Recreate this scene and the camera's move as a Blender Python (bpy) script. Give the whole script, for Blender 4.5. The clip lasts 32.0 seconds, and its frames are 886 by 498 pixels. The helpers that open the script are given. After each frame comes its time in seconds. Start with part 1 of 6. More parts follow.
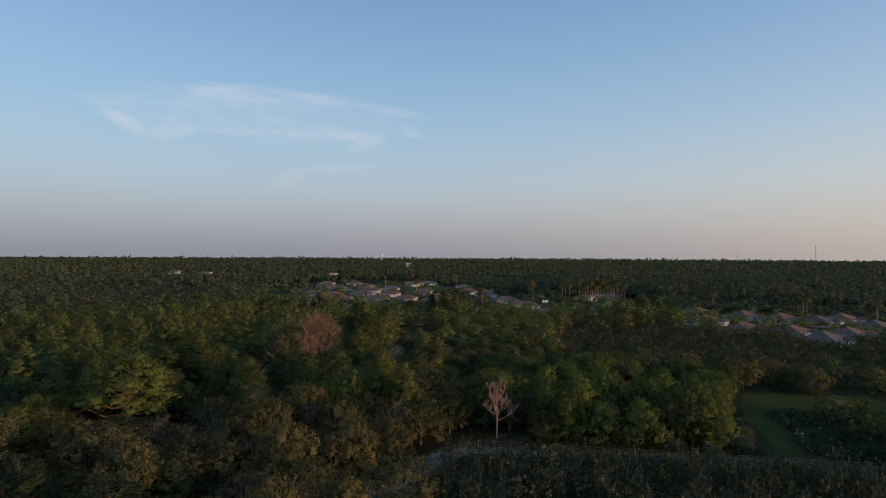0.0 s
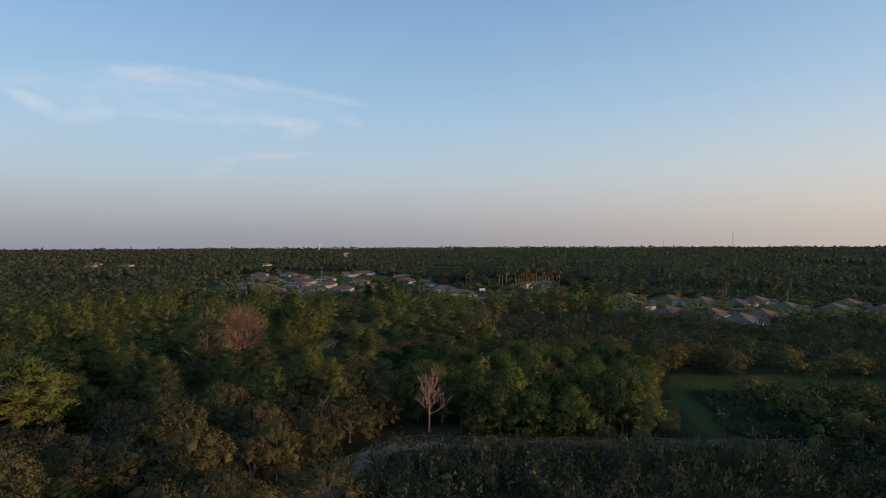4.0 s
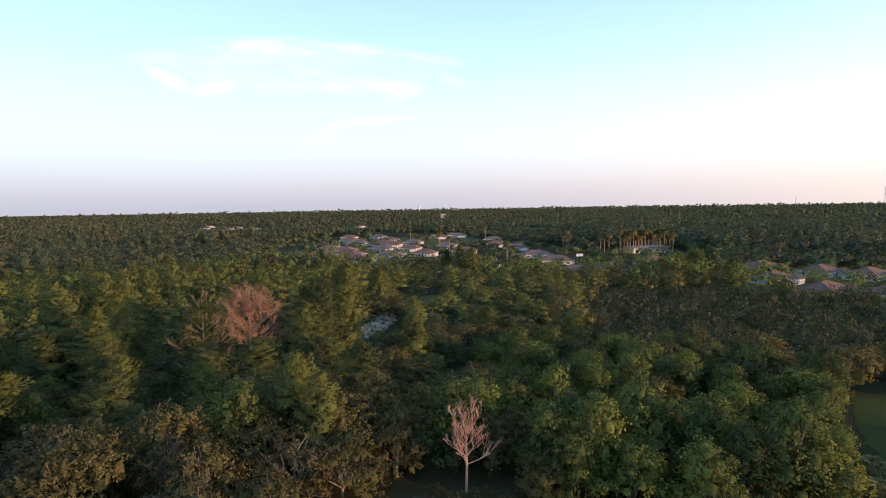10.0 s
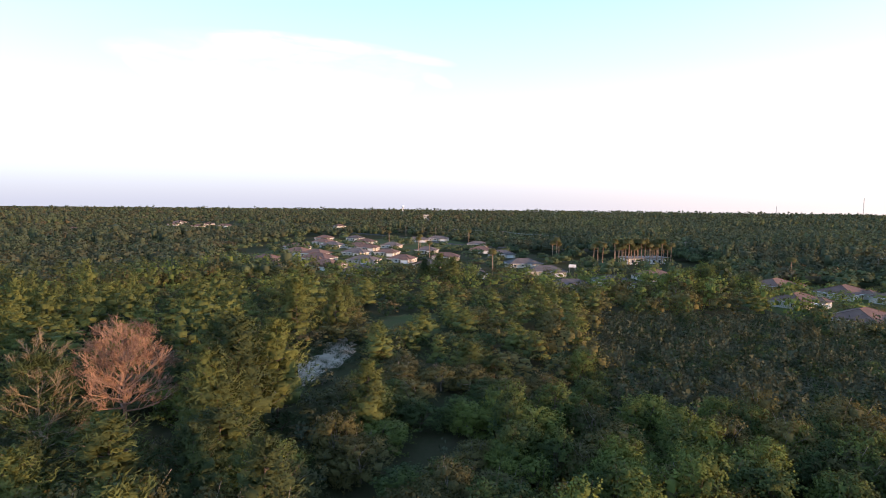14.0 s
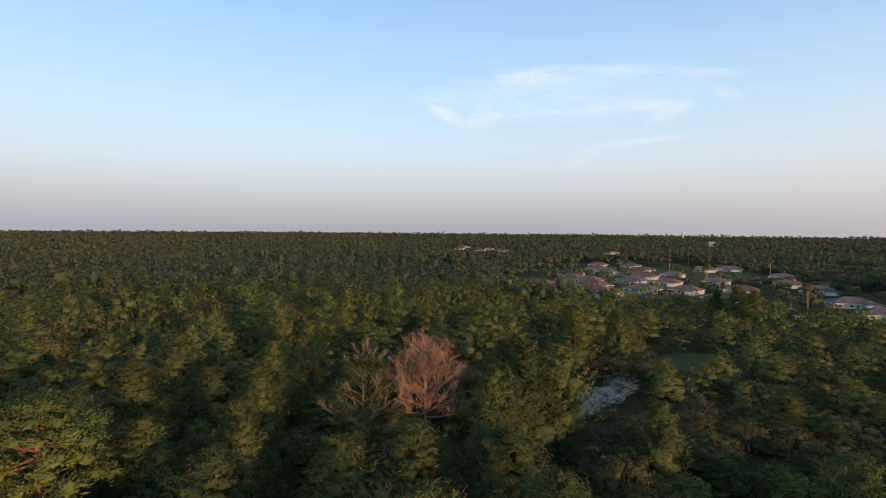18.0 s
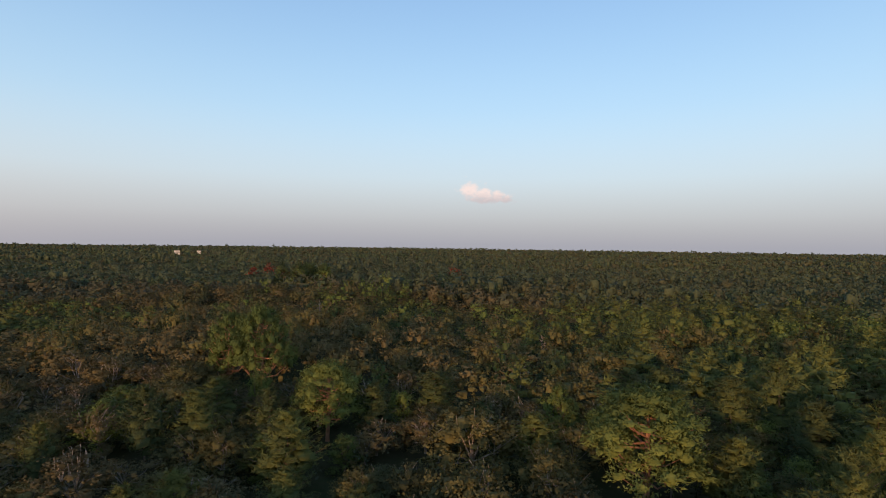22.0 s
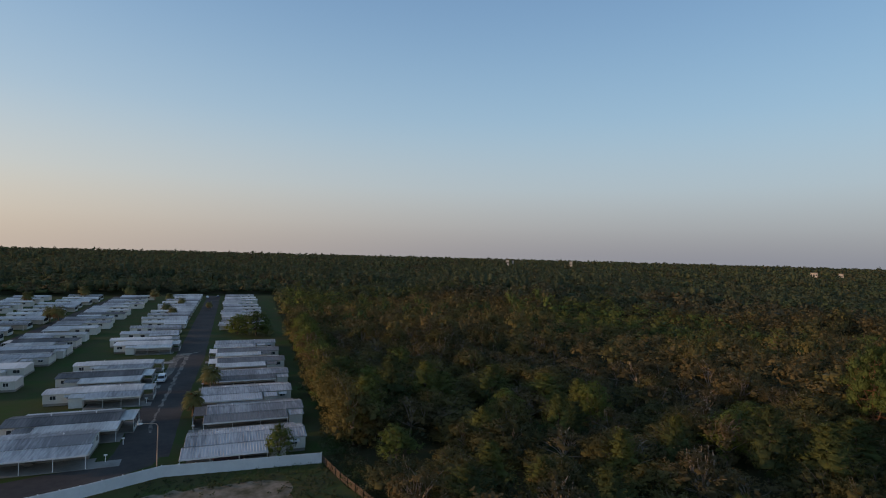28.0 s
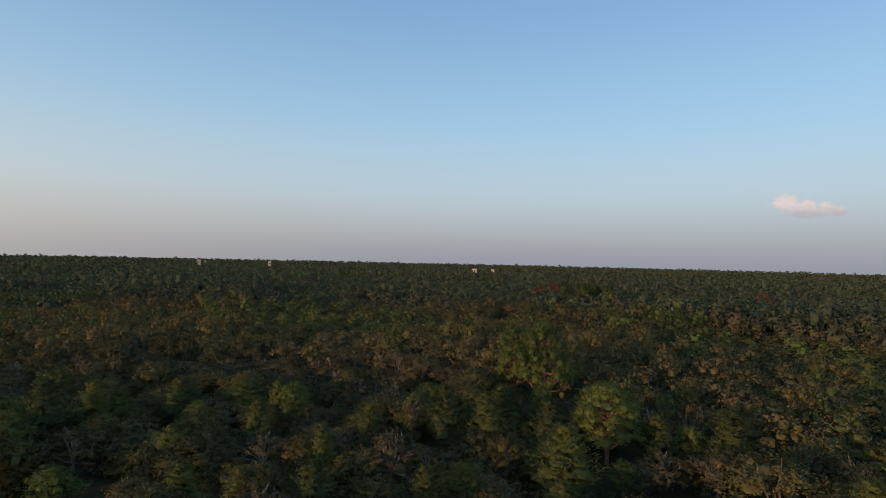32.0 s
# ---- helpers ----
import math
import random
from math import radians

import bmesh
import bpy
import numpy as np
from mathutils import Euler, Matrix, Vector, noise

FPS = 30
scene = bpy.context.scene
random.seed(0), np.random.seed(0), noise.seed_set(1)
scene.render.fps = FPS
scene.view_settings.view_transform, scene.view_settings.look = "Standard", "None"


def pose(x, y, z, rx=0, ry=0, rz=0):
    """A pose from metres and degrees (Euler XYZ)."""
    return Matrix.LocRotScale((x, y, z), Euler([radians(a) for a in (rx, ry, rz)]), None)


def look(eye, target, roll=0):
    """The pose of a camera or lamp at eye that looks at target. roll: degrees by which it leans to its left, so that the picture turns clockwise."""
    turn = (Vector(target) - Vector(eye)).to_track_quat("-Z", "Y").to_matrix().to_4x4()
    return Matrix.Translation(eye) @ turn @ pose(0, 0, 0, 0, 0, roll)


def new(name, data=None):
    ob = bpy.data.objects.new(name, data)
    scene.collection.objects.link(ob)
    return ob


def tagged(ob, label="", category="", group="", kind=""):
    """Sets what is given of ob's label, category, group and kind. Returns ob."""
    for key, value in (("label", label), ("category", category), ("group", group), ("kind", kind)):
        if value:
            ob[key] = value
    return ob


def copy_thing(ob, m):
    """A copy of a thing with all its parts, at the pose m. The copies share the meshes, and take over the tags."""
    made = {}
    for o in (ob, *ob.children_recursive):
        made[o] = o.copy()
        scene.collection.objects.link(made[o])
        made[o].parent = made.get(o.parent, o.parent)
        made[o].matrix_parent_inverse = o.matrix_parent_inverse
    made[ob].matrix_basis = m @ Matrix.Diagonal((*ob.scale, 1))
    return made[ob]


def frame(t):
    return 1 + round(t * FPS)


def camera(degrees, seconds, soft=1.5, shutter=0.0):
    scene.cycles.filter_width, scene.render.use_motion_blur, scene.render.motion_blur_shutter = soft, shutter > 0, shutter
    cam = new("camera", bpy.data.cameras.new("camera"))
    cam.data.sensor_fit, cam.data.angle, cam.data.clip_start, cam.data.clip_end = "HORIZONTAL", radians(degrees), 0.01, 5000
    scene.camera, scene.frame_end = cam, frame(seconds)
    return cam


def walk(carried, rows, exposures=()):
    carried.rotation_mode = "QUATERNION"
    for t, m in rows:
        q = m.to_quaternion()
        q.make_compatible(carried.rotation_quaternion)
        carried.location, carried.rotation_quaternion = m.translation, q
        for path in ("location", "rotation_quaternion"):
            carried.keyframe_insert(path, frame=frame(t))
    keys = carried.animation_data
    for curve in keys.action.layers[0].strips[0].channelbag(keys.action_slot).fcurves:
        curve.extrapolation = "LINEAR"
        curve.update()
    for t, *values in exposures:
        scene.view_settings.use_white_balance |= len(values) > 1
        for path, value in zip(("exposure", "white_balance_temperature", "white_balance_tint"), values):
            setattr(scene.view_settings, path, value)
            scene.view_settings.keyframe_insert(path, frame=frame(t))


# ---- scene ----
cam = camera(78.8, 32.0, soft=1.0)
PATH = [
    (0, (-3.23, 1.002, 36.634), (-3.456, 2.989, 36.655), 0.3),
    (0.5, (-3.175, 0.865, 36.615), (-3.384, 2.854, 36.639), 0.3),
    (1, (-3.128, 0.833, 36.631), (-3.313, 2.824, 36.655), 0.3),
    (1.5, (-3.097, 0.906, 36.643), (-3.261, 2.899, 36.667), 0.2),
    (2, (-2.923, 1.288, 36.556), (-3.06, 3.283, 36.577), 0.1),
    (2.5, (-2.685, 2.104, 36.551), (-2.794, 4.101, 36.562), 0.0),
    (3, (-2.281, 3.191, 36.593), (-2.4, 5.187, 36.59), 0.0),
    (3.5, (-1.888, 4.355, 36.582), (-1.96, 6.354, 36.571), -0.1),
    (4, (-1.472, 5.839, 36.539), (-1.475, 7.839, 36.52), -0.2),
    (4.5, (-0.964, 7.888, 36.487), (-0.902, 9.887, 36.456), -0.3),
    (6.5, (1.872, 19.303, 35.982), (1.839, 21.301, 35.889), -0.6),
    (7, (2.689, 22.594, 36.087), (2.662, 24.59, 35.976), -0.6),
    (7.5, (3.422, 26.401, 36.325), (3.302, 28.393, 36.197), -0.7),
    (8, (4.219, 30.419, 36.308), (4.091, 32.41, 36.169), -0.7),
    (8.5, (4.879, 34.7, 36.202), (4.712, 36.688, 36.059), -0.7),
    (9, (5.532, 39.258, 36.067), (5.262, 41.234, 35.919), -0.9),
    (9.5, (5.971, 44.074, 35.954), (5.671, 46.045, 35.798), -0.9),
    (10, (6.181, 49.084, 36.001), (5.804, 51.041, 35.84), -0.9),
    (10.5, (6.231, 54.318, 35.936), (5.846, 56.273, 35.769), -0.9),
    (11, (6.098, 59.575, 35.975), (5.719, 61.531, 35.804), -0.8),
    (11.5, (5.865, 64.986, 36.086), (5.498, 66.945, 35.912), -0.5),
    (12, (5.408, 70.55, 36.308), (5.053, 72.51, 36.131), -0.3),
    (12.5, (4.813, 76.125, 36.475), (4.469, 78.088, 36.298), -0.1),
    (13, (4.015, 81.151, 36.714), (3.681, 83.115, 36.543), 0.2),
    (13.5, (2.999, 84.596, 37.0), (2.677, 86.563, 36.833), 0.4),
    (15.5, (-1.066, 87.006, 36.985), (-1.377, 88.978, 36.872), 0.8),
    (16, (-1.357, 87.265, 36.902), (-1.692, 89.234, 36.805), 0.8),
    (16.5, (-1.372, 87.254, 36.903), (-1.874, 89.188, 36.815), 0.8),
    (17, (-1.571, 87.427, 36.931), (-2.285, 89.294, 36.847), 0.7),
    (17.5, (-1.874, 87.657, 36.888), (-2.846, 89.403, 36.809), 0.6),
    (18, (-2.224, 87.808, 36.732), (-3.435, 89.398, 36.66), 0.5),
    (18.5, (-2.392, 87.892, 36.689), (-3.809, 89.302, 36.624), 0.5),
    (19, (-2.481, 87.78, 36.683), (-4.077, 88.984, 36.625), 0.5),
    (19.5, (-2.478, 87.637, 36.632), (-4.216, 88.626, 36.581), 0.4),
    (20, (-2.232, 87.528, 36.486), (-4.081, 88.288, 36.448), 0.6),
    (20.5, (-2.126, 87.405, 36.354), (-4.054, 87.934, 36.325), 0.7),
    (21, (-2.023, 87.495, 36.35), (-4.001, 87.787, 36.329), 0.7),
    (21.5, (-1.823, 87.48, 36.243), (-3.822, 87.529, 36.228), 0.7),
    (22, (-1.755, 87.576, 36.176), (-3.746, 87.385, 36.162), 0.7),
    (22.5, (-1.833, 87.621, 36.05), (-3.789, 87.202, 36.036), 0.7),
    (23, (-1.651, 87.508, 35.966), (-3.548, 86.875, 35.951), 0.8),
    (23.5, (-1.527, 87.463, 35.943), (-3.34, 86.618, 35.927), 0.8),
    (24, (-1.369, 87.514, 35.87), (-3.081, 86.48, 35.854), 0.9),
    (24.5, (-1.202, 87.511, 35.821), (-2.796, 86.303, 35.806), 0.9),
    (25, (-0.827, 87.548, 35.716), (-2.279, 86.171, 35.704), 1.0),
    (25.5, (-0.75, 87.8, 35.534), (-2.03, 86.263, 35.527), 0.9),
    (26, (-0.638, 87.904, 35.519), (-1.724, 86.225, 35.514), 1.0),
    (26.5, (-0.642, 87.972, 35.513), (-1.522, 86.176, 35.512), 1.1),
    (28.5, (-0.753, 89.925, 35.918), (-1.555, 88.092, 35.938), 1.5),
    (29, (-0.826, 90.125, 35.955), (-1.802, 88.38, 35.986), 1.4),
    (29.5, (-0.717, 89.87, 35.974), (-1.917, 88.27, 36.013), 1.4),
    (30, (-0.523, 89.559, 35.905), (-1.825, 88.041, 35.949), 1.4),
    (30.5, (-0.565, 89.411, 35.899), (-1.885, 87.91, 35.941), 1.4),
    (31, (-0.713, 89.431, 35.912), (-2.101, 87.991, 35.952), 1.4),
    (31.5, (-0.541, 89.412, 36.018), (-2.125, 88.192, 36.061), 1.2),
    (32, (-0.325, 89.117, 36.077), (-1.96, 87.966, 36.12), 1.3),
]
EXPOSURES = ((0, 0.02, 6500, 11), (4.5, 0.16, 6550, 11), (6.5, 0.5, 6650, 13), (9, 0.94, 6750, 16), (11, 1.26, 6550, 16), (13.5, 1.43, 6500, 15), (15.5, 1.05, 6700, 16),
             (16.5, 0.82, 6850, 15), (19, 0.55, 6950, 13), (23, 0.5, 6950, 12), (26, 0.34, 6800, 10), (28.5, -0.06, 6650, 9), (32, 0.18, 6600, 9))
walk(cam, [(t, look(eye, target, roll)) for t, eye, target, roll in PATH], EXPOSURES)
CIRRUS = ((-27, 15.5, 6.5, 1.15, 2, 0.85), (-20, 15.6, 6.5, 0.8, -2, 0.7), (-12.5, 14.9, 5.0, 0.6, -8, 0.55), (-37.2, 12.0, 3.0, 0.85, -26, 0.8), (-33.2, 11.5, 3.0, 1.0, 14, 0.7),
          (-33, 12.8, 1.8, 1.4, 60, 0.45), (-37, 13.6, 4.5, 1.3, 0, 0.4), (-24, 12.1, 9.0, 0.65, 2, 0.6), (-16.5, 12.3, 4.5, 0.8, -2, 0.7), (-14.6, 11.6, 2.8, 0.9, 18, 0.65), (-10.0, 12.8, 2.0, 0.7, -18, 0.45),
          (-25, 13.7, 16, 3.0, 0, 0.42), (-22.6, 7.6, 2.4, 1.0, 30, 0.4), (-17.5, 8.9, 5.0, 0.5, 4, 0.4))
HEAP = ((-92.7, 5.85, 1.2, 1.0), (-91.3, 5.35, 1.4, 0.85), (-89.8, 5.2, 1.0, 0.75), (-88.9, 4.9, 0.9, 0.5), (-91.0, 4.85, 2.4, 0.45))

# ---- world, sun ----
SUN_AZ, SUN_EL = radians(105), radians(8.5)      # clockwise from +y, above the horizon
world = bpy.data.worlds.new("evening_sky")
scene.world = world
world.use_nodes = True


def link_nodes(tree, pairs):
    for a, b in pairs:
        tree.links.new(a, b)


def build_sky():
    nt = world.node_tree
    nt.nodes.clear()
    N = nt.nodes.new
    out, bg, sky = N("ShaderNodeOutputWorld"), N("ShaderNodeBackground"), N("ShaderNodeTexSky")
    sky.sky_type = "NISHITA"
    sky.sun_disc = False
    sky.sun_elevation, sky.sun_rotation = SUN_EL, SUN_AZ
    sky.air_density, sky.dust_density, sky.ozone_density, sky.altitude = 1.0, 0.3, 3.0, 20
    bg.inputs["Strength"].default_value = SKY_STRENGTH
    tc = N("ShaderNodeTexCoord")

    def math_node(op, a, b=None, clamp=False):
        n = N("ShaderNodeMath")
        n.operation, n.use_clamp = op, clamp
        for i, v in enumerate((a, b)):
            if v is None:
                continue
            if isinstance(v, (int, float)):
                n.inputs[i].default_value = v
            else:
                nt.links.new(v, n.inputs[i])
        return n.outputs[0]

    # azimuth (degrees, clockwise from +y) and height (degrees) of the direction
    sep = N("ShaderNodeSeparateXYZ")
    nt.links.new(tc.outputs["Generated"], sep.inputs[0])
    az = math_node("MULTIPLY", math_node("ARCTAN2", sep.outputs["X"], sep.outputs["Y"]), 57.2958)
    el = math_node("MULTIPLY", math_node("ARCSINE", sep.outputs["Z"]), 57.2958)

    def ellipse(a0, e0, ra, re, tilt=0.0):
        da, de = math_node("SUBTRACT", az, a0), math_node("SUBTRACT", el, e0)
        c, s = math.cos(radians(tilt)), math.sin(radians(tilt))
        u = math_node("ADD", math_node("MULTIPLY", da, c / ra), math_node("MULTIPLY", de, s / ra))
        v = math_node("ADD", math_node("MULTIPLY", da, -s / re), math_node("MULTIPLY", de, c / re))
        d2 = math_node("ADD", math_node("MULTIPLY", u, u), math_node("MULTIPLY", v, v))
        return math_node("SUBTRACT", 1.0, d2, clamp=True)

    comb = N("ShaderNodeCombineXYZ")
    nt.links.new(az, comb.inputs["X"])
    nt.links.new(el, comb.inputs["Y"])

    def noise_tex(sx, sy, detail, rough, distortion, seed):
        m = N("ShaderNodeMapping")
        m.inputs["Scale"].default_value = (sx, sy, 1)
        m.inputs["Location"].default_value = (seed, seed * 0.7, 0)
        n = N("ShaderNodeTexNoise")
        n.inputs["Scale"].default_value = 1.0
        n.inputs["Detail"].default_value, n.inputs["Roughness"].default_value = detail, rough
        n.inputs["Distortion"].default_value = distortion
        link_nodes(nt, ((comb.outputs[0], m.inputs["Vector"]), (m.outputs[0], n.inputs["Vector"])))
        return n.outputs["Fac"]

    def ramp(v, lo, hi):
        m = N("ShaderNodeMapRange")
        m.interpolation_type = "SMOOTHSTEP"
        m.inputs["From Min"].default_value, m.inputs["From Max"].default_value = lo, hi
        nt.links.new(v, m.inputs["Value"])
        return m.outputs[0]

    # cirrus: a few long thin streaks broken up by wispy noise
    wisp = ramp(noise_tex(0.14, 0.5, 6, 0.62, 1.2, 3.1), 0.30, 0.72)
    fine = ramp(noise_tex(0.35, 1.3, 5, 0.65, 0.8, 9.2), 0.25, 0.75)
    cover = None
    for a0, e0, ra, re, tilt, w in CIRRUS:
        one = math_node("MULTIPLY", ellipse(a0, e0, ra, re, tilt), w)
        cover = one if cover is None else math_node("MAXIMUM", cover, one)
    broken = math_node("ADD", 0.2, math_node("ADD", math_node("MULTIPLY", wisp, 0.6), math_node("MULTIPLY", fine, 0.25)))
    cirrus = math_node("MULTIPLY", math_node("MULTIPLY", cover, broken), 0.6, clamp=True)

    # one small heap cloud with a lit top, and faint scraps near the horizon
    warp = math_node("MULTIPLY", math_node("SUBTRACT", noise_tex(1.5, 2.2, 5, 0.6, 0.4, 5.3), 0.5), 1.7)
    heap = None
    for a0, e0, ra, re in HEAP:
        one = ellipse(a0, e0, ra, re)
        heap = one if heap is None else math_node("MAXIMUM", heap, one)
    heap = ramp(math_node("ADD", heap, warp), 0.0, 0.95)
    inside = None
    for a0, e0, ra, re in HEAP:
        one = ellipse(a0, e0, ra * 1.5, re * 1.7)
        inside = one if inside is None else math_node("MAXIMUM", inside, one)
    heap = math_node("MULTIPLY", heap, ramp(inside, 0.0, 0.25))

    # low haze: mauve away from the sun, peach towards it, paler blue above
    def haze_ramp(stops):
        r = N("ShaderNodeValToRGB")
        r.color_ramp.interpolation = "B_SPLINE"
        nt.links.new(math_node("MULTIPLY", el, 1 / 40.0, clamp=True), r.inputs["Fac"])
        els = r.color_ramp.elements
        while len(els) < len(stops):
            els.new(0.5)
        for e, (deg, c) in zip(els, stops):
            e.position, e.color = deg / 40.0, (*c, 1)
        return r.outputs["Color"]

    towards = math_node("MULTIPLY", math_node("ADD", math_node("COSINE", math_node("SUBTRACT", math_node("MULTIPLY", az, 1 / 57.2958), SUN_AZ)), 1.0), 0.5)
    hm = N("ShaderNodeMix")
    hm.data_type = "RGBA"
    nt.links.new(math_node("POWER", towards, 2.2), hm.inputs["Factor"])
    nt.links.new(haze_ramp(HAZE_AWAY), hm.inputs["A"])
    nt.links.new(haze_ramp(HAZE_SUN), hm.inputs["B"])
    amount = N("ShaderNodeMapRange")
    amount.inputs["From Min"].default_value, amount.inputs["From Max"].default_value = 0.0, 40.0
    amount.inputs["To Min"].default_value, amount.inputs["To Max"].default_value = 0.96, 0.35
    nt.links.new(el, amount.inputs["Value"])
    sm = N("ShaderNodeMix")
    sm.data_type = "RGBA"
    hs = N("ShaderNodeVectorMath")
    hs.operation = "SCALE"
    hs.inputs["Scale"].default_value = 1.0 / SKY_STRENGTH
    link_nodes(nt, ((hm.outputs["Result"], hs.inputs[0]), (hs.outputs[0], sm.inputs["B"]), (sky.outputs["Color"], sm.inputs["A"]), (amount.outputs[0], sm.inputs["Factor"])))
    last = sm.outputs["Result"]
    for fac, colour in ((cirrus, CIRRUS_COLOUR), (heap, HEAP_COLOUR)):
        mx = N("ShaderNodeMix")
        mx.data_type = "RGBA"
        mx.inputs["B"].default_value = (*colour, 1)
        nt.links.new(last, mx.inputs["A"])
        nt.links.new(fac, mx.inputs["Factor"])
        if fac is heap:                     # lit tops, greyer base
            sh = N("ShaderNodeMix")
            sh.data_type = "RGBA"
            sh.inputs["A"].default_value, sh.inputs["B"].default_value = (*HEAP_BASE, 1), (*HEAP_COLOUR, 1)
            nt.links.new(ramp(math_node("ADD", el, math_node("MULTIPLY", warp, 0.6)), 4.5, 5.9), sh.inputs["Factor"])
            nt.links.new(sh.outputs["Result"], mx.inputs["B"])
        last = mx.outputs["Result"]
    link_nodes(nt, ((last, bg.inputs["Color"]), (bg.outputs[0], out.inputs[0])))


SKY_STRENGTH = 0.15
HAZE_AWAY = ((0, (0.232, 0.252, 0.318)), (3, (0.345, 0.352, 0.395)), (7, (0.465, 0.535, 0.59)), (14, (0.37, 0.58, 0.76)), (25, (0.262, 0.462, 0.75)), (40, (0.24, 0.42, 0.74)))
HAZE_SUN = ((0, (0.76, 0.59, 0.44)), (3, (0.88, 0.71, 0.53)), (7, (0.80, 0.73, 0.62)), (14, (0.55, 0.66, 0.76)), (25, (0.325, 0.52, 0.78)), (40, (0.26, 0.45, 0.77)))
CIRRUS_COLOUR = (4.6, 4.7, 5.0)
HEAP_COLOUR = (4.3, 3.75, 3.7)
HEAP_BASE = (2.75, 2.6, 2.8)
build_sky()

sun = new("sun", bpy.data.lights.new("sun", "SUN"))
sun.data.energy, sun.data.angle, sun.data.color = 2.7, radians(1.2), (1.0, 0.60, 0.33)
sun_from = Vector((math.sin(SUN_AZ) * math.cos(SUN_EL), math.cos(SUN_AZ) * math.cos(SUN_EL), math.sin(SUN_EL)))
sun.matrix_world = look(sun_from * 500, (0, 0, 0))


# ---- materials ----
def material(name, colour, second=None, scale=0.13, rough=0.75, metal=0.0, fine=2.0, island=0.0, obj=0.0, bump=0.0, small=1.2,
             bump_scale=8.0, spec=0.3, trans=0.0, stretch=(1, 1, 1)):
    """A Principled material whose base colour wanders between two colours at two scales."""
    m = bpy.data.materials.new(name)
    m.use_nodes = True
    nt = m.node_tree
    p = nt.nodes["Principled BSDF"]
    p.inputs["Roughness"].default_value, p.inputs["Metallic"].default_value = rough, metal
    p.inputs["Specular IOR Level"].default_value = spec
    second = second or tuple(c * 0.6 for c in colour)
    geo = nt.nodes.new("ShaderNodeNewGeometry")
    mp = nt.nodes.new("ShaderNodeMapping")
    mp.inputs["Scale"].default_value = stretch
    nt.links.new(geo.outputs["Position"], mp.inputs["Vector"])

    def tex(s, detail):
        n = nt.nodes.new("ShaderNodeTexNoise")
        n.inputs["Scale"].default_value, n.inputs["Detail"].default_value = s, detail
        nt.links.new(mp.outputs[0], n.inputs["Vector"])
        return n.outputs["Fac"]

    def mth(op, a, b):
        n = nt.nodes.new("ShaderNodeMath")
        n.operation = op
        for i, v in enumerate((a, b)):
            if isinstance(v, (int, float)):
                n.inputs[i].default_value = v
            else:
                nt.links.new(v, n.inputs[i])
        return n.outputs[0]

    big, fleck = tex(scale, 3), tex(fine, 4)
    f = mth("ADD", mth("MULTIPLY", mth("SUBTRACT", big, 0.5), 2.6), mth("MULTIPLY", mth("SUBTRACT", fleck, 0.5), small))
    f = mth("ADD", f, 0.5)
    if island:
        f = mth("ADD", f, mth("MULTIPLY", mth("SUBTRACT", geo.outputs["Random Per Island"], 0.5), island))
    if obj:
        oi = nt.nodes.new("ShaderNodeObjectInfo")
        f = mth("ADD", f, mth("MULTIPLY", mth("SUBTRACT", oi.outputs["Random"], 0.5), obj))
    cl = nt.nodes.new("ShaderNodeClamp")
    nt.links.new(f, cl.inputs["Value"])
    mx = nt.nodes.new("ShaderNodeMix")
    mx.data_type = "RGBA"
    mx.inputs["A"].default_value, mx.inputs["B"].default_value = (*colour, 1), (*second, 1)
    nt.links.new(cl.outputs[0], mx.inputs["Factor"])
    nt.links.new(mx.outputs["Result"], p.inputs["Base Color"])
    if bump:
        b = nt.nodes.new("ShaderNodeBump")
        b.inputs["Strength"].default_value, b.inputs["Distance"].default_value = bump, 0.05
        nt.links.new(tex(bump_scale, 4), b.inputs["Height"])
        nt.links.new(b.outputs[0], p.inputs["Normal"])
    if trans:
        out = nt.nodes["Material Output"]
        t, ms = nt.nodes.new("ShaderNodeBsdfTranslucent"), nt.nodes.new("ShaderNodeMixShader")
        ms.inputs[0].default_value = trans
        nt.links.new(mx.outputs["Result"], t.inputs["Color"])
        link_nodes(nt, ((p.outputs[0], ms.inputs[1]), (t.outputs[0], ms.inputs[2]), (ms.outputs[0], out.inputs[0])))
    return m


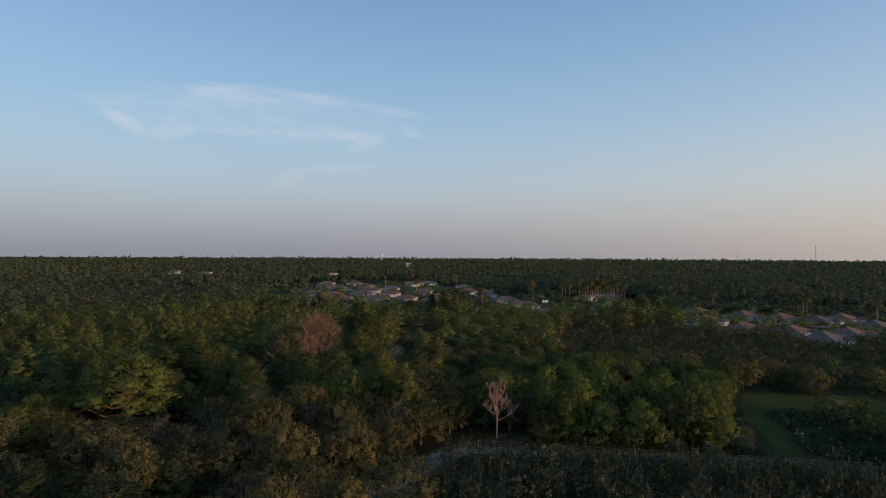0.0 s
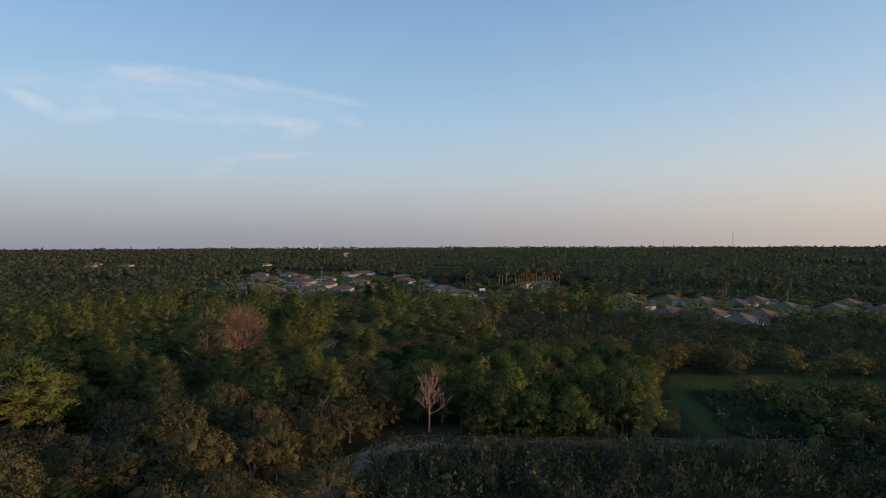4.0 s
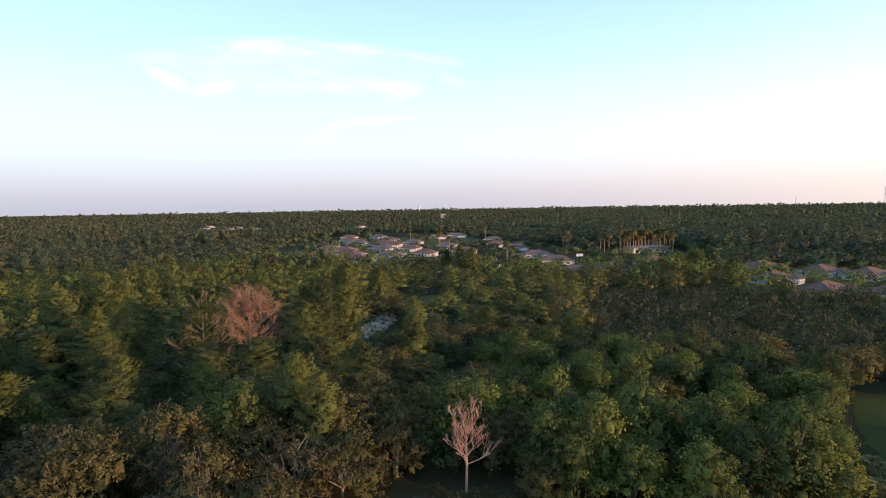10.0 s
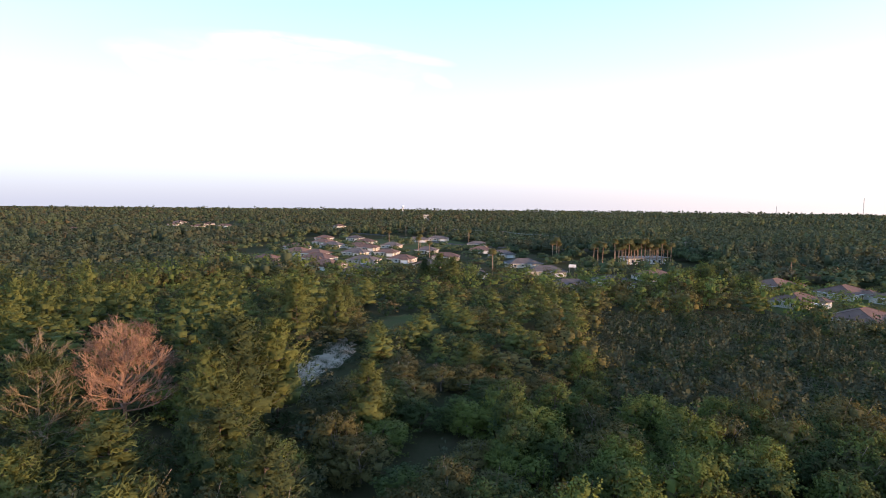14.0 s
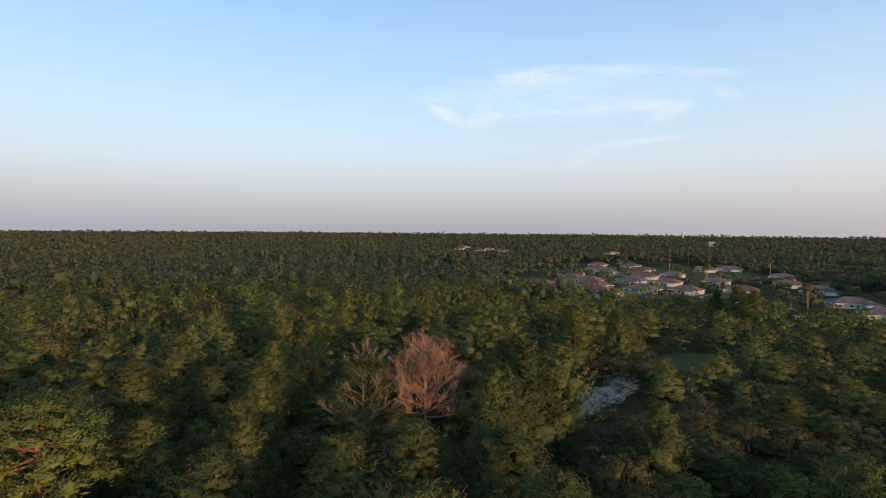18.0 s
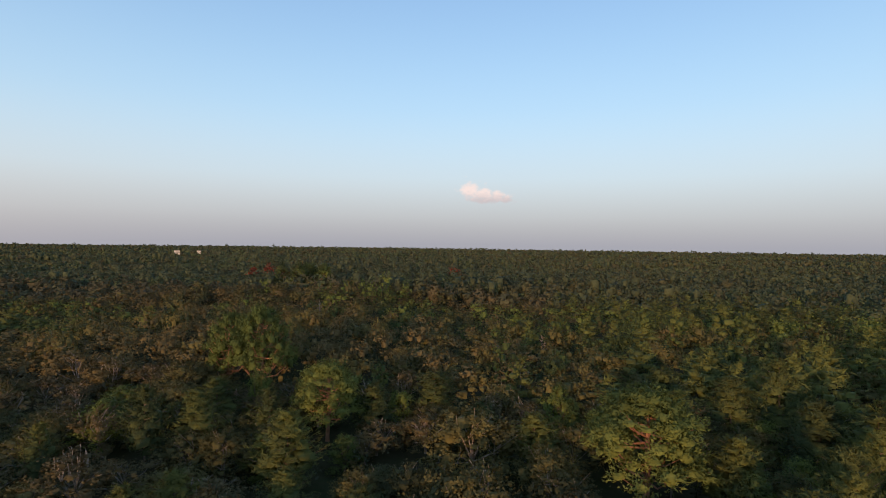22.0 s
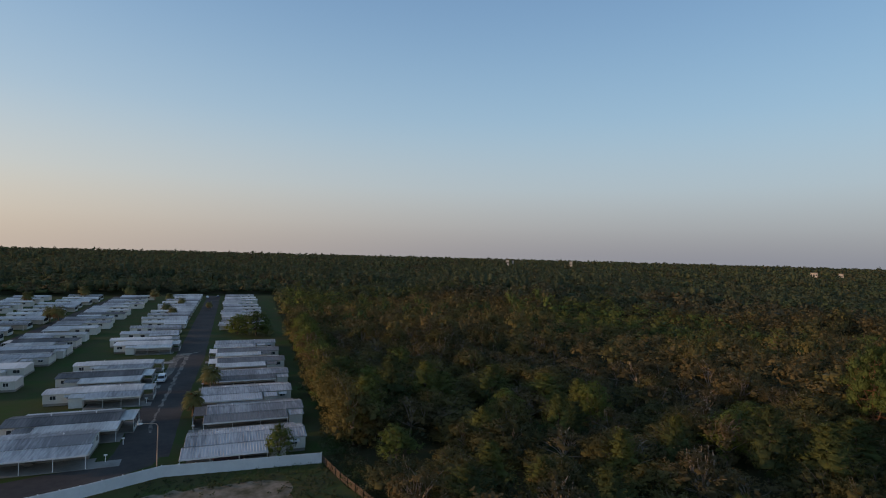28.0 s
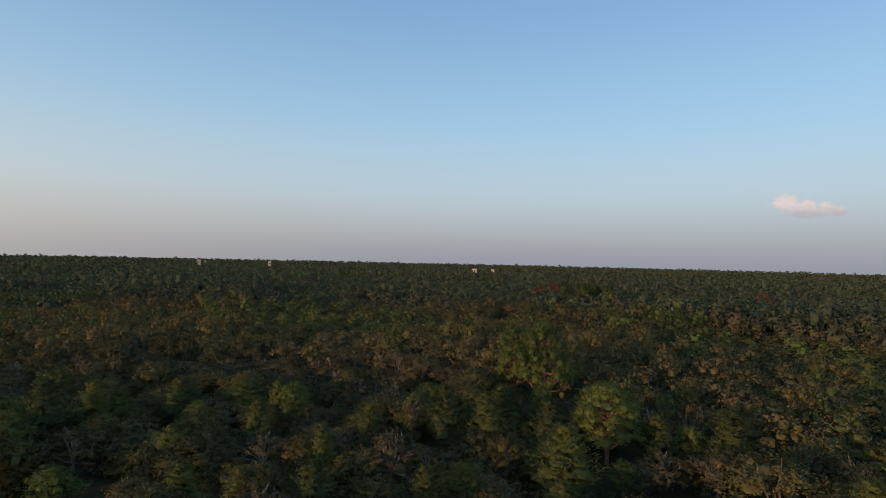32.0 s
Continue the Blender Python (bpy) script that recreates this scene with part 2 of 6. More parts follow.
LEAF = dict(scale=0.11, fine=1.3, small=0.6, island=0.45, rough=0.75, spec=0.08, trans=0.28)
M = {
    "oak_leaf": material("oak_leaf", (0.172, 0.146, 0.052), (0.080, 0.080, 0.036), obj=0.9, **LEAF),
    "scrub_leaf": material("scrub_leaf", (0.184, 0.140, 0.060), (0.112, 0.092, 0.046), obj=0.9, **LEAF),
    "pine_leaf": material("pine_leaf", (0.150, 0.166, 0.048), (0.060, 0.078, 0.034), obj=0.9, **LEAF),
    # lighter copy of slash_leaf: sunlight on the crown is put into the colour
    "bright_needle": material("bright_needle", (0.200, 0.230, 0.060), (0.120, 0.150, 0.045), **LEAF),
    "slash_leaf": material("slash_leaf", (0.140, 0.176, 0.050), (0.072, 0.104, 0.036), obj=0.4, **LEAF),
    "broad_leaf": material("broad_leaf", (0.172, 0.204, 0.050), (0.062, 0.084, 0.034), obj=0.9, **LEAF),
    "brush_leaf": material("brush_leaf", (0.112, 0.116, 0.066), (0.068, 0.080, 0.046), obj=0.9, **LEAF),
    "weed_leaf": material("weed_leaf", (0.086, 0.108, 0.040), (0.044, 0.060, 0.026), obj=0.8, **LEAF),
    "palm_leaf": material("palm_leaf", (0.240, 0.215, 0.090), (0.140, 0.145, 0.055), obj=0.5, **LEAF),
    "dry_palm": material("dry_palm", (0.30, 0.19, 0.09), (0.18, 0.12, 0.06), **LEAF),
    "rust_needle": material("rust_needle", (0.33, 0.185, 0.115), (0.21, 0.12, 0.08), **LEAF),
    "maple_leaf": material("maple_leaf", (0.32, 0.06, 0.035), (0.19, 0.05, 0.03), **LEAF),
    # far leaves: distance haze and weaker light are put into duller, darker copies
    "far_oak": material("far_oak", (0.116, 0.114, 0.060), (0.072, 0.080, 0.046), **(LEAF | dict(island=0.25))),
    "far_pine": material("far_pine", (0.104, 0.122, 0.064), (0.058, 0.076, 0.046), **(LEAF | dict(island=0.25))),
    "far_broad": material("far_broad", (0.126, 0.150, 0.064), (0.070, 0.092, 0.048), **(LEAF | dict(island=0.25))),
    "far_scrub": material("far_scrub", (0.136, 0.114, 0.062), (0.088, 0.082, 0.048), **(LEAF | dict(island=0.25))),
    "bark": material("bark", (0.17, 0.13, 0.10), (0.09, 0.07, 0.05), scale=0.8, fine=6, bump=0.6),
    "pale_bark": material("pale_bark", (0.33, 0.27, 0.21), (0.20, 0.16, 0.13), scale=0.8, fine=6, bump=0.5),
    "dead_bark": material("dead_bark", (0.50, 0.31, 0.22), (0.36, 0.22, 0.16), scale=0.8, fine=6, bump=0.5),
    "rust_bark": material("rust_bark", (0.36, 0.215, 0.145), (0.22, 0.135, 0.09), scale=0.8, fine=6, bump=0.5),
    "sandy_asphalt": material("sandy_asphalt", (0.27, 0.245, 0.21), (0.06, 0.058, 0.056), scale=0.35, fine=1.4, bump=0.2, rough=0.9, spec=0.1),
    "tan_bark": material("tan_bark", (0.24, 0.19, 0.115), (0.145, 0.115, 0.075), scale=0.8, fine=6, bump=0.5),
    "pine_bark": material("pine_bark", (0.36, 0.17, 0.09), (0.20, 0.10, 0.06), scale=0.8, fine=6, bump=0.6),
    "palm_bark": material("palm_bark", (0.40, 0.26, 0.17), (0.24, 0.16, 0.11), scale=1.0, fine=6, bump=0.5),
    "ground": material("ground", (0.060, 0.050, 0.028), (0.034, 0.042, 0.016), scale=0.05, fine=0.8, bump=0.4, spec=0.02, rough=0.95),
    "sand": material("sand", (0.42, 0.34, 0.25), (0.20, 0.155, 0.105), scale=0.25, fine=1.6, bump=0.4, rough=0.9),
    "dirt": material("dirt", (0.29, 0.225, 0.165), (0.10, 0.085, 0.05), scale=0.35, fine=1.2, bump=0.4, rough=0.95, spec=0.05),
    "verge": material("verge", (0.125, 0.105, 0.070), (0.052, 0.060, 0.028), scale=0.22, fine=1.3, bump=0.4, spec=0.03, rough=0.95),
    "marsh_grass": material("marsh_grass", (0.150, 0.132, 0.088), (0.080, 0.086, 0.050), scale=0.09, fine=1.1, bump=0.5, spec=0.03, rough=0.95),
    "lawn": material("lawn", (0.052, 0.066, 0.018), (0.038, 0.052, 0.015), scale=0.08, fine=1.5, bump=0.3, rough=0.9, spec=0.05),
    "park_lawn": material("park_lawn", (0.040, 0.070, 0.018), (0.060, 0.060, 0.028), scale=0.12, fine=1.5, bump=0.3, rough=0.9, spec=0.05),
    "rough_grass": material("rough_grass", (0.060, 0.085, 0.024), (0.090, 0.075, 0.035), scale=0.10, fine=1.2, bump=0.4, spec=0.05, rough=0.95),
    "asphalt": material("asphalt", (0.046, 0.043, 0.043), (0.074, 0.066, 0.060), scale=0.09, fine=0.8, bump=0.2, bump_scale=20, rough=0.9, spec=0.1),
    "concrete": material("concrete", (0.27, 0.255, 0.23), (0.18, 0.17, 0.155), scale=0.3, fine=2.0, bump=0.2),
    "roof_tile": material("roof_tile", (0.20, 0.125, 0.095), (0.14, 0.09, 0.075), scale=0.25, fine=2.5, obj=0.7, bump=0.5, bump_scale=4, spec=0.08, rough=0.95),
    "roof_grey": material("roof_grey", (0.165, 0.135, 0.12), (0.11, 0.095, 0.09), scale=0.25, fine=2.5, obj=0.8, bump=0.5, bump_scale=4, spec=0.08, rough=0.95),
    "stucco": material("stucco", (0.56, 0.51, 0.44), (0.44, 0.40, 0.34), scale=0.2, fine=2.0, obj=0.8, bump=0.2),
    "white_paint": material("white_paint", (0.80, 0.80, 0.78), (0.66, 0.66, 0.65), scale=0.2, fine=2.0, rough=0.5),
    "vinyl": material("vinyl", (0.80, 0.81, 0.82), (0.70, 0.71, 0.72), scale=0.3, fine=2.0, rough=0.4, spec=0.5),
    "siding": material("siding", (0.66, 0.65, 0.60), (0.55, 0.53, 0.48), scale=0.15, fine=2.0, obj=0.9, rough=0.5),
    "metal_roof": material("metal_roof", (0.52, 0.51, 0.51), (0.23, 0.22, 0.22), scale=0.16, fine=2.4, small=2.2, obj=0.9, rough=0.6, spec=0.3, stretch=(1, 0.12, 0.12)),
    "white_roof": material("white_roof", (0.66, 0.65, 0.63), (0.38, 0.37, 0.36), scale=0.16, fine=2.4, small=1.6, obj=0.8, rough=0.6, spec=0.3, stretch=(1, 0.12, 0.12)),
    "dark_roof": material("dark_roof", (0.22, 0.205, 0.20), (0.10, 0.095, 0.095), scale=0.16, fine=2.4, small=2.0, obj=0.8, rough=0.65, spec=0.25, stretch=(1, 0.12, 0.12)),
    "glass": material("glass", (0.03, 0.035, 0.04), (0.05, 0.055, 0.06), rough=0.06, spec=0.9),
    "steel": material("steel", (0.45, 0.45, 0.44), (0.33, 0.33, 0.32), rough=0.5, metal=0.6),
    "lamp_paint": material("lamp_paint", (0.50, 0.40, 0.32), (0.36, 0.28, 0.22), rough=0.5),
    "wood": material("wood", (0.115, 0.082, 0.055), (0.07, 0.055, 0.04), scale=0.5, fine=4, obj=0.7, bump=0.3, stretch=(1, 1, 0.2)),
    "pole_wood": material("pole_wood", (0.30, 0.24, 0.19), (0.20, 0.16, 0.13), scale=0.5, fine=3),
    "wire": material("wire", (0.30, 0.29, 0.27), rough=0.5, metal=0.5),
    "water": material("water", (0.02, 0.03, 0.03), (0.03, 0.04, 0.035), rough=0.04, spec=0.8),
    "car_white": material("car_white", (0.75, 0.76, 0.78), (0.68, 0.69, 0.71), rough=0.25, spec=0.6),
    "car_dark": material("car_dark", (0.03, 0.035, 0.06), (0.05, 0.05, 0.07), rough=0.2, spec=0.7),
    "rubber": material("rubber", (0.02, 0.02, 0.02), (0.035, 0.035, 0.035), rough=0.9),
    "red_cloth": material("red_cloth", (0.60, 0.05, 0.05), (0.5, 0.04, 0.04)),
    "red_light": material("tail_light", (0.35, 0.02, 0.02), rough=0.3),
}


# ---- mesh helpers ----
def mesh_quads(name, VN, mat):
    """A mesh of separate quads: four rows of points each, and the rounded bough normals that shade them."""
    V, NN = (np.ascontiguousarray(a, dtype=np.float32).reshape(-1, 3) for a in VN)
    nq = len(V) // 4
    me = bpy.data.meshes.new(name)
    me.vertices.add(len(V))
    me.vertices.foreach_set("co", V.ravel())
    me.loops.add(nq * 4)
    me.loops.foreach_set("vertex_index", np.arange(nq * 4, dtype=np.int32))
    me.polygons.add(nq)
    me.polygons.foreach_set("loop_start", (np.arange(nq) * 4).astype(np.int32))
    me.polygons.foreach_set("use_smooth", np.ones(nq, dtype=bool))
    me.update(calc_edges=True)
    me.normals_split_custom_set_from_vertices(NN)
    me.materials.append(M[mat])
    return me


class Soup:
    """Collects vertices and faces of one mesh."""

    def __init__(self):
        self.v, self.f, self.m = [], [], []
        self.last = range(0)

    def add(self, verts, faces, mi=0):
        k = len(self.v)
        self.v.extend(tuple(p) for p in verts)
        self.f.extend(tuple(i + k for i in f) for f in faces)
        self.m.extend([mi] * len(faces))
        return self

    def box(self, x0, x1, y0, y1, z0, z1, mi=0):
        return self.add([(x0, y0, z0), (x1, y0, z0), (x1, y1, z0), (x0, y1, z0), (x0, y0, z1), (x1, y0, z1), (x1, y1, z1), (x0, y1, z1)],
                        [(0, 3, 2, 1), (4, 5, 6, 7), (0, 1, 5, 4), (1, 2, 6, 5), (2, 3, 7, 6), (3, 0, 4, 7)], mi)

    def tube(self, pts, radii, sides=6, cap=True, mi=0, on=None):
        """A tapered tube; on: the range of vertices of the limb that it grows from and is joined to."""
        pts = [Vector(p) for p in pts]
        rings = []
        for i, p in enumerate(pts):
            d = (pts[min(i + 1, len(pts) - 1)] - pts[max(i - 1, 0)]).normalized()
            a = d.orthogonal().normalized()
            b = d.cross(a)
            rings.append([p + (a * math.cos(2 * math.pi * k / sides) + b * math.sin(2 * math.pi * k / sides)) * radii[i] for k in range(sides)])
        vs = [v for r in rings for v in r]
        fs = []
        for i in range(len(pts) - 1):
            for k in range(sides):
                a, b = i * sides + k, i * sides + (k + 1) % sides
                fs.append((a, b, b + sides, a + sides))
        if cap:
            fs.append(tuple(range(sides - 1, -1, -1)))
            fs.append(tuple((len(pts) - 1) * sides + k for k in range(sides)))
        base = len(self.v)
        self.last = range(base, base + len(vs))
        self.add(vs, fs, mi)
        if on is not None:
            near = min(on, key=lambda q: (Vector(self.v[q]) - pts[0]).length_squared)
            self.f.append((base, base + 1, near))
            self.m.append(mi)
        return self

    def mesh(self, name, *mats, smooth=False):
        me = bpy.data.meshes.new(name)
        me.from_pydata(self.v, [], self.f)
        for m in mats:
            me.materials.append(M[m])
        if len(mats) > 1:
            me.polygons.foreach_set("material_index", self.m)
        if smooth:
            me.polygons.foreach_set("use_smooth", [True] * len(me.polygons))
        me.update()
        return me


def part(name, me, parent, label=""):
    ob = new(name, me)
    ob.parent = parent
    if label:
        tagged(ob, label)
    return ob


def thing(name, label, category, group="", m=None):
    ob = new(name)
    tagged(ob, label, category, group)
    if m is not None:
        ob.matrix_basis = m
    return ob


def structure(name, me, label, category=""):
    return tagged(new(name, me), label, category or name.split("_")[0], kind="structure")


def gz(y):
    """Height of the ground: the northern wetland lies lower than the southern park."""
    t = max(0.0, min(1.0, (y - 16) / 64))
    return -3.5 * t * t * (3 - 2 * t)


def place(x, y, z=0.0, turn=0.0, s=1.0, sz=None):
    return Matrix.LocRotScale((x, y, z + gz(y)), Euler((0, 0, turn)), (s, s, sz if sz is not None else s))


# ---- ground ----
def ground_sheet():
    xs = [-4950, -2500, -1200, -600, -300, -150, -75, 0, 75, 150, 300, 600, 1200, 2500, 4950]
    ys = [-4900, -2500, -1200, -600, -300, -150, -60, -20, 0] + list(range(16, 81, 4)) + [120, 200, 300, 600, 1200, 2500, 4980]
    s = Soup()
    s.v = [(x, y, gz(y)) for y in ys for x in xs]
    n = len(xs)
    s.f = [(j * n + i, j * n + i + 1, (j + 1) * n + i + 1, (j + 1) * n + i) for j in range(len(ys) - 1) for i in range(n - 1)]
    s.m = [0] * len(s.f)
    return s.mesh("ground", "ground", smooth=True)


structure("ground", ground_sheet(), "dark leaf-littered flat ground under woodland")


def ragged_patch(name, outline, z, mat, label, rag=0.8, seed=1, step=1.5):
    """A flat patch with a ragged border round a corner outline."""
    rng = random.Random(seed)
    pts = []
    n = len(outline)
    for i in range(n):
        a, b = Vector(outline[i]), Vector(outline[(i + 1) % n])
        k = max(1, int((b - a).length / step))
        for j in range(k):
            p = a.lerp(b, j / k)
            q = (p.x + rng.uniform(-rag, rag), p.y + rng.uniform(-rag, rag))
            pts.append((*q, z + gz(q[1])))
    bm = bmesh.new()
    vs = [bm.verts.new(p) for p in pts]
    es = [bm.edges.new((vs[i], vs[(i + 1) % len(vs)])) for i in range(len(vs))]
    bmesh.ops.triangle_fill(bm, edges=es, use_beauty=True)
    for f in bm.faces:
        if f.normal.z < 0:
            f.normal_flip()
    me = bpy.data.meshes.new(name)
    bm.to_mesh(me)
    bm.free()
    me.materials.append(M[mat])
    return structure(name, me, label)


def ribbon(line, w0, w1=None):
    """The outline of a strip along a line of points."""
    w1 = w1 or w0
    left, right = [], []
    for i, p in enumerate(line):
        a, b = Vector(line[max(i - 1, 0)]), Vector(line[min(i + 1, len(line) - 1)])
        d = (b - a).normalized()
        n = Vector((-d.y, d.x))
        w = (w0 + (w1 - w0) * i / (len(line) - 1)) / 2
        left.append(tuple(Vector(p) + n * w))
        right.append(tuple(Vector(p) - n * w))
    return left + right[::-1]


TRACK = [(-27, 80), (-23.5, 90), (-20, 98.4), (-17, 105), (-12.5, 110.3), (-6, 112.0), (2, 112.4), (12, 112.0)]
ragged_patch("sand_track", ribbon(TRACK, 8.5, 2.6), 0.03, "dirt", "worn sandy dirt track winding past the fence", 1.2, 2)
SANDY = [(-59.5, 192), (-52, 190), (-47.5, 198), (-46.5, 206), (-44.5, 216), (-46, 227), (-49.5, 240), (-54, 241), (-56.5, 232), (-53.5, 224), (-55.5, 214), (-57.5, 205), (-60, 199)]
ragged_patch("sand_clearing", SANDY, 0.03, "sand", "bare white sand clearing among the pines", 1.3, 3)
ragged_patch("marsh_ground", [(18, 183), (188, 183), (192, 262), (110, 282), (60, 284), (28, 282)], 0.012, "marsh_grass", "dry grey-green grass of the marsh", 2.0, 40, 5)
ragged_patch("grass_clearing", [(-50, 246), (-28, 248), (-24, 270), (-32, 284), (-50, 276)], 0.02, "rough_grass", "small grassy clearing between trees", 1.5, 4)
LAWN = [(52.5, 117), (57.5, 118), (61.5, 135), (64.8, 149.5), (86, 151.5), (140, 147), (180, 147), (180, 160), (113, 163), (95, 169), (66, 168), (58.5, 150), (55.5, 136)]
ragged_patch("lawn", LAWN, 0.04, "lawn", "mown green lawn bank round the pond", 0.4, 5)
POND = [(58.3, 119), (62.2, 135), (65.5, 148.8), (86, 150.8), (140, 146), (140, 118), (84, 115), (62, 115)]
ragged_patch("pond_water", [(59.8, 120), (62.9, 133), (66.8, 147.6), (86, 149.6), (139, 145), (139, 119), (84, 116), (63, 116)], 0.02, "water", "still dark pond water with lilies", 0.4, 6)
ragged_patch("lot_grass", [(-20.5, -3), (5, -5), (40, 6), (40, 15), (-22.5, 15)], 0.02, "rough_grass", "rough grass of the vacant lot", 0.6, 7)
ragged_patch("lot_sand", [(-13.0, 2.6), (-6, 1.4), (6, 1.2), (16, 5), (14, 14), (-6, 15), (-13.2, 10)], 0.04, "dirt", "bare sandy strip beside the vinyl fence", 0.7, 8)
ragged_patch("track_verge", [(-12, 110.5), (4, 109.5), (66, 108.0), (66, 115), (20, 117), (-12, 117)], 0.015, "verge", "weedy verge along the wire fence", 0.8, 9)


# ---- trees: leaf clumps ----
def unit(v):
    return v / np.maximum(np.linalg.norm(v, axis=-1, keepdims=True), 1e-6)


def cards(rng, P, N, size, long=1.0, bend=0.18, wide=1.0, shade=None, along=None):
    """Small bent leaf clumps at P facing N: (n * 4, 3) points, and as many normals (shade) to light them by."""
    n = len(P)
    N = unit(N)
    if shade is not None:                   # the upper side of each clump faces outwards
        N = N * np.where((N * shade).sum(1, keepdims=True) < 0, -1.0, 1.0)
    b = unit(np.cross(N, unit(rng.normal(size=(n, 3))) if along is None else along))
    a = np.cross(b, N)
    s = (size * rng.uniform(0.65, 1.35, n))[:, None]
    w = rng.uniform(0.35, 0.55, (n, 1)) * wide
    v = np.stack([P - a * s * 0.5 * long - N * s * bend, P - b * s * w + N * s * rng.uniform(-0.1, 0.15, (n, 1)),
                  P + a * s * 0.5 * long - N * s * bend, P + b * s * w * rng.uniform(0.6, 1.2, (n, 1))], axis=1)
    return v.reshape(-1, 3), np.repeat(unit(N if shade is None else shade + 0.3 * N), 4, axis=0)


def blob_cards(rng, blobs, n, size, low=-0.45, jitter=0.75, long=1.0, wide=1.0, spiky=False):
    """n leaf clumps in upturned tufts over rounded boughs; each bough is (x, y, z, radius, flattening)."""
    B = np.array(blobs, dtype=float)
    w = B[:, 3] ** 2
    per = max(3, int(3.4 / size))
    m = n // per + 1
    pick = rng.choice(len(B), m, p=w / w.sum())
    d = unit(rng.normal(size=(m, 3)))
    d[:, 2] = np.where(d[:, 2] < low, -d[:, 2] * 0.7, d[:, 2])
    d = unit(d)
    r = B[pick, 3] * rng.triangular(0.5, 0.95, 1.2, m)
    C = B[pick, :3] + d * np.stack([r, r, r * B[pick, 4]], 1)
    C, d = np.repeat(C, per, 0)[:n], np.repeat(d, per, 0)[:n]
    off = rng.normal(size=(n, 3)) * size * 0.85
    out = unit(d + np.array([0, 0, 0.5]))
    P = C + off + out * np.abs(rng.normal(size=(n, 1))) * size * 0.9
    mid = np.array([B[:, 0].mean(), B[:, 1].mean(), B[:, 2].min()])
    shade = unit(d * 0.5 + 0.6 * unit(P - mid) + 0.32 * unit(off) + np.array([0, 0, 0.12]))
    if spiky:
        N = np.cross(d, unit(rng.normal(size=(n, 3)))) + 0.3 * d + np.array([0, 0, 0.3])
        return cards(rng, P, N, size, long, 0.05, wide, shade, d + np.array([0, 0, 0.25]))
    N = d + rng.normal(size=(n, 3)) * jitter * 0.95 + np.array([0, 0, 0.1])
    return cards(rng, P, N, size, long, 0.18, wide, shade)


def cube_sphere(n):
    """Directions of a round body of 6 n n quads: (quads, 4, 3)."""
    g = np.linspace(-1, 1, n + 1)
    out = []
    for ax in range(3):
        for side in (-1, 1):
            for i in range(n):
                for j in range(n):
                    c = [(g[i], g[j]), (g[i + 1], g[j]), (g[i + 1], g[j + 1]), (g[i], g[j + 1])]
                    out.append([np.roll([side, u, v], ax) for u, v in (c if side > 0 else c[::-1])])
    return unit(np.array(out, dtype=float))


def core(rng, blobs, shrink=0.6, n=2, low=-0.45):
    """The dense inner foliage of the boughs: a lumpy body inside each one, open below."""
    D = cube_sphere(n)
    D = D[D[..., 2].mean(1) > low]
    B = np.array(blobs, dtype=float)
    mid = np.array([B[:, 0].mean(), B[:, 1].mean(), B[:, 2].min()])
    V, NN = [], []
    for x, y, z, r, flat in B:
        k, ph, a = rng.normal(size=(3, 3)) * 1.9, rng.uniform(0, 6.28, 3), rng.uniform(0, 6.28)
        d = D @ np.array([[math.cos(a), math.sin(a), 0], [-math.sin(a), math.cos(a), 0], [0, 0, 1]])
        lump = 1 + 0.13 * np.sin(d @ k.T + ph).sum(-1, keepdims=True)
        p = np.array([x, y, z]) + d * r * shrink * lump * np.array([1, 1, flat])
        V.append(p.reshape(-1, 3))
        NN.append(unit(d * 0.6 + 0.7 * unit(p - mid)).reshape(-1, 3))
    return np.concatenate(V), np.concatenate(NN)


def both(*sets):
    return tuple(np.concatenate([q[i] for q in sets]) for i in (0, 1))


def oak_blobs(rng, h=10.5, r=5.0, k=19, br=1.0, skirt=9):
    """A low dome of a few large rounded lobes, with some foliage hanging lower round it."""
    out = []
    sx, sy = rng.uniform(0.85, 1.2), rng.uniform(0.85, 1.2)
    for i in range(k):
        a = i * 2.39996 + rng.uniform(-0.5, 0.5)
        q = math.sqrt((i + 0.5) / k)
        rho = r * 0.82 * q * rng.uniform(0.8, 1.08)
        z = h * (0.80 - 0.36 * q * q) + rng.uniform(-0.07, 0.07) * h
        out.append((rho * math.cos(a) * sx, rho * math.sin(a) * sy, z, rng.uniform(0.2, 0.42) * r * br, rng.uniform(0.75, 1.1)))
    for i in range(skirt):
        a = rng.uniform(0, 6.28)
        out.append((r * 0.68 * math.cos(a), r * 0.68 * math.sin(a), h * rng.uniform(0.14, 0.36), rng.uniform(0.24, 0.36) * r * br, 1.1))
    return out


def broad_blobs(rng, h=11.5, r=4.5, k=22, br=1.0):
    """A taller rounded crown of leafy lobes that hang down to the ground like vines."""
    out = []
    for i in range(k):
        a = i * 2.39996 + rng.uniform(-0.5, 0.5)
        t = (i + 0.5) / k
        rho = r * rng.uniform(0.45, 0.85) * (1 - 0.55 * t ** 2)
        out.append((rho * math.cos(a), rho * math.sin(a), h * (0.12 + 0.76 * t) + rng.uniform(-0.5, 0.5), rng.uniform(0.2, 0.42) * r * br, rng.uniform(0.9, 1.4)))
    out.append((rng.uniform(-0.5, 0.5), rng.uniform(-0.5, 0.5), h * 0.88, 0.34 * r * br, 1.1))
    return out


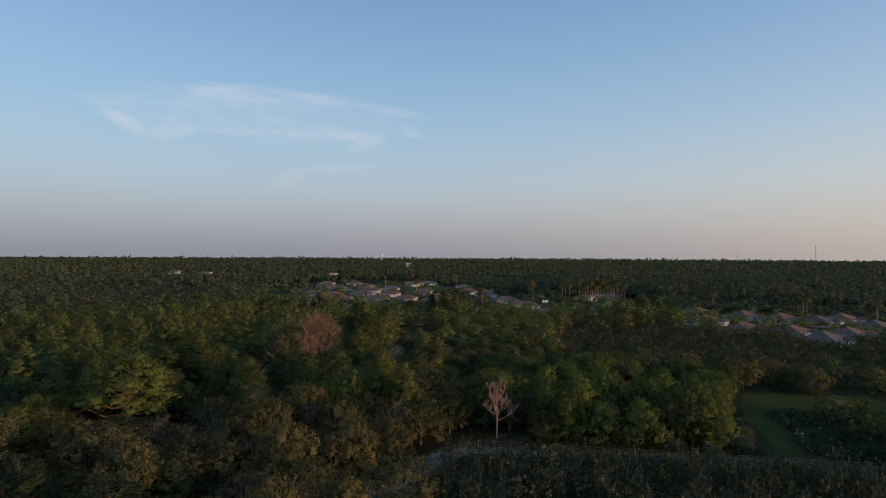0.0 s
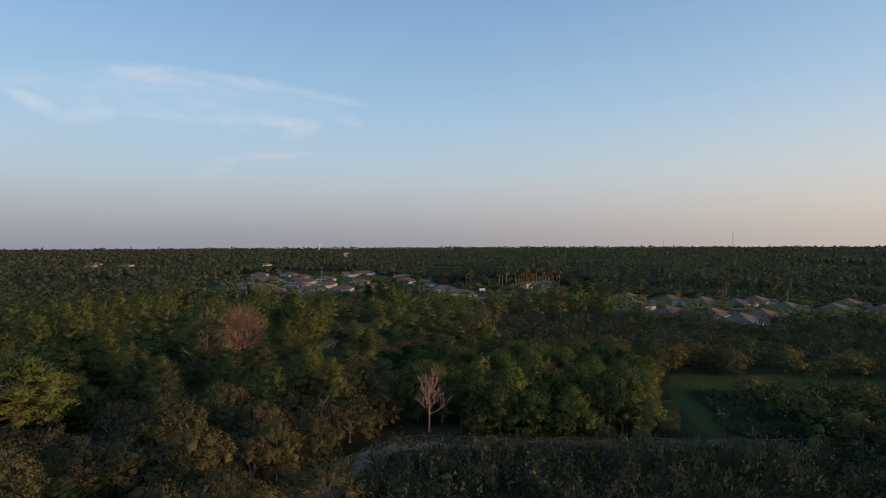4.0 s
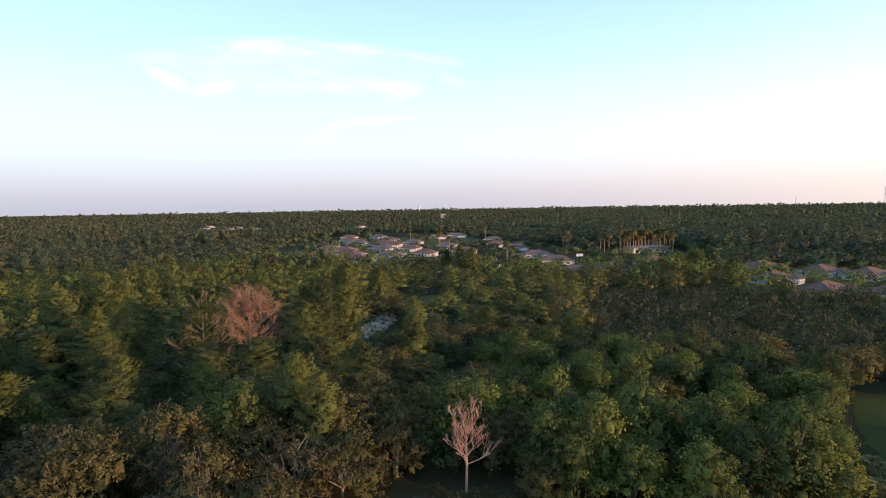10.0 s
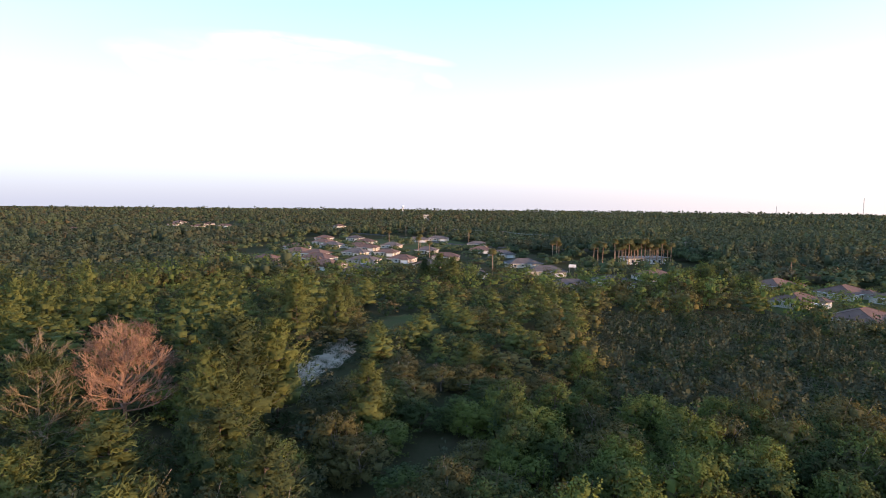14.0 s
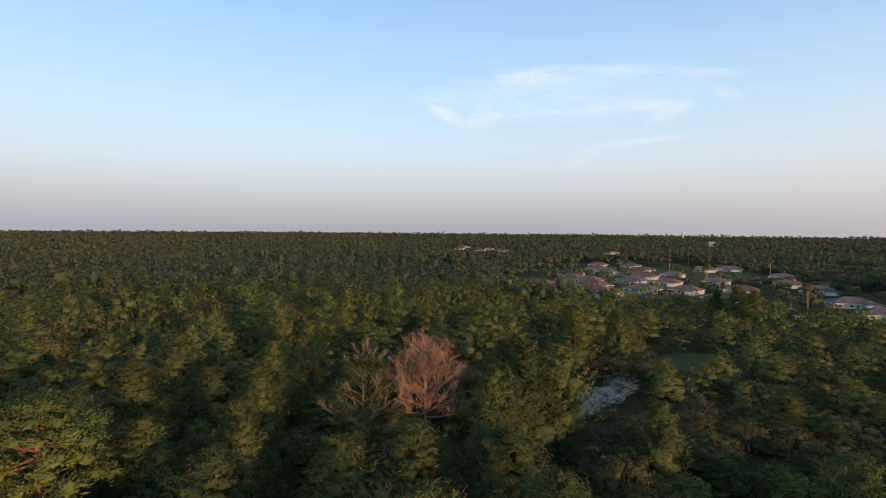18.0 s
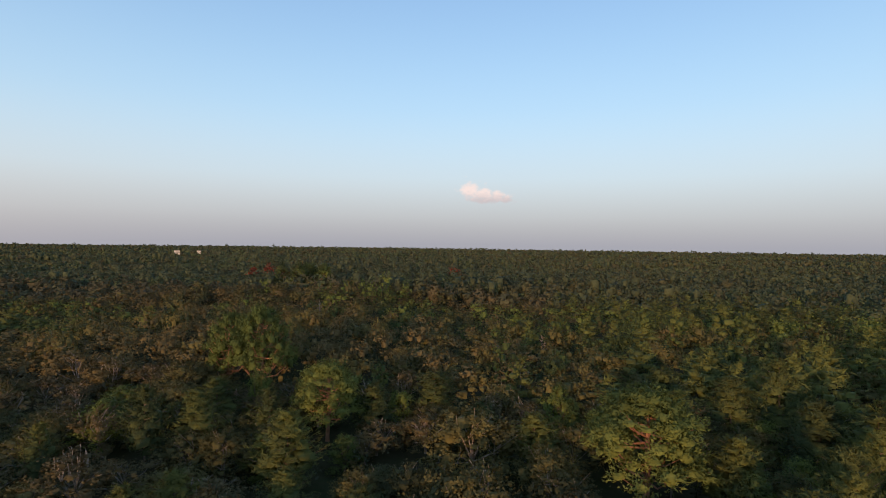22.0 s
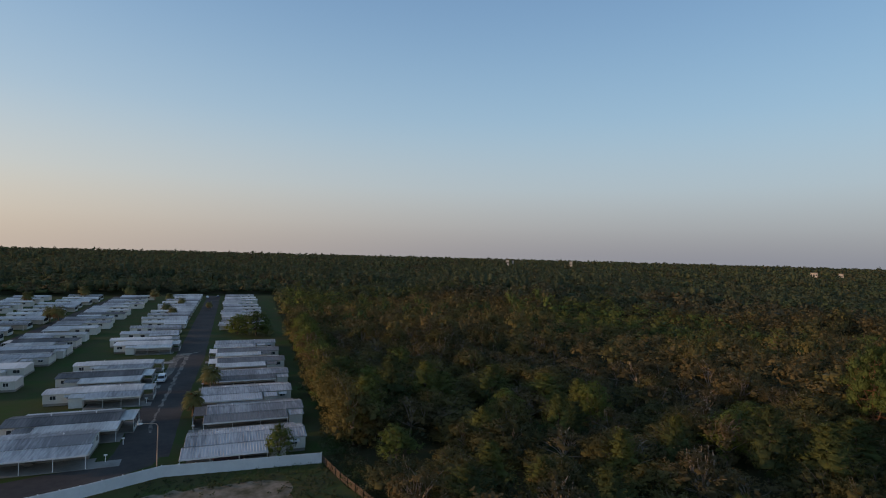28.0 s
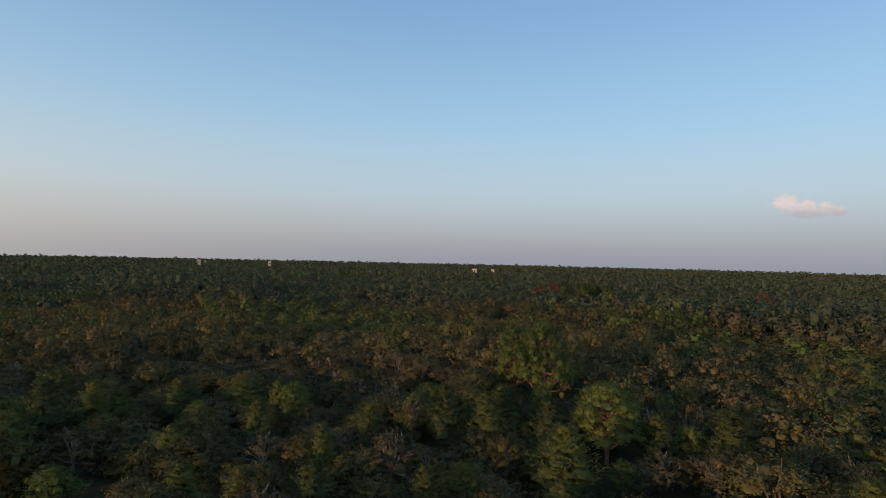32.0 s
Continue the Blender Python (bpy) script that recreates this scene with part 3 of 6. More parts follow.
def shrub_blobs(rng, h=3.0, r=1.9, k=9, br=1.0):
    out = []
    for i in range(k):
        a, q = i * 2.39996, math.sqrt((i + 0.5) / k)
        out.append((r * q * math.cos(a), r * q * math.sin(a), h * (0.78 - 0.5 * q * q) * rng.uniform(0.8, 1.1), rng.uniform(0.55, 1.0) * br, rng.uniform(0.7, 1.0)))
    return out


def pine_cards(rng, nb, per, size, h=13.0, spread=4.5, low=0.14, body=True):
    """Sand pine: tiers of rising, fanned boughs with brushes of needles; a ragged cone with gaps."""
    t = (np.arange(nb) + rng.uniform(-0.3, 0.3, nb)).clip(0) / nb
    z0 = h * (low + (0.95 - low) * t ** 0.9)
    az = np.arange(nb) * 2.39996 + rng.normal(size=nb) * 0.35
    L = spread * (1 - t ** 1.5) ** 0.8 * rng.uniform(0.6, 1.2, nb) + 0.4
    u = rng.uniform(0.25, 1.05, (nb, per))
    lat = rng.uniform(-1, 1, (nb, per)) * 0.34 * L[:, None] * np.sin(np.clip(u, 0, 1) * 2.6)
    rise = L[:, None] * (0.12 * u + 0.46 * u ** 2) - np.abs(lat) * 0.15
    cx, sy = np.cos(az)[:, None], np.sin(az)[:, None]
    rad = L[:, None] * u
    P = np.stack([cx * rad - sy * lat, sy * rad + cx * lat, z0[:, None] + rise], 2) + rng.normal(size=(nb, per, 3)) * 0.16
    out = np.stack([cx + 0 * u, sy + 0 * u, 0 * u], 2)
    up = np.array([0, 0, 1.0])
    N = out * 0.3 + up * 0.55 + rng.normal(size=P.shape) * 0.6
    shade = out * 0.8 + up * (0.1 + 0.5 * u[..., None]) + rng.normal(size=P.shape) * 0.12
    along = out * 0.8 + up * 0.6 + rng.normal(size=P.shape) * 0.45
    f = lambda q: q.reshape(-1, 3)
    V = cards(rng, f(P), f(N), size, 1.9, 0.08, 0.36, f(shade), f(along))
    if body:
        inner = [(math.cos(a) * l * 0.4, math.sin(a) * l * 0.4, z + 0.2 * l, 0.3 * l + 0.15, 0.6) for z, a, l in list(zip(z0, az, L))[::2]]
        V = both(V, core(rng, inner, 0.9, 1))
    return V, list(zip(z0, az, L))


def slash_blobs(rng, h=17.0, r=7.6, k=46, low=0.24, br=1.0):
    out = []
    for i in range(k):
        a, t = i * 2.39996 + rng.uniform(-0.3, 0.3), (i + 0.5) / k
        rho = r * math.sqrt(max(0.05, 1 - t ** 2.2)) * rng.uniform(0.5, 1.0)
        out.append((rho * math.cos(a), rho * math.sin(a), h * (low + (0.95 - low) * t) + rng.uniform(-0.5, 0.5), rng.uniform(0.95, 1.75) * br, rng.uniform(0.7, 0.95)))
    return out


# ---- trees: trunks and limbs ----
def limb(s, rng, p0, p1, r0, r1, sides=5, sag=0.12, mi=0, on=None):
    p0, p1 = Vector(p0), Vector(p1)
    mid = p0.lerp(p1, 0.5) + Vector((rng.uniform(-1, 1), rng.uniform(-1, 1), rng.uniform(-0.3, 1))) * (p1 - p0).length * sag
    s.tube([p0, mid, p1], [r0, (r0 + r1) * 0.5, r1], sides, False, mi, on)
    return mid


def trunk_mesh(name, rng, blobs, fork, r, mat, n_limbs=9, lean=0.3):
    s = Soup()
    top = Vector((rng.uniform(-lean, lean), rng.uniform(-lean, lean), fork))
    s.tube([(0, 0, -0.15), (0, 0, 0.25), top * 0.5, top], [r * 1.5, r * 1.1, r * 0.9, r * 0.75], 7)
    stem = s.last
    picks = sorted(blobs, key=lambda b: -b[2])[:3] + [blobs[int(rng.uniform(0, len(blobs)))] for _ in range(n_limbs)]
    for b in picks:
        end = Vector((b[0] * 1.02, b[1] * 1.02, b[2] + 0.35 * b[3]))
        mid = limb(s, rng, top, end, r * 0.5, 0.035, on=stem)
        bough = s.last
        for _ in range(2):
            e2 = end + Vector((rng.uniform(-1, 1), rng.uniform(-1, 1), rng.uniform(-0.2, 0.8))) * b[3] * 0.9
            limb(s, rng, mid, e2, r * 0.22, 0.02, 4, on=bough)
    return s.mesh(name, mat)


def pine_trunk(name, rng, boughs, h, r, mat):
    s = Soup()
    s.tube([(0, 0, -0.15), (0, 0, 0.3), (0.1, 0.05, h * 0.5), (0, 0, h * 0.96)], [r * 1.4, r, r * 0.65, 0.03], 6)
    stem = s.last
    for z0, az, L in boughs[::2]:
        p0 = Vector((0, 0, z0))
        p1 = p0 + Vector((math.cos(az) * L * 0.9, math.sin(az) * L * 0.9, L * 0.45))
        s.tube([p0, p0.lerp(p1, 0.55) - Vector((0, 0, L * 0.08)), p1], [0.05 + 0.012 * L, 0.035, 0.012], 4, False, on=stem)
    for _ in range(8):                      # dead lower boughs
        z0, az, L = h * rng.uniform(0.08, 0.3), rng.uniform(0, 6.28), rng.uniform(0.7, 2.0)
        s.tube([(0, 0, z0), (math.cos(az) * L, math.sin(az) * L, z0 + rng.uniform(-0.3, 0.4))], [0.04, 0.01], 4, False, on=stem)
    return s.mesh(name, mat)


class Kind:
    """One kind of tree: full models for the near trees, sparse ones for the woods further off."""

    def __init__(self, name, leaf, bark, label, full, mid, thin, variants=4, seed=1):
        self.name, self.leaf, self.label = name, leaf, label
        self.models, self.count = [], 0
        self.mids, self.thins = [], []
        for i in range(variants):
            rng = np.random.default_rng(seed * 100 + i)
            V, trunk = full(rng)
            self.models.append((mesh_quads("crown", V, leaf), trunk))
            self.mids.append(mid(rng))
            self.thins.append(thin(rng))
        self.roots = [None] * variants

    def plant(self, x, y, s, sz, turn, i, label=""):
        m = place(x, y, 0, turn, s, sz)
        i %= len(self.models)
        self.count += 1
        if self.roots[i] is None:
            crown, trunk = self.models[i]
            root = thing(self.name, self.label, "tree", self.name.replace("_", " ") + "s of the woodland", m)
            part("trunk", trunk, root)
            part("crown", crown, root)
            self.roots[i] = root
            out = root
        else:
            out = copy_thing(self.roots[i], m)
            out.matrix_basis = m
        if label:
            tagged(out, label)
        return out


def leafy(rng, b, n, size, shrink=0.6, sub=1):
    return both(core(rng, b, shrink, sub), blob_cards(rng, b, n, size))


def oak_full(rng):
    b = oak_blobs(rng)
    return leafy(rng, b, 5600, 0.27, 0.42), trunk_mesh("trunk", rng, b, 2.4, 0.2, "pale_bark", 6)


def scrub_full(rng):
    b = oak_blobs(rng, 8.0, 3.3, 13, 0.95, 4)
    return leafy(rng, b, 2800, 0.21, 0.4), trunk_mesh("trunk", rng, b, 1.8, 0.15, "pale_bark", 10)


def broad_full(rng):
    b = broad_blobs(rng)
    return leafy(rng, b, 5400, 0.28, 0.44), trunk_mesh("trunk", rng, b, 2.2, 0.2, "bark", 4)


def pine_full(rng):
    V, boughs = pine_cards(rng, 68, 54, 0.34)
    return V, pine_trunk("trunk", rng, boughs, 13, 0.17, "bark")


def slash_full(rng):
    b = slash_blobs(rng, k=58, low=0.36)
    V = both(core(rng, b, 0.5), blob_cards(rng, b, 9000, 0.3, -0.45, 1.3, 1.4, 0.7), blob_cards(rng, b, 3600, 0.36, -0.3, 1.0, 1.8, 0.4, True))
    s = Soup()
    s.tube([(0, 0, -0.15), (0, 0, 0.4), (0.2, 0.1, 8), (0.1, 0, 15.5)], [0.5, 0.40, 0.32, 0.08], 8)
    stem = s.last
    for q in b[::2]:
        z0 = max(4.5, q[2] - 0.35 * math.hypot(q[0], q[1]) - 0.5)
        s.tube([(0.15, 0.05, z0), (q[0] * 0.5, q[1] * 0.5, z0 + 0.1), (q[0] * 1.05, q[1] * 1.05, q[2] + 0.3)], [0.16, 0.11, 0.05], 5, False, on=stem)
    return V, s.mesh("trunk", "pine_bark")


def shrub_full(rng):
    b = shrub_blobs(rng)
    return leafy(rng, b, 420, 0.26, 0.5), trunk_mesh("trunk", rng, b, 0.5, 0.06, "bark", 5, 0.1)


OAK = Kind("oak_tree", "oak_leaf", "pale_bark", "olive-brown scrub oak with a lumpy crown and pale limbs", oak_full,
           lambda r: leafy(r, oak_blobs(r, k=11, br=1.12, skirt=3), 500, 0.46, 0.5), lambda r: leafy(r, oak_blobs(r, k=6, br=1.25, skirt=0), 150, 0.7, 0.46), 5, 1)
SCRUB = Kind("turkey_oak", "scrub_leaf", "pale_bark", "small brownish oak with thin pale branches", scrub_full,
             lambda r: leafy(r, oak_blobs(r, 8.0, 3.3, 8, 1.1, 2), 360, 0.36, 0.42), lambda r: leafy(r, oak_blobs(r, 8.0, 3.3, 5, 1.2, 0), 120, 0.56, 0.44), 4, 2)
BROAD = Kind("broadleaf_tree", "broad_leaf", "bark", "bright green broadleaf tree draped with vines", broad_full,
             lambda r: leafy(r, broad_blobs(r, k=12, br=1.15), 500, 0.46, 0.5), lambda r: leafy(r, broad_blobs(r, k=6, br=1.35), 150, 0.7, 0.46), 5, 3)
PINE = Kind("sand_pine", "pine_leaf", "bark", "green sand pine with a ragged pointed crown", pine_full,
            lambda r: pine_cards(r, 34, 9, 0.68)[0], lambda r: pine_cards(r, 18, 6, 1.0)[0], 5, 4)
SHRUB = Kind("shrub", "brush_leaf", "bark", "low brownish shrub in rough grass", shrub_full,
             lambda r: blob_cards(r, shrub_blobs(r, k=5, br=1.0), 104, 0.36), lambda r: leafy(r, shrub_blobs(r, k=3, br=1.5), 22, 0.7, 0.6), 4, 5)
BUSH = Kind("green_bush", "weed_leaf", "bark", "low green bush beside the track", shrub_full,
            lambda r: blob_cards(r, shrub_blobs(r, k=5, br=1.0), 104, 0.36), lambda r: leafy(r, shrub_blobs(r, k=3, br=1.5), 22, 0.7, 0.6), 3, 6)
SLASH = Kind("slash_pine", "slash_leaf", "pine_bark", "tall slash pine with plated tufts and an orange trunk", slash_full,
             lambda r: blob_cards(r, slash_blobs(r), 170, 1.1), lambda r: blob_cards(r, slash_blobs(r), 64, 1.8), 2, 7)
KINDS = (OAK, SCRUB, BROAD, PINE, SHRUB, BUSH, SLASH)


# the first model wears the needles coloured as sunlit
SLASH.models[0][0].materials[0] = M["bright_needle"]


# ---- where things stand ----
HOUSES = (  # x, y, length, depth, turn, roof
    (119, 296, 22, 15, 46, "roof_tile"), (139, 288, 20, 15, 46, "roof_tile"), (142, 266, 20, 15, 46, "roof_grey"), (163, 285, 19, 15, 46, "roof_tile"),
    (113, 331, 19, 14, 42, "roof_tile"), (146, 360, 20, 15, 42, "roof_tile"), (162, 348, 20, 15, 42, "roof_tile"), (178, 338, 19, 15, 42, "roof_grey"),
    (125, 380, 19, 14, 40, "roof_tile"), (217, 308, 20, 15, 42, "roof_grey"), (244, 334, 20, 15, 42, "roof_tile"), (238, 300, 20, 15, 42, "roof_tile"), (196, 318, 19, 15, 42, "roof_grey"), (199, 352, 19, 15, 42, "roof_tile"), (22, 353, 22, 14, 12, "roof_grey"), (45, 374, 18, 14, 12, "roof_grey"), (-2, 453, 22, 14, 20, "roof_grey"),
    (-26, 391, 9, 6, 0, "roof_grey"), (-126, 412, 22, 16, -15, "roof_tile"), (-147, 452, 22, 16, -15, "roof_tile"), (-94, 390, 22, 14, -10, "roof_grey"),
    (-184, 500, 20, 15, -15, "roof_tile"), (-136, 504, 20, 14, -10, "roof_grey"), (-112, 510, 18, 14, 0, "roof_tile"), (-156, 572, 20, 14, -10, "roof_tile"),
    (-182, 573, 20, 14, -12, "roof_grey"), (-128, 586, 18, 14, 0, "roof_grey"), (-141, 553, 18, 13, 0, "roof_tile"), (-167, 628, 20, 14, -8, "roof_tile"),
    (-206, 612, 20, 14, -12, "roof_tile"), (-196, 682, 18, 14, 0, "roof_grey"), (-230, 674, 18, 14, 0, "roof_tile"), (-122, 678, 24, 14, 5, "roof_grey"),
    (-103, 704, 24, 14, 5, "roof_grey"), (-50, 628, 20, 12, 5, "roof_grey"), (-62, 430, 18, 14, -5, "roof_grey"),
    (-176, 432, 22, 16, -15, "roof_tile"), (-158, 402, 20, 15, -15, "roof_tile"), (-112, 448, 20, 14, -10, "roof_grey"), (-88, 462, 18, 14, -5, "roof_tile"), (-163, 486, 20, 15, -15, "roof_tile"),
    (-205, 545, 20, 14, -12, "roof_tile"), (-85, 540, 18, 14, 0, "roof_grey"), (-60, 486, 20, 14, 5, "roof_tile"), (-20, 520, 20, 14, 12, "roof_grey"), (12, 412, 22, 14, 12, "roof_grey"),
    (-40, 556, 18, 14, 5, "roof_tile"), (72, 404, 20, 15, 20, "roof_tile"))
FAR_HOUSES = ((-517, 946), (-463, 935), (-373, 847), (-591, 1012), (-700, 1083), (-627, 746), (-440, 890), (-550, 920), (-350, 905), (-465, 574),
              (-1097, 242), (-1147, 217), (-1110, 262), (-1240, 170), (-1290, 140), (-335, 1010), (-640, 985))
ROAD_TILT = 0.041


def road_x(y):
    return 7.4 + ROAD_TILT * y


def inside(poly, x, y):
    c, n = False, len(poly)
    for i in range(n):
        (x0, y0), (x1, y1) = poly[i], poly[i - 1]
        if (y0 > y) != (y1 > y) and x < (x1 - x0) * (y - y0) / (y1 - y0) + x0:
            c = not c
    return c


def near_line(line, x, y, w):
    p = Vector((x, y))
    for a, b in zip(line, line[1:]):
        a, b = Vector(a), Vector(b)
        t = max(0, min(1, (p - a).dot(b - a) / (b - a).length_squared))
        if (a.lerp(b, t) - p).length < w:
            return True
    return False


FIELD = [(-400, 880), (-290, 860), (-240, 980), (-370, 1030)]
HIGHWAY = [(-420, 960), (-180, 783), (-84, 658), (-44, 624), (60, 612), (240, 612)]


SUBURBS = ([(-250, 480), (-170, 385), (-95, 345), (-60, 362), (0, 332), (70, 345), (130, 470), (120, 520), (20, 540), (-40, 600), (-70, 690), (-120, 760), (-280, 720)],
           [(92, 285), (128, 252), (180, 262), (215, 320), (205, 372), (140, 405), (100, 392), (92, 330)])
FAR_TOWN = [(-720, 1120), (-640, 700), (-560, 720), (-330, 820), (-300, 1060)]


def open_ground(x, y):
    if -365 < y < -4 and road_x(y) - 31.5 + 0.037 * y < x < 260:
        return True
    if -4 <= y < 84 and -23.5 < x < 80:
        return True
    if near_line(TRACK, x, y, 5.2) or inside(SANDY, x, y) or inside(LAWN, x, y) or inside(POND, x, y):
        return True
    if 107.5 < y < 117.0 and -10 < x < 68 or 45 < x < 69 and 104 < y < 150:
        return True
    if (x + 38) ** 2 / 13 ** 2 + (y - 264) ** 2 / 18 ** 2 < 1:
        return True
    if 38 < x < 116 and 458 < y < 512:
        return True
    if 330 < y < 1200 and (near_line(HIGHWAY, x, y, 14) or inside(FIELD, x, y)):
        return True
    return False


def in_suburb(x, y):
    return 38 < x < 116 and 420 < y < 460 or y > 240 and any(inside(p, x, y) for p in SUBURBS) or y > 690 and inside(FAR_TOWN, x, y)


def swell(x, y):
    """Slow swell of the canopy's height, about -0.7 to 0.7."""
    return 0.35 * (math.sin(x / 13.0 + 1.3 * math.sin(y / 31.0)) + math.sin(y / 17.0 + 1.7 * math.sin(x / 23.0)))


def stand(x, y):
    """Older and younger stands, with rather sharp borders: a factor on the height."""
    v = math.sin(x / 33.0 + 1.4 * math.sin(y / 61.0)) + math.sin(y / 41.0 + 1.8 * math.sin(x / 52.0) + 0.7)
    return 1.0 + 0.24 * math.tanh(2.0 * v)


def kind_at(rng, x, y):
    """The kind of tree, its height scale and its width scale at a place; None for a gap."""
    u = min(0.999, max(0.0, rng.random() * 0.75 + 0.125 + 0.42 * swell(x * 0.45 + 40, y * 0.45)))
    if 80 <= y <= 109 and -16 < x < 90:                      # low growth this side of the fence
        return (SHRUB, 0.9, 1.0) if u < 0.5 else (BUSH, 0.8, 1.0) if u < 0.8 else (SCRUB, 0.45, 0.6)
    if 14 < x < 190 and 182 < y < 282 + 0.1 * x and x > 14 + (y - 182) * 0.1:   # marsh brush
        return (SHRUB, rng.uniform(0.6, 1.2), 1.3) if u < 0.85 else (BUSH, 1.2, 1.2)
    if -24 < x < 75 and 112 < y < 182:
        if x < -10 and y < 148:
            return (OAK, rng.uniform(0.8, 1.0), 1.05)
        if y < 150 and x > -8:
            return (BROAD, rng.uniform(0.85, 1.1), 1.0) if u < 0.75 else (OAK, 0.8, 0.9)
        return (OAK, 0.8, 1.0) if u < 0.35 else (BROAD, 0.72, 0.95) if u < 0.8 else (BUSH, 1.8, 1.6)
    if 75 <= x < 170 and 110 < y < 185:
        return (BROAD, 0.7, 1.0) if u < 0.6 else (OAK, 0.65, 0.9)
    if -48 < x < 60 and 180 < y < 330:
        return (BROAD, 0.66, 0.95) if u < 0.45 else (OAK, 0.72, 1.0) if u < 0.85 else (PINE, 0.85, 1.0)
    if -150 < x <= -40 and 118 < y < 290:                     # the pine stand round the dead trees
        return (PINE, rng.uniform(0.85, 1.4), rng.uniform(1.0, 1.35)) if u < 0.3 else (BROAD, 0.6, 0.9) if u < 0.58 else (OAK, 0.66, 1.0) if u < 0.9 else (SCRUB, 0.8, 1.0)
    if x <= -24 and -8 < y <= 118 and x > -75:
        return (SCRUB, rng.uniform(0.9, 1.15), 1.15) if u < 0.62 else (OAK, rng.uniform(0.7, 0.9), 0.95) if u < 0.84 else (BROAD, rng.uniform(0.6, 0.8), 0.8) if u < 0.92 else (PINE, rng.uniform(0.6, 0.85), 0.8)
    if -340 < x <= -24 and -260 < y <= 118:
        return (SCRUB, rng.uniform(0.95, 1.25), 1.2) if u < 0.46 else (OAK, rng.uniform(0.75, 1.0), 1.0) if u < 0.74 else (BROAD, rng.uniform(0.7, 1.0), 0.9) if u < 0.88 else (PINE, rng.uniform(0.8, 1.1), 1.0)
    if x > -60 and y > 640 or (x > 30 and y > 520):           # tall dark pine wood beyond the road
        return (PINE, rng.uniform(1.05, 1.25), 1.4) if u < 0.7 else (BROAD, 1.15, 1.2)
    return (OAK, rng.uniform(0.8, 1.1), 1.05) if u < 0.34 else (PINE, rng.uniform(0.95, 1.25), 1.2) if u < 0.56 else (BROAD, 0.85, 1.0) if u < 0.88 else (SCRUB, 1.1, 1.1)


# ---- the remarkable trees ----
for i, (x, y, w, h) in enumerate(((41, 119.5, 0.75, 0.6), (43.5, 126, 0.9, 0.8), (45.5, 132.5, 0.95, 0.85), (47.5, 139, 1.0, 0.9), (50.5, 146.5, 1.0, 0.85), (54, 154, 0.95, 0.8), (58, 163, 1.0, 0.8))):
    BROAD.plant(x, y, w, h, 1.3 * i, i)
SPECIAL = ((-84.8, 110.5), (-59.5, 158.4), (-64.1, 148.2), (-37.9, 143.8), (-4.7, 120.1), (-121.5, 33.2), (-126, 27), (-104.3, 55.5), (-12.9, -7.1))
CLEAR = ((-93.5, 84.0, 10.0), (-106.0, 119.0, 6.0), (-84.8, 110.5, 12.5), (-77.5, 109.0, 7.0), (-121.5, 34.5, 6.0), (-98, 58, 6.0), (-104.3, 55.5, 6.5), (-59.5, 158.4, 6.5), (-56, 152, 5), (-64.1, 148.2, 7.0), (-59.5, 141.5, 6.5), (-53, 148, 5.5), (-4.7, 120.1, 6))
SLASH.plant(-84.8, 110.5, 1.32, 1.08, 0.4, 0, "rounded slash pine with bright sunlit-coloured tufts and an orange trunk")
SLASH.plant(-121.5, 34.5, 0.88, 1.3, 2.0, 1, "tall slash pine rising over the oaks")
SLASH.plant(-124.5, 25.0, 0.74, 1.15, 4.0, 1, "slash pine beside a taller twin")
OAK.plant(-93.5, 84.0, 1.85, 1.2, 0.6, 2, "large spreading oak with pale limbs showing through")
PINE.plant(-106.0, 119.0, 1.75, 1.35, 0.2, 3, "wide sand pine with browned lower boughs")
SLASH.plant(-104.3, 55.5, 1.0, 0.9, 1.0, 0, "bright green, sunlit-coloured slash pine above brown oaks")
for x, y, s, sz, i in ((-37.9, 143.8, 1.0, 1.1, 1), (-63.6, 230, 1.4, 1.56, 0), (-68, 236, 1.3, 1.45, 2), (-57, 244, 1.2, 1.3, 3), (-114, 143.8, 1.35, 1.4, 4),
                       (-65.5, 127.8, 1.05, 1.17, 2), (-72, 131, 1.1, 1.25, 3), (-101, 167.4, 1.4, 1.49, 1), (-47, 170, 1.7, 1.7, 2), (-53, 175, 1.6, 1.65, 0),
                       (-44, 178, 1.5, 1.55, 4), (-93, 152, 1.3, 1.4, 3), (-80, 140, 1.05, 1.2, 1), (-55, 138, 1.0, 1.05, 4), (-90, 116, 1.5, 1.35, 2), (-46, 160, 1.5, 1.5, 1)):
    PINE.plant(x, y, s, sz, x * 1.7, i)
for x, y, s, sz, i in ((-44, 131, 1.35, 1.15, 0), (-37, 126, 1.25, 1.1, 1), (-30, 134, 1.2, 1.1, 2), (-16, 126, 0.95, 1.0, 3), (-22, 131, 1.1, 1.05, 4), (-46, 114, 1.3, 1.2, 1),
                       (-36, 107, 1.2, 1.1, 3), (-52, 104, 1.35, 1.2, 0), (-70, 85.5, 1.35, 1.2, 4), (-60, 78, 1.1, 1.1, 2), (-40, 90, 1.2, 1.15, 2), (-30, 97, 0.95, 1.0, 0),
                       (-24, 120, 1.0, 1.0, 0), (-33, 117, 1.15, 1.05, 4)):
    OAK.plant(x, y, s, sz, x, i)


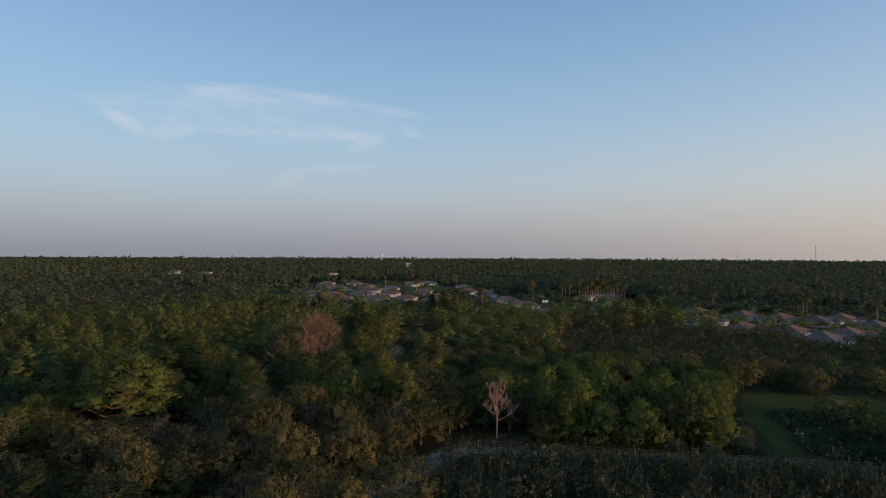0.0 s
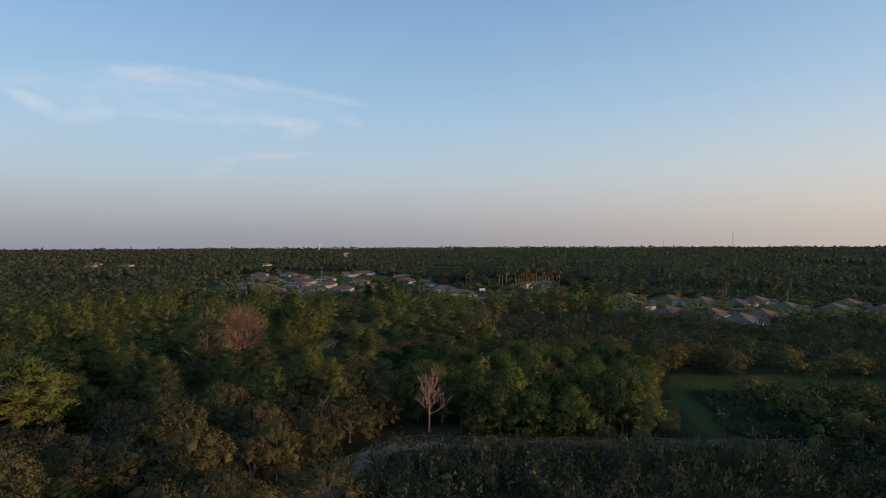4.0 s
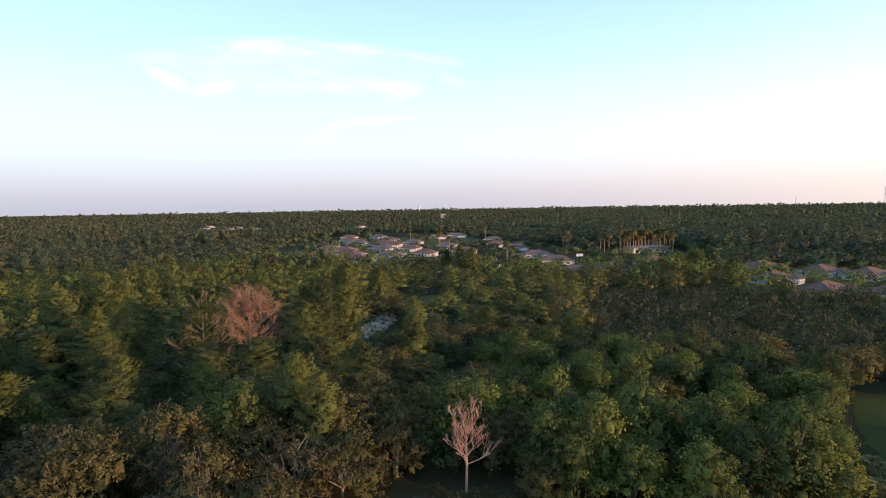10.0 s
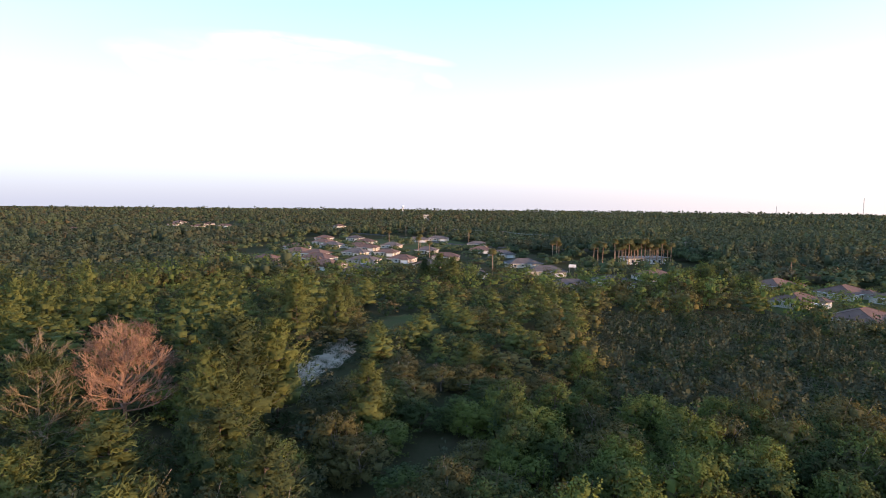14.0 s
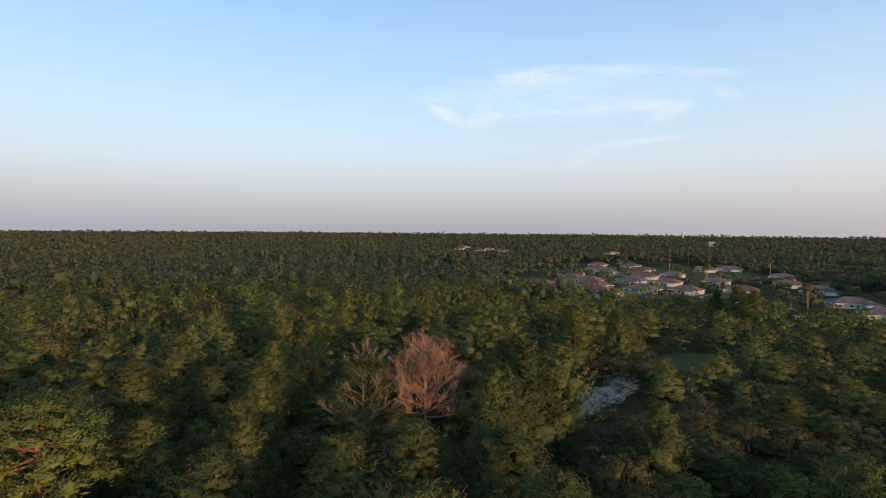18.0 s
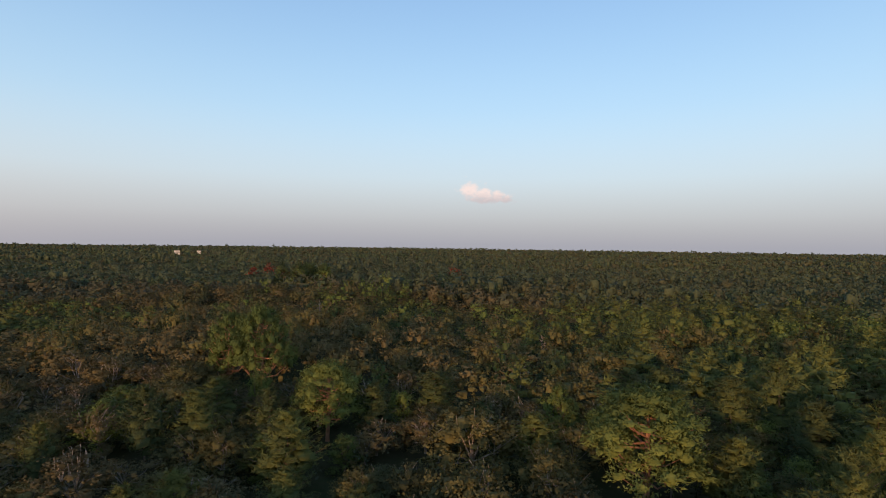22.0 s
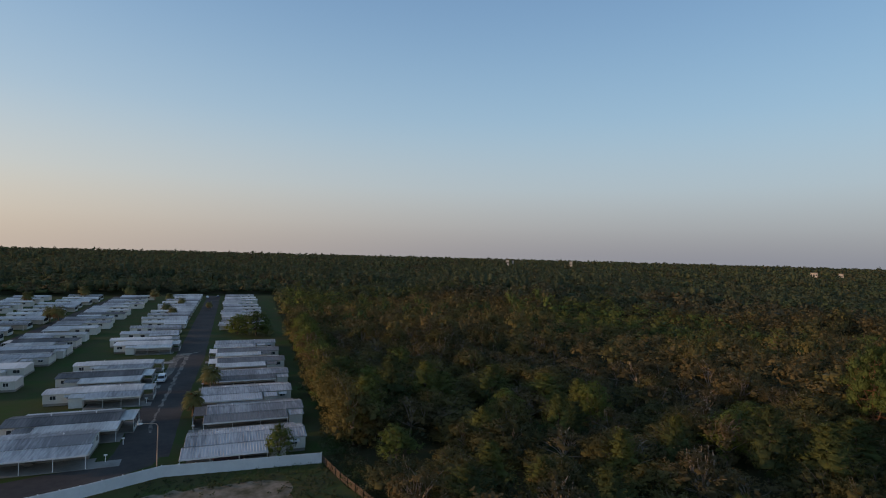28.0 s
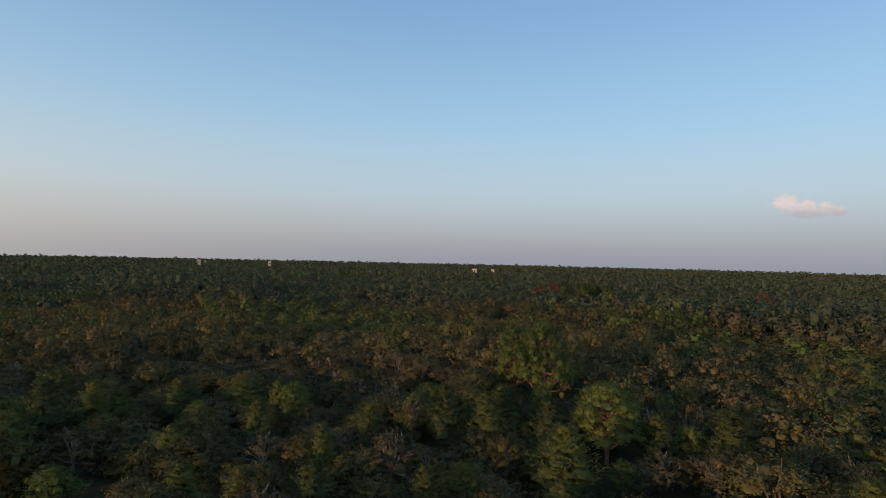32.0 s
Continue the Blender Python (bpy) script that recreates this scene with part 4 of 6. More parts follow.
for x, y, w, h, i in ((84, 356, 1.5, 1.3, 0), (93, 361, 1.35, 1.2, 1), (75, 351, 1.3, 1.1, 2), (101, 350, 1.2, 1.0, 3), (66, 343, 1.1, 0.95, 4)):
    BROAD.plant(x, y, w, h, x, i, "tall dark green tree beside the houses")
for x, y, w, h, i in ((-42, 350, 1.5, 1.35, 0), (-35, 346, 1.4, 1.25, 1), (-50, 352, 1.2, 1.1, 2), (-62, 268, 1.1, 0.95, 3)):
    PINE.plant(x, y, w, h, x, i)
for x, y, w, h, i in ((39, 319, 1.15, 0.9, 0), (28, 312, 1.05, 0.85, 1), (15, 306, 1.0, 0.85, 2), (51, 323, 1.1, 0.85, 3), (63, 318, 1.1, 0.9, 4), (4, 312, 1.0, 0.85, 1), (76, 322, 1.0, 0.8, 2)):
    OAK.plant(x, y, w, h, x, i)


def bare_tree(name, label, seed, h, spread, r, bark, levels, first, ups, twig_n, group="", limbs=13, fan=False):
    """A leafless tree: forked limbs that split again and again, each main limb a part."""
    rng = random.Random(seed)
    root = thing(name, label, "tree", group)
    s = Soup()
    s.tube([(0, 0, -0.15), (0, 0, 0.3), (0.06, 0.03, h * first), (0, 0.05, h * 0.8), (0.05, 0, h * 0.97)], [r * 1.5, r, r * 0.8, r * 0.35, 0.02], 7)
    part("trunk", s.mesh("trunk", bark), root)

    def grow(s, p, d, length, rad, level, on=None):
        q = p + d * length
        mid = p.lerp(q, 0.5) + Vector((rng.uniform(-1, 1), rng.uniform(-1, 1), rng.uniform(-0.4, 0.4))) * length * 0.06
        s.tube([p, mid, q], [max(rad, 0.028), max(rad * 0.75, 0.024), max(rad * 0.5, 0.018)], 5 if level > 1 else 3, False, on=on)
        if level == 0:
            return
        bough = s.last
        for _ in range(twig_n):
            t = rng.uniform(0.3, 1.0)
            side = Vector((rng.uniform(-1, 1), rng.uniform(-1, 1), rng.uniform(-0.3, 0.9)))
            grow(s, p.lerp(q, t), (d * 0.8 + side * 0.75 + Vector((0, 0, ups))).normalized(), length * rng.uniform(0.4, 0.62), rad * 0.42, level - 1, bough)

    for i in range(limbs):
        t = (i + rng.random()) / limbs
        z = h * (first + ((0.74 if fan else 0.9) - first) * t)
        a = i * 2.39996
        L = spread * (1 - (0.35 if fan else 0.65) * t) * rng.uniform(0.8, 1.15)
        s = Soup()
        d = Vector((math.cos(a), math.sin(a), 0.25 + 0.6 * ups + (1.3 * t * t + 0.4 * t if fan else 0.7 * t))).normalized()
        grow(s, Vector((0, 0, z)), d, L, r * 0.42 * (1 - 0.5 * t), levels)
        part("branch", s.mesh("branch", bark), root)
    return root


dead = bare_tree("dead_tree", "leafless orange-brown dead tree beside the wire fence", 11, 12.2, 3.9, 0.22, "dead_bark", 3, 0.3, 0.5, 4, "", 17, True)
dead.matrix_basis = place(-4.7, 120.1)
red = bare_tree("dead_pine", "large dead pine covered in rust-red needles", 12, 22.6, 6.2, 0.34, "rust_bark", 3, 0.36, 0.08, 5, "", 32, True)
red.matrix_basis = place(-59.5, 158.4)
rng_ = np.random.default_rng(33)
bl = [(b[0] * 1.15, b[1] * 1.15, b[2], b[3], 0.55) for b in slash_blobs(rng_, 23.2, 6.6, 40, 0.62, 0.7)]
part("needles", mesh_quads("needles", blob_cards(rng_, bl, 2600, 0.32, -0.6, 2.0, 3.0, 0.28, True), "rust_needle"), red, "thin rust-red dead needles")
pale = bare_tree("dying_pine", "half-dead pine with bare pale upper boughs", 14, 23.0, 6.4, 0.26, "tan_bark", 2, 0.2, 0.05, 6, "", 28)
pale.matrix_basis = place(-64.1, 148.2)
bl = [(b[0], b[1], b[2], b[3], 0.6) for b in slash_blobs(rng_, 20.5, 5.8, 40, 0.2, 0.9)]
part("needles", mesh_quads("needles", blob_cards(rng_, bl, 9500, 0.36, -0.3, 1.4, 2.2, 0.35, True), "pine_leaf"), pale, "sparse green lower needles")
SNAGS = ((-188, 104, 9.5, 21), (-150, 95, 8.5, 22), (-96, 88, 8, 23), (-36, 120, 7, 24), (-230, 12, 12, 25), (-117, 60, 9, 26), (-70, 30, 8, 27), (-58, 52, 8, 28), (-49, 66, 7.5, 29))
for x, y, h, sd in SNAGS:
    sn = bare_tree("snag", "bare pale grey snag among living oaks", sd, h, 2.6, 0.14, "pale_bark", 2, 0.35, 0.4, 3, "bare snags of the woodland")
    sn.matrix_basis = place(x, y, 0, sd)

# ---- the woodland: single trees near the camera's way, joined woods beyond ----
NEAR, MIDDLE, EDGE = 122.0, 225.0, 350.0
placed = {k.name: 0 for k in KINDS}
far_lists = {k.name: {"mid": [], "thin": []} for k in KINDS}


def reach(x, y):
    """Distance from the line that the camera flies."""
    yy = max(2.0, min(89.0, y))
    return math.hypot(x, y - yy)


def never_seen(x, y):
    # unseen trees north of this line stay dense, to shade the lawn
    return x > 60 and y < 20 + 0.2 * x or x > 300 and y < 75 + 0.35 * x


def free_of_houses(x, y, w):
    return all(abs(x - h[0]) > w or abs(y - h[1]) > w for h in HOUSES)


def house_view_cap(x, y):
    """The tallest growth round the houses, capped so that they show from the camera."""
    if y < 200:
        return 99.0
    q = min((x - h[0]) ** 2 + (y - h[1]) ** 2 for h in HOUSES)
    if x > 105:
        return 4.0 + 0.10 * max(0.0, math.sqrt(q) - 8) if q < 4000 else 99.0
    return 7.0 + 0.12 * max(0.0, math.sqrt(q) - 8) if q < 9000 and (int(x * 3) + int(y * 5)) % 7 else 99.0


def sand_sightline(x, y):
    """Ground between the camera and the sand clearing, kept low so the sand shows."""
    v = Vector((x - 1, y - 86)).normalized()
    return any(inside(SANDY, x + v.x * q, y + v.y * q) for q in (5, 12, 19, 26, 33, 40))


def woodland():
    rng = random.Random(77)
    step = 8.2
    n = int(2 * EDGE / step)
    for i in range(n):
        for j in range(n):
            x = -EDGE + (i + rng.random()) * step
            y = 45 - EDGE + (j + rng.random()) * step
            d = reach(x, y)
            thin_out = 0.96 if d < MIDDLE else 0.9
            keep = rng.random()
            if d > EDGE - 20 or keep > thin_out or open_ground(x, y) or never_seen(x, y) and keep > 0.25:
                continue
            if y > 240 and not free_of_houses(x, y, 10.5):
                continue
            if any((x - a) ** 2 + (y - b) ** 2 < 20 for a, b in SPECIAL) or any((x - a) ** 2 + (y - b) ** 2 < w * w for a, b, w in CLEAR):
                continue
            k, sz, sw = kind_at(rng, x, y)
            if in_suburb(x, y):
                if keep > 0.78:
                    continue
                k, sz, sw = rng.choice(((OAK, 0.75, 0.9), (BROAD, 0.6, 0.8), (BROAD, 0.45, 0.6), (BROAD, 0.85, 0.9)))
            elif 285 < y < 350 and -150 < x < -45:
                sz *= 0.58
            if d < 220 and sand_sightline(x, y):
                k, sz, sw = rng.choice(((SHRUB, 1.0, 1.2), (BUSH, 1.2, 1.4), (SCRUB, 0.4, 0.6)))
            grow = rng.triangular(0.7, 1.4, 0.95)
            up = rng.triangular(0.7, 1.36, 0.95) * (1.0 + 0.16 * swell(x, y)) * stand(x, y)
            if d < 170 and k in (SCRUB, OAK, PINE) and rng.random() < 0.8:
                q = rng.uniform(0, 6.28)
                low = "green_bush" if k is PINE and rng.random() < 0.6 else "shrub"
                far_lists[low]["mid"].append((x + 3.6 * math.cos(q), y + 3.6 * math.sin(q), rng.uniform(1.2, 1.7), rng.uniform(1.1, 1.9), q, rng.randrange(5)))
            sw *= {SCRUB: 1.38, PINE: 1.12}.get(k, 1.1)
            tall = sz * up if k is not PINE else sz * (0.55 + 0.45 * up)
            tall = min(tall, house_view_cap(x, y) / {"sand_pine": 13.0, "turkey_oak": 8.0, "shrub": 3.0, "green_bush": 3.0}.get(k.name, 10.5))
            row = (x, y, sw * grow, tall, rng.uniform(0, 6.28), rng.randrange(5))
            seen_well = d < NEAR and (y > 78 or x < -24) and placed[k.name] < 285
            if seen_well:
                placed[k.name] += 1
                k.plant(*row)
            else:
                far_lists[k.name]["mid" if d < MIDDLE else "thin"].append(row)


def forest_edge():
    """The row of trees that leans out over the strip beside the mobile homes."""
    rng = random.Random(19)
    y = -9.0
    while y > -150:
        x = road_x(y) - 31.5 + 0.037 * y - rng.uniform(0.5, 2.5)
        k, s, sz = rng.choice(((OAK, 1.05, 1.05), (OAK, 1.2, 1.15), (BROAD, 1.0, 0.95), (SCRUB, 1.3, 1.25)))
        k.plant(x, y, s * rng.uniform(0.85, 1.15), sz * rng.uniform(0.85, 1.15), rng.uniform(0, 6.28), rng.randrange(5))
        y -= rng.uniform(5.0, 8.0)


forest_edge()


def joined(rows, templates):
    """All trees of the rows as one array of quads."""
    out, norms = [], []
    R = np.array(rows)
    for i, (T, TN) in enumerate(templates):
        q = R[(R[:, 5].astype(int) % len(templates)) == i]
        if not len(q):
            continue
        c, s = np.cos(q[:, 4])[:, None], np.sin(q[:, 4])[:, None]
        X = (T[None, :, 0] * c - T[None, :, 1] * s) * q[:, 2, None] + q[:, 0, None]
        Y = (T[None, :, 0] * s + T[None, :, 1] * c) * q[:, 2, None] + q[:, 1, None]
        Z = T[None, :, 2] * q[:, 3, None] + np.array([gz(v) for v in q[:, 1]])[:, None]
        out.append(np.stack([X, Y, Z], 2).reshape(-1, 3))
        norms.append(np.stack([TN[None, :, 0] * c - TN[None, :, 1] * s, TN[None, :, 0] * s + TN[None, :, 1] * c, TN[None, :, 2] + 0 * c], 2).reshape(-1, 3))
    return np.concatenate(out), np.concatenate(norms)


def thicket(seed, x0, x1, y0, y1, step, choices, level, allow):
    """Low growth over a rectangle, where allow() lets it."""
    rng = random.Random(seed)
    for i in range(int((x1 - x0) / step)):
        for j in range(int((y1 - y0) / step)):
            x, y = x0 + (i + rng.random()) * step, y0 + (j + rng.random()) * step
            if allow(x, y):
                k, s, sz = rng.choice(choices)
                g = rng.uniform(0.7, 1.25)
                far_lists[k.name][level].append((x, y, s * g, sz * g, rng.uniform(0, 6.28), rng.randrange(5)))


thicket(101, 14, 190, 180, 288, 3.2, ((SHRUB, 1.6, 0.9), (SHRUB, 1.8, 1.1), (SHRUB, 1.5, 0.8), (BUSH, 1.6, 1.0), (SHRUB, 1.3, 1.5), (BUSH, 1.8, 1.5), (SHRUB, 1.7, 1.9), (BROAD, 0.42, 0.34)), "mid",
        lambda x, y: x > 14 + (y - 182) * 0.1 and y < 284 + 0.1 * x and free_of_houses(x, y, 13))
thicket(102, -14, 92, 82, 108, 2.8, ((SHRUB, 1.2, 1.1), (BUSH, 1.0, 0.8), (SHRUB, 1.0, 0.8), (SHRUB, 1.3, 1.5), (BUSH, 1.2, 1.2), (SHRUB, 0.9, 1.9)), "mid", lambda x, y: not near_line(TRACK, x, y, 4.6))
thicket(103, 57, 140, 114, 150, 1.55, ((BUSH, 1.1, 0.26), (BUSH, 1.2, 0.34), (BUSH, 0.9, 0.5), (SHRUB, 0.9, 0.45)), "mid",
        lambda x, y: inside(POND, x, y) and not (x < 63.2 and 129 < y < 138) and not (74 < x < 79 and 117 < y < 120))
thicket(109, -32, 14, 80, 116, 1.3, ((BUSH, 0.3, 0.2), (SHRUB, 0.35, 0.25), (BUSH, 0.4, 0.3)), "mid",
        lambda x, y: near_line(TRACK, x, y, 4.0) and (not near_line(TRACK, x, y, 2.2) or (x * 13 + y * 7) % 3 < 0.45))
thicket(110, -12, 66, 107.5, 112, 1.5, ((SHRUB, 0.4, 0.3), (BUSH, 0.35, 0.25), (SHRUB, 0.6, 0.5)), "mid", lambda x, y: not near_line(TRACK, x, y, 1.6) and (x * 11 + y * 5) % 4 < 2.2)
thicket(108, 72, 150, 108, 147, 5.5, ((BROAD, 0.75, 0.5), (OAK, 0.7, 0.55), (BUSH, 1.9, 1.7), (BROAD, 0.9, 0.62)), "mid", lambda x, y: y < 145 - 0.1 * abs(x - 100))
thicket(104, -9, 50, 115.4, 121, 1.4, ((BUSH, 0.5, 0.35), (BUSH, 0.6, 0.5), (SHRUB, 0.5, 0.4)), "mid", lambda x, y: not near_line(TRACK, x, y, 2.0))
thicket(105, -70, -38, 190, 245, 2.4, ((BUSH, 0.6, 0.4), (SHRUB, 0.7, 0.5)), "mid", lambda x, y: near_line(SANDY + SANDY[:1], x, y, 3.0))
thicket(111, -64, -40, 186, 244, 3.2, ((BUSH, 0.3, 0.25), (SHRUB, 0.35, 0.3), (BUSH, 0.5, 0.45)), "mid", lambda x, y: inside(SANDY, x, y) and (x * 17 + y * 5) % 3 < 1.4)
thicket(112, -60, -16, -150, -6, 1.9, ((BUSH, 0.9, 0.8), (SHRUB, 1.0, 0.9), (BUSH, 0.6, 0.5)), "mid",
        lambda x, y: -3.0 < x - (road_x(y) - 31.5 + 0.037 * y) < 1.6)
thicket(106, -26, -20, -8, 24, 1.6, ((BUSH, 0.5, 0.4), (SHRUB, 0.6, 0.5)), "mid", lambda x, y: x < -21.2 - 0.05 * y)
thicket(107, -20, 8, -3, 14, 1.1, ((BUSH, 0.22, 0.14), (SHRUB, 0.2, 0.12)), "thin", lambda x, y: not (-13 < x < 12 and 2.4 < y < 14) or (x * 7 + y * 3) % 5 < 0.5)
def front_growth():
    """The dense green stand behind the wire fence: trees close together over bushes."""
    rng = random.Random(57)
    for i in range(12):
        for j in range(11):
            x, y = -2 + (i + rng.random()) * 4.9, 118 + (j + rng.random()) * 5.6
            if open_ground(x, y) or x > 38 + 0.4 * (y - 118) or any((x - a) ** 2 + (y - b) ** 2 < w * w for a, b, w in CLEAR):
                continue
            g = rng.uniform(0.8, 1.15)
            if rng.random() < 0.62:
                k = rng.choice((BROAD, BROAD, BROAD, OAK))
                k.plant(x, y, 0.88 * g, 0.78 * g, rng.uniform(0, 6.28), rng.randrange(5))
            far_lists["green_bush"]["mid"].append((x + 2, y + 1.5, 1.5 * g, 1.5 * g, g * 9, rng.randrange(5)))


front_growth()
woodland()
for k in KINDS:
    for level, temps in (("mid", k.mids), ("thin", k.thins)):
        rows = far_lists[k.name][level]
        if rows:
            ob = new(k.name + "_wood", mesh_quads(k.name + "_wood", joined(rows, temps), k.leaf))
            tagged(ob, k.label + ", many together in the wood", "woodland", kind="stuff")


def far_cores(bodies):
    """Lumpy crowns of far trees, each a rough dome."""
    D = cube_sphere(1)
    D = D[D[..., 2].mean(1) > -0.5].reshape(-1, 3)
    B = np.array(bodies)
    ph = np.random.default_rng(8).uniform(0, 6.28, (len(B), 3))
    lump = 1 + 0.16 * np.sin(2.6 * D[None] + ph[:, None]).sum(2, keepdims=True)
    sc = np.stack([B[:, 3], B[:, 3], B[:, 3] * B[:, 4]], 1)[:, None]
    V = B[:, None, :3] + D[None] * lump * sc
    return V.reshape(-1, 3), np.broadcast_to(D[None], V.shape).reshape(-1, 3)


def far_woods():
    """Tree crowns to the horizon, widened past 900 m, spaced for the camera's view."""
    rng = np.random.default_rng(5)
    prng = random.Random(9)
    # far crowns take the leaf colours dulled for haze
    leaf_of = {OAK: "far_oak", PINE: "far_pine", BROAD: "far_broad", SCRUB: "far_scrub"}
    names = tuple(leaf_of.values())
    sets = {(n, tier): [] for n in names for tier in (0, 1, 2)}
    r = EDGE - 22
    while r < 4900:
        dr = max(7.6, r * r / 36000)
        s = 8.6 * max(1.0, r / 900) ** 0.55
        n = int(2 * math.pi * r / s)
        for k in range(n):
            a = (k + prng.random()) / n * 2 * math.pi           # clockwise from +y
            deg = math.degrees(a)
            if 50 < deg < 158 and prng.random() < 0.85:
                continue
            rr = r + prng.uniform(-0.5, 0.5) * dr
            x, y = rr * math.sin(a), 45 + rr * math.cos(a)
            if open_ground(x, y) or y > 240 and not free_of_houses(x, y, 16):
                continue
            if any(abs(x - h[0]) < 16 and abs(y - h[1]) < 30 for h in FAR_HOUSES):
                continue
            kd, sz, sw = kind_at(prng, x, y)
            if in_suburb(x, y):
                if prng.random() > 0.2:
                    continue
                kd, sz = BROAD, 0.6
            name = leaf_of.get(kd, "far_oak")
            h = {PINE: 13.0, SCRUB: 8.5}.get(kd, 11.0) * sz * prng.uniform(0.72, 1.28) * stand(x * 0.4, y * 0.4) * stand(x, y)
            h = min(h, house_view_cap(x, y))
            sets[name, 0 if r < 560 else 1 if r < 1050 else 2].append((x, y, s * prng.uniform(0.5, 0.85) * (0.75 if kd is PINE else 1.0), h))
        r += dr
    for (name, tier), rows in sets.items():
        if not rows:
            continue
        R = np.array(rows)
        n, per = len(R), (42, 22, 10)[tier]
        d = unit(rng.normal(size=(n, per, 3)))
        d[..., 2] = np.abs(d[..., 2])
        out = R[:, 2, None] * rng.uniform(0.75, 1.1, (n, per))
        low = np.array([gz(v) for v in R[:, 1]])[:, None]
        hh = R[:, 3, None] * (0.5 + 0.5 * d[..., 2] * rng.uniform(0.75, 1.05, (n, per)))
        P = np.stack([R[:, 0, None] + d[..., 0] * out, R[:, 1, None] + d[..., 1] * out, hh + low], 2)
        N = d + rng.normal(size=d.shape) * 0.4
        shade = unit(d + np.array([0, 0, 0.2]))
        size = np.repeat(R[:, 2] * (0.31, 0.42, 0.62)[tier], per)
        V, NN = cards(rng, P.reshape(-1, 3), N.reshape(-1, 3), size, shade=shade.reshape(-1, 3))
        bodies = [(x, y, gz(y) + h * 0.5, q * 0.72, 0.36 * h / q) for x, y, q, h in rows]
        V, NN = both((V, NN), far_cores(bodies))
        V[:, 2] = np.clip(V[:, 2], -3.4, None)
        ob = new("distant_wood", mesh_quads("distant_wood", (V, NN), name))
        tagged(ob, "distant flat woodland reaching the horizon", "woodland", kind="stuff")


far_woods()


# ---- palms ----
def frond(s, rng, base, az, lift, length, fan, wide=0.11):
    """One palm frond: an arched stalk with a fan (sabal) or a row of leaflets along it."""
    d = Vector((math.cos(az), math.sin(az), 0))
    side = Vector((-d.y, d.x, 0))
    pts = []
    for k in range(4):
        t = k / 3
        pts.append(base + d * length * t * math.cos(lift * (1 - 0.3 * t)) + Vector((0, 0, length * (math.sin(lift) * t - 0.55 * t * t))))
    w = 0.03
    s.add([pts[0] + side * w, pts[0] - side * w, pts[1] - side * w, pts[1] + side * w], [(0, 1, 2, 3)])
    hub = pts[1]
    n = 7
    for k in range(n):
        a = (k - (n - 1) / 2) * fan
        tip = hub + (pts[3] - hub) * math.cos(a) + side * (pts[3] - hub).length * math.sin(a) * 1.1 - Vector((0, 0, 0.18 * length * abs(math.sin(a)) + rng.uniform(0, 0.1)))
        m = hub.lerp(tip, 0.5)
        q = (tip - hub).cross(Vector((0, 0, 1))).normalized() * length * wide
        s.add([hub, m - q, tip, m + q + Vector((0, 0, 0.06))], [(0, 1, 2, 3)])


def palm(name, label, x, y, h, r, n, length, seed, group, skirt=True, split=False, wide=0.11):
    rng = random.Random(seed)
    root = thing(name, label, "palm", group)
    s = Soup()
    lean = rng.uniform(-0.03, 0.03) * h
    pts = [(lean * t * t, 0, -0.15 + (h + 0.15) * t) for t in (0, 0.05, 0.35, 0.7, 1.0)]
    s.tube(pts, [r * 1.4, r, r * 0.9, r * 0.85, r * 0.9], 7)
    part("trunk", s.mesh("trunk", "palm_bark"), root)
    top = Vector((lean, 0, h))
    green = Soup()
    for i in range(n):
        if split:
            green = Soup()
        frond(green, rng, top, i * 2.39996, 1.25 - 1.9 * (i / n), length * rng.uniform(0.85, 1.1), 0.3, wide)
        if split:
            part("frond", green.mesh("frond", "palm_leaf"), root)
    if not split:
        part("crown", green.mesh("crown", "palm_leaf"), root)
    if skirt:
        dry = Soup()
        for i in range(n // 3):
            frond(dry, rng, top - Vector((0, 0, 0.2)), i * 2.39996 + 1, -0.75 - rng.uniform(0, 0.4), length * 0.8, 0.22)
        part("dry_skirt", dry.mesh("dry_skirt", "dry_palm"), root, "hanging brown dead fronds")
    root.matrix_basis = place(x, y)
    return root


sabal = palm("sabal_palm", "low sabal palm with a round fan crown by the fence", 7.6, 112.6, 1.3, 0.2, 30, 1.9, 1, "sabal palms by the fence", True, True)
for x, y, s, a in ((9.4, 111.2, 0.8, 2.0), (71.5, 110.3, 1.25, 1.0), (39.0, 116.5, 1.2, 3.0), (46.5, 120.5, 1.35, 4.2), (49.5, 127.0, 1.3, 5.0), (52.0, 134.0, 1.25, 0.4), (33, 119, 1.1, 2.2)):
    m_ = place(x, y, 0, a, s)
    copy_thing(sabal, m_).matrix_basis = m_
tall = palm("fan_palm", "tall fan palm with a bare trunk in a row", 61.6, 480, 18, 0.30, 30, 2.9, 3, "row of tall fan palms", True, False, 0.24)
row = [(61.6 + (104 - 61.6) * k / 17 + 0.8 * math.sin(k * 7), 480 + 17 * k / 17 + 1.5 * math.sin(k * 3), 0.86 + 0.16 * math.sin(k * 5)) for k in range(1, 18)]
row += [(63 + 2.4 * k, 486 + 0.9 * k, 0.84 + 0.15 * math.sin(k * 2.3)) for k in range(14)]
row += [(47, 478, 0.8), (50, 479, 0.9), (53, 477, 0.85), (20, 515, 0.75), (23, 513, 0.9), (25, 517, 0.7), (-19, 400, 0.85), (-95, 560, 0.8), (-60, 640, 0.9), (-150, 660, 0.7),
        (-88, 520, 0.8), (205, 330, 0.8), (150, 420, 0.7), (188, 372, 0.75), (192, 376, 0.7), (-75, 500, 0.7)]
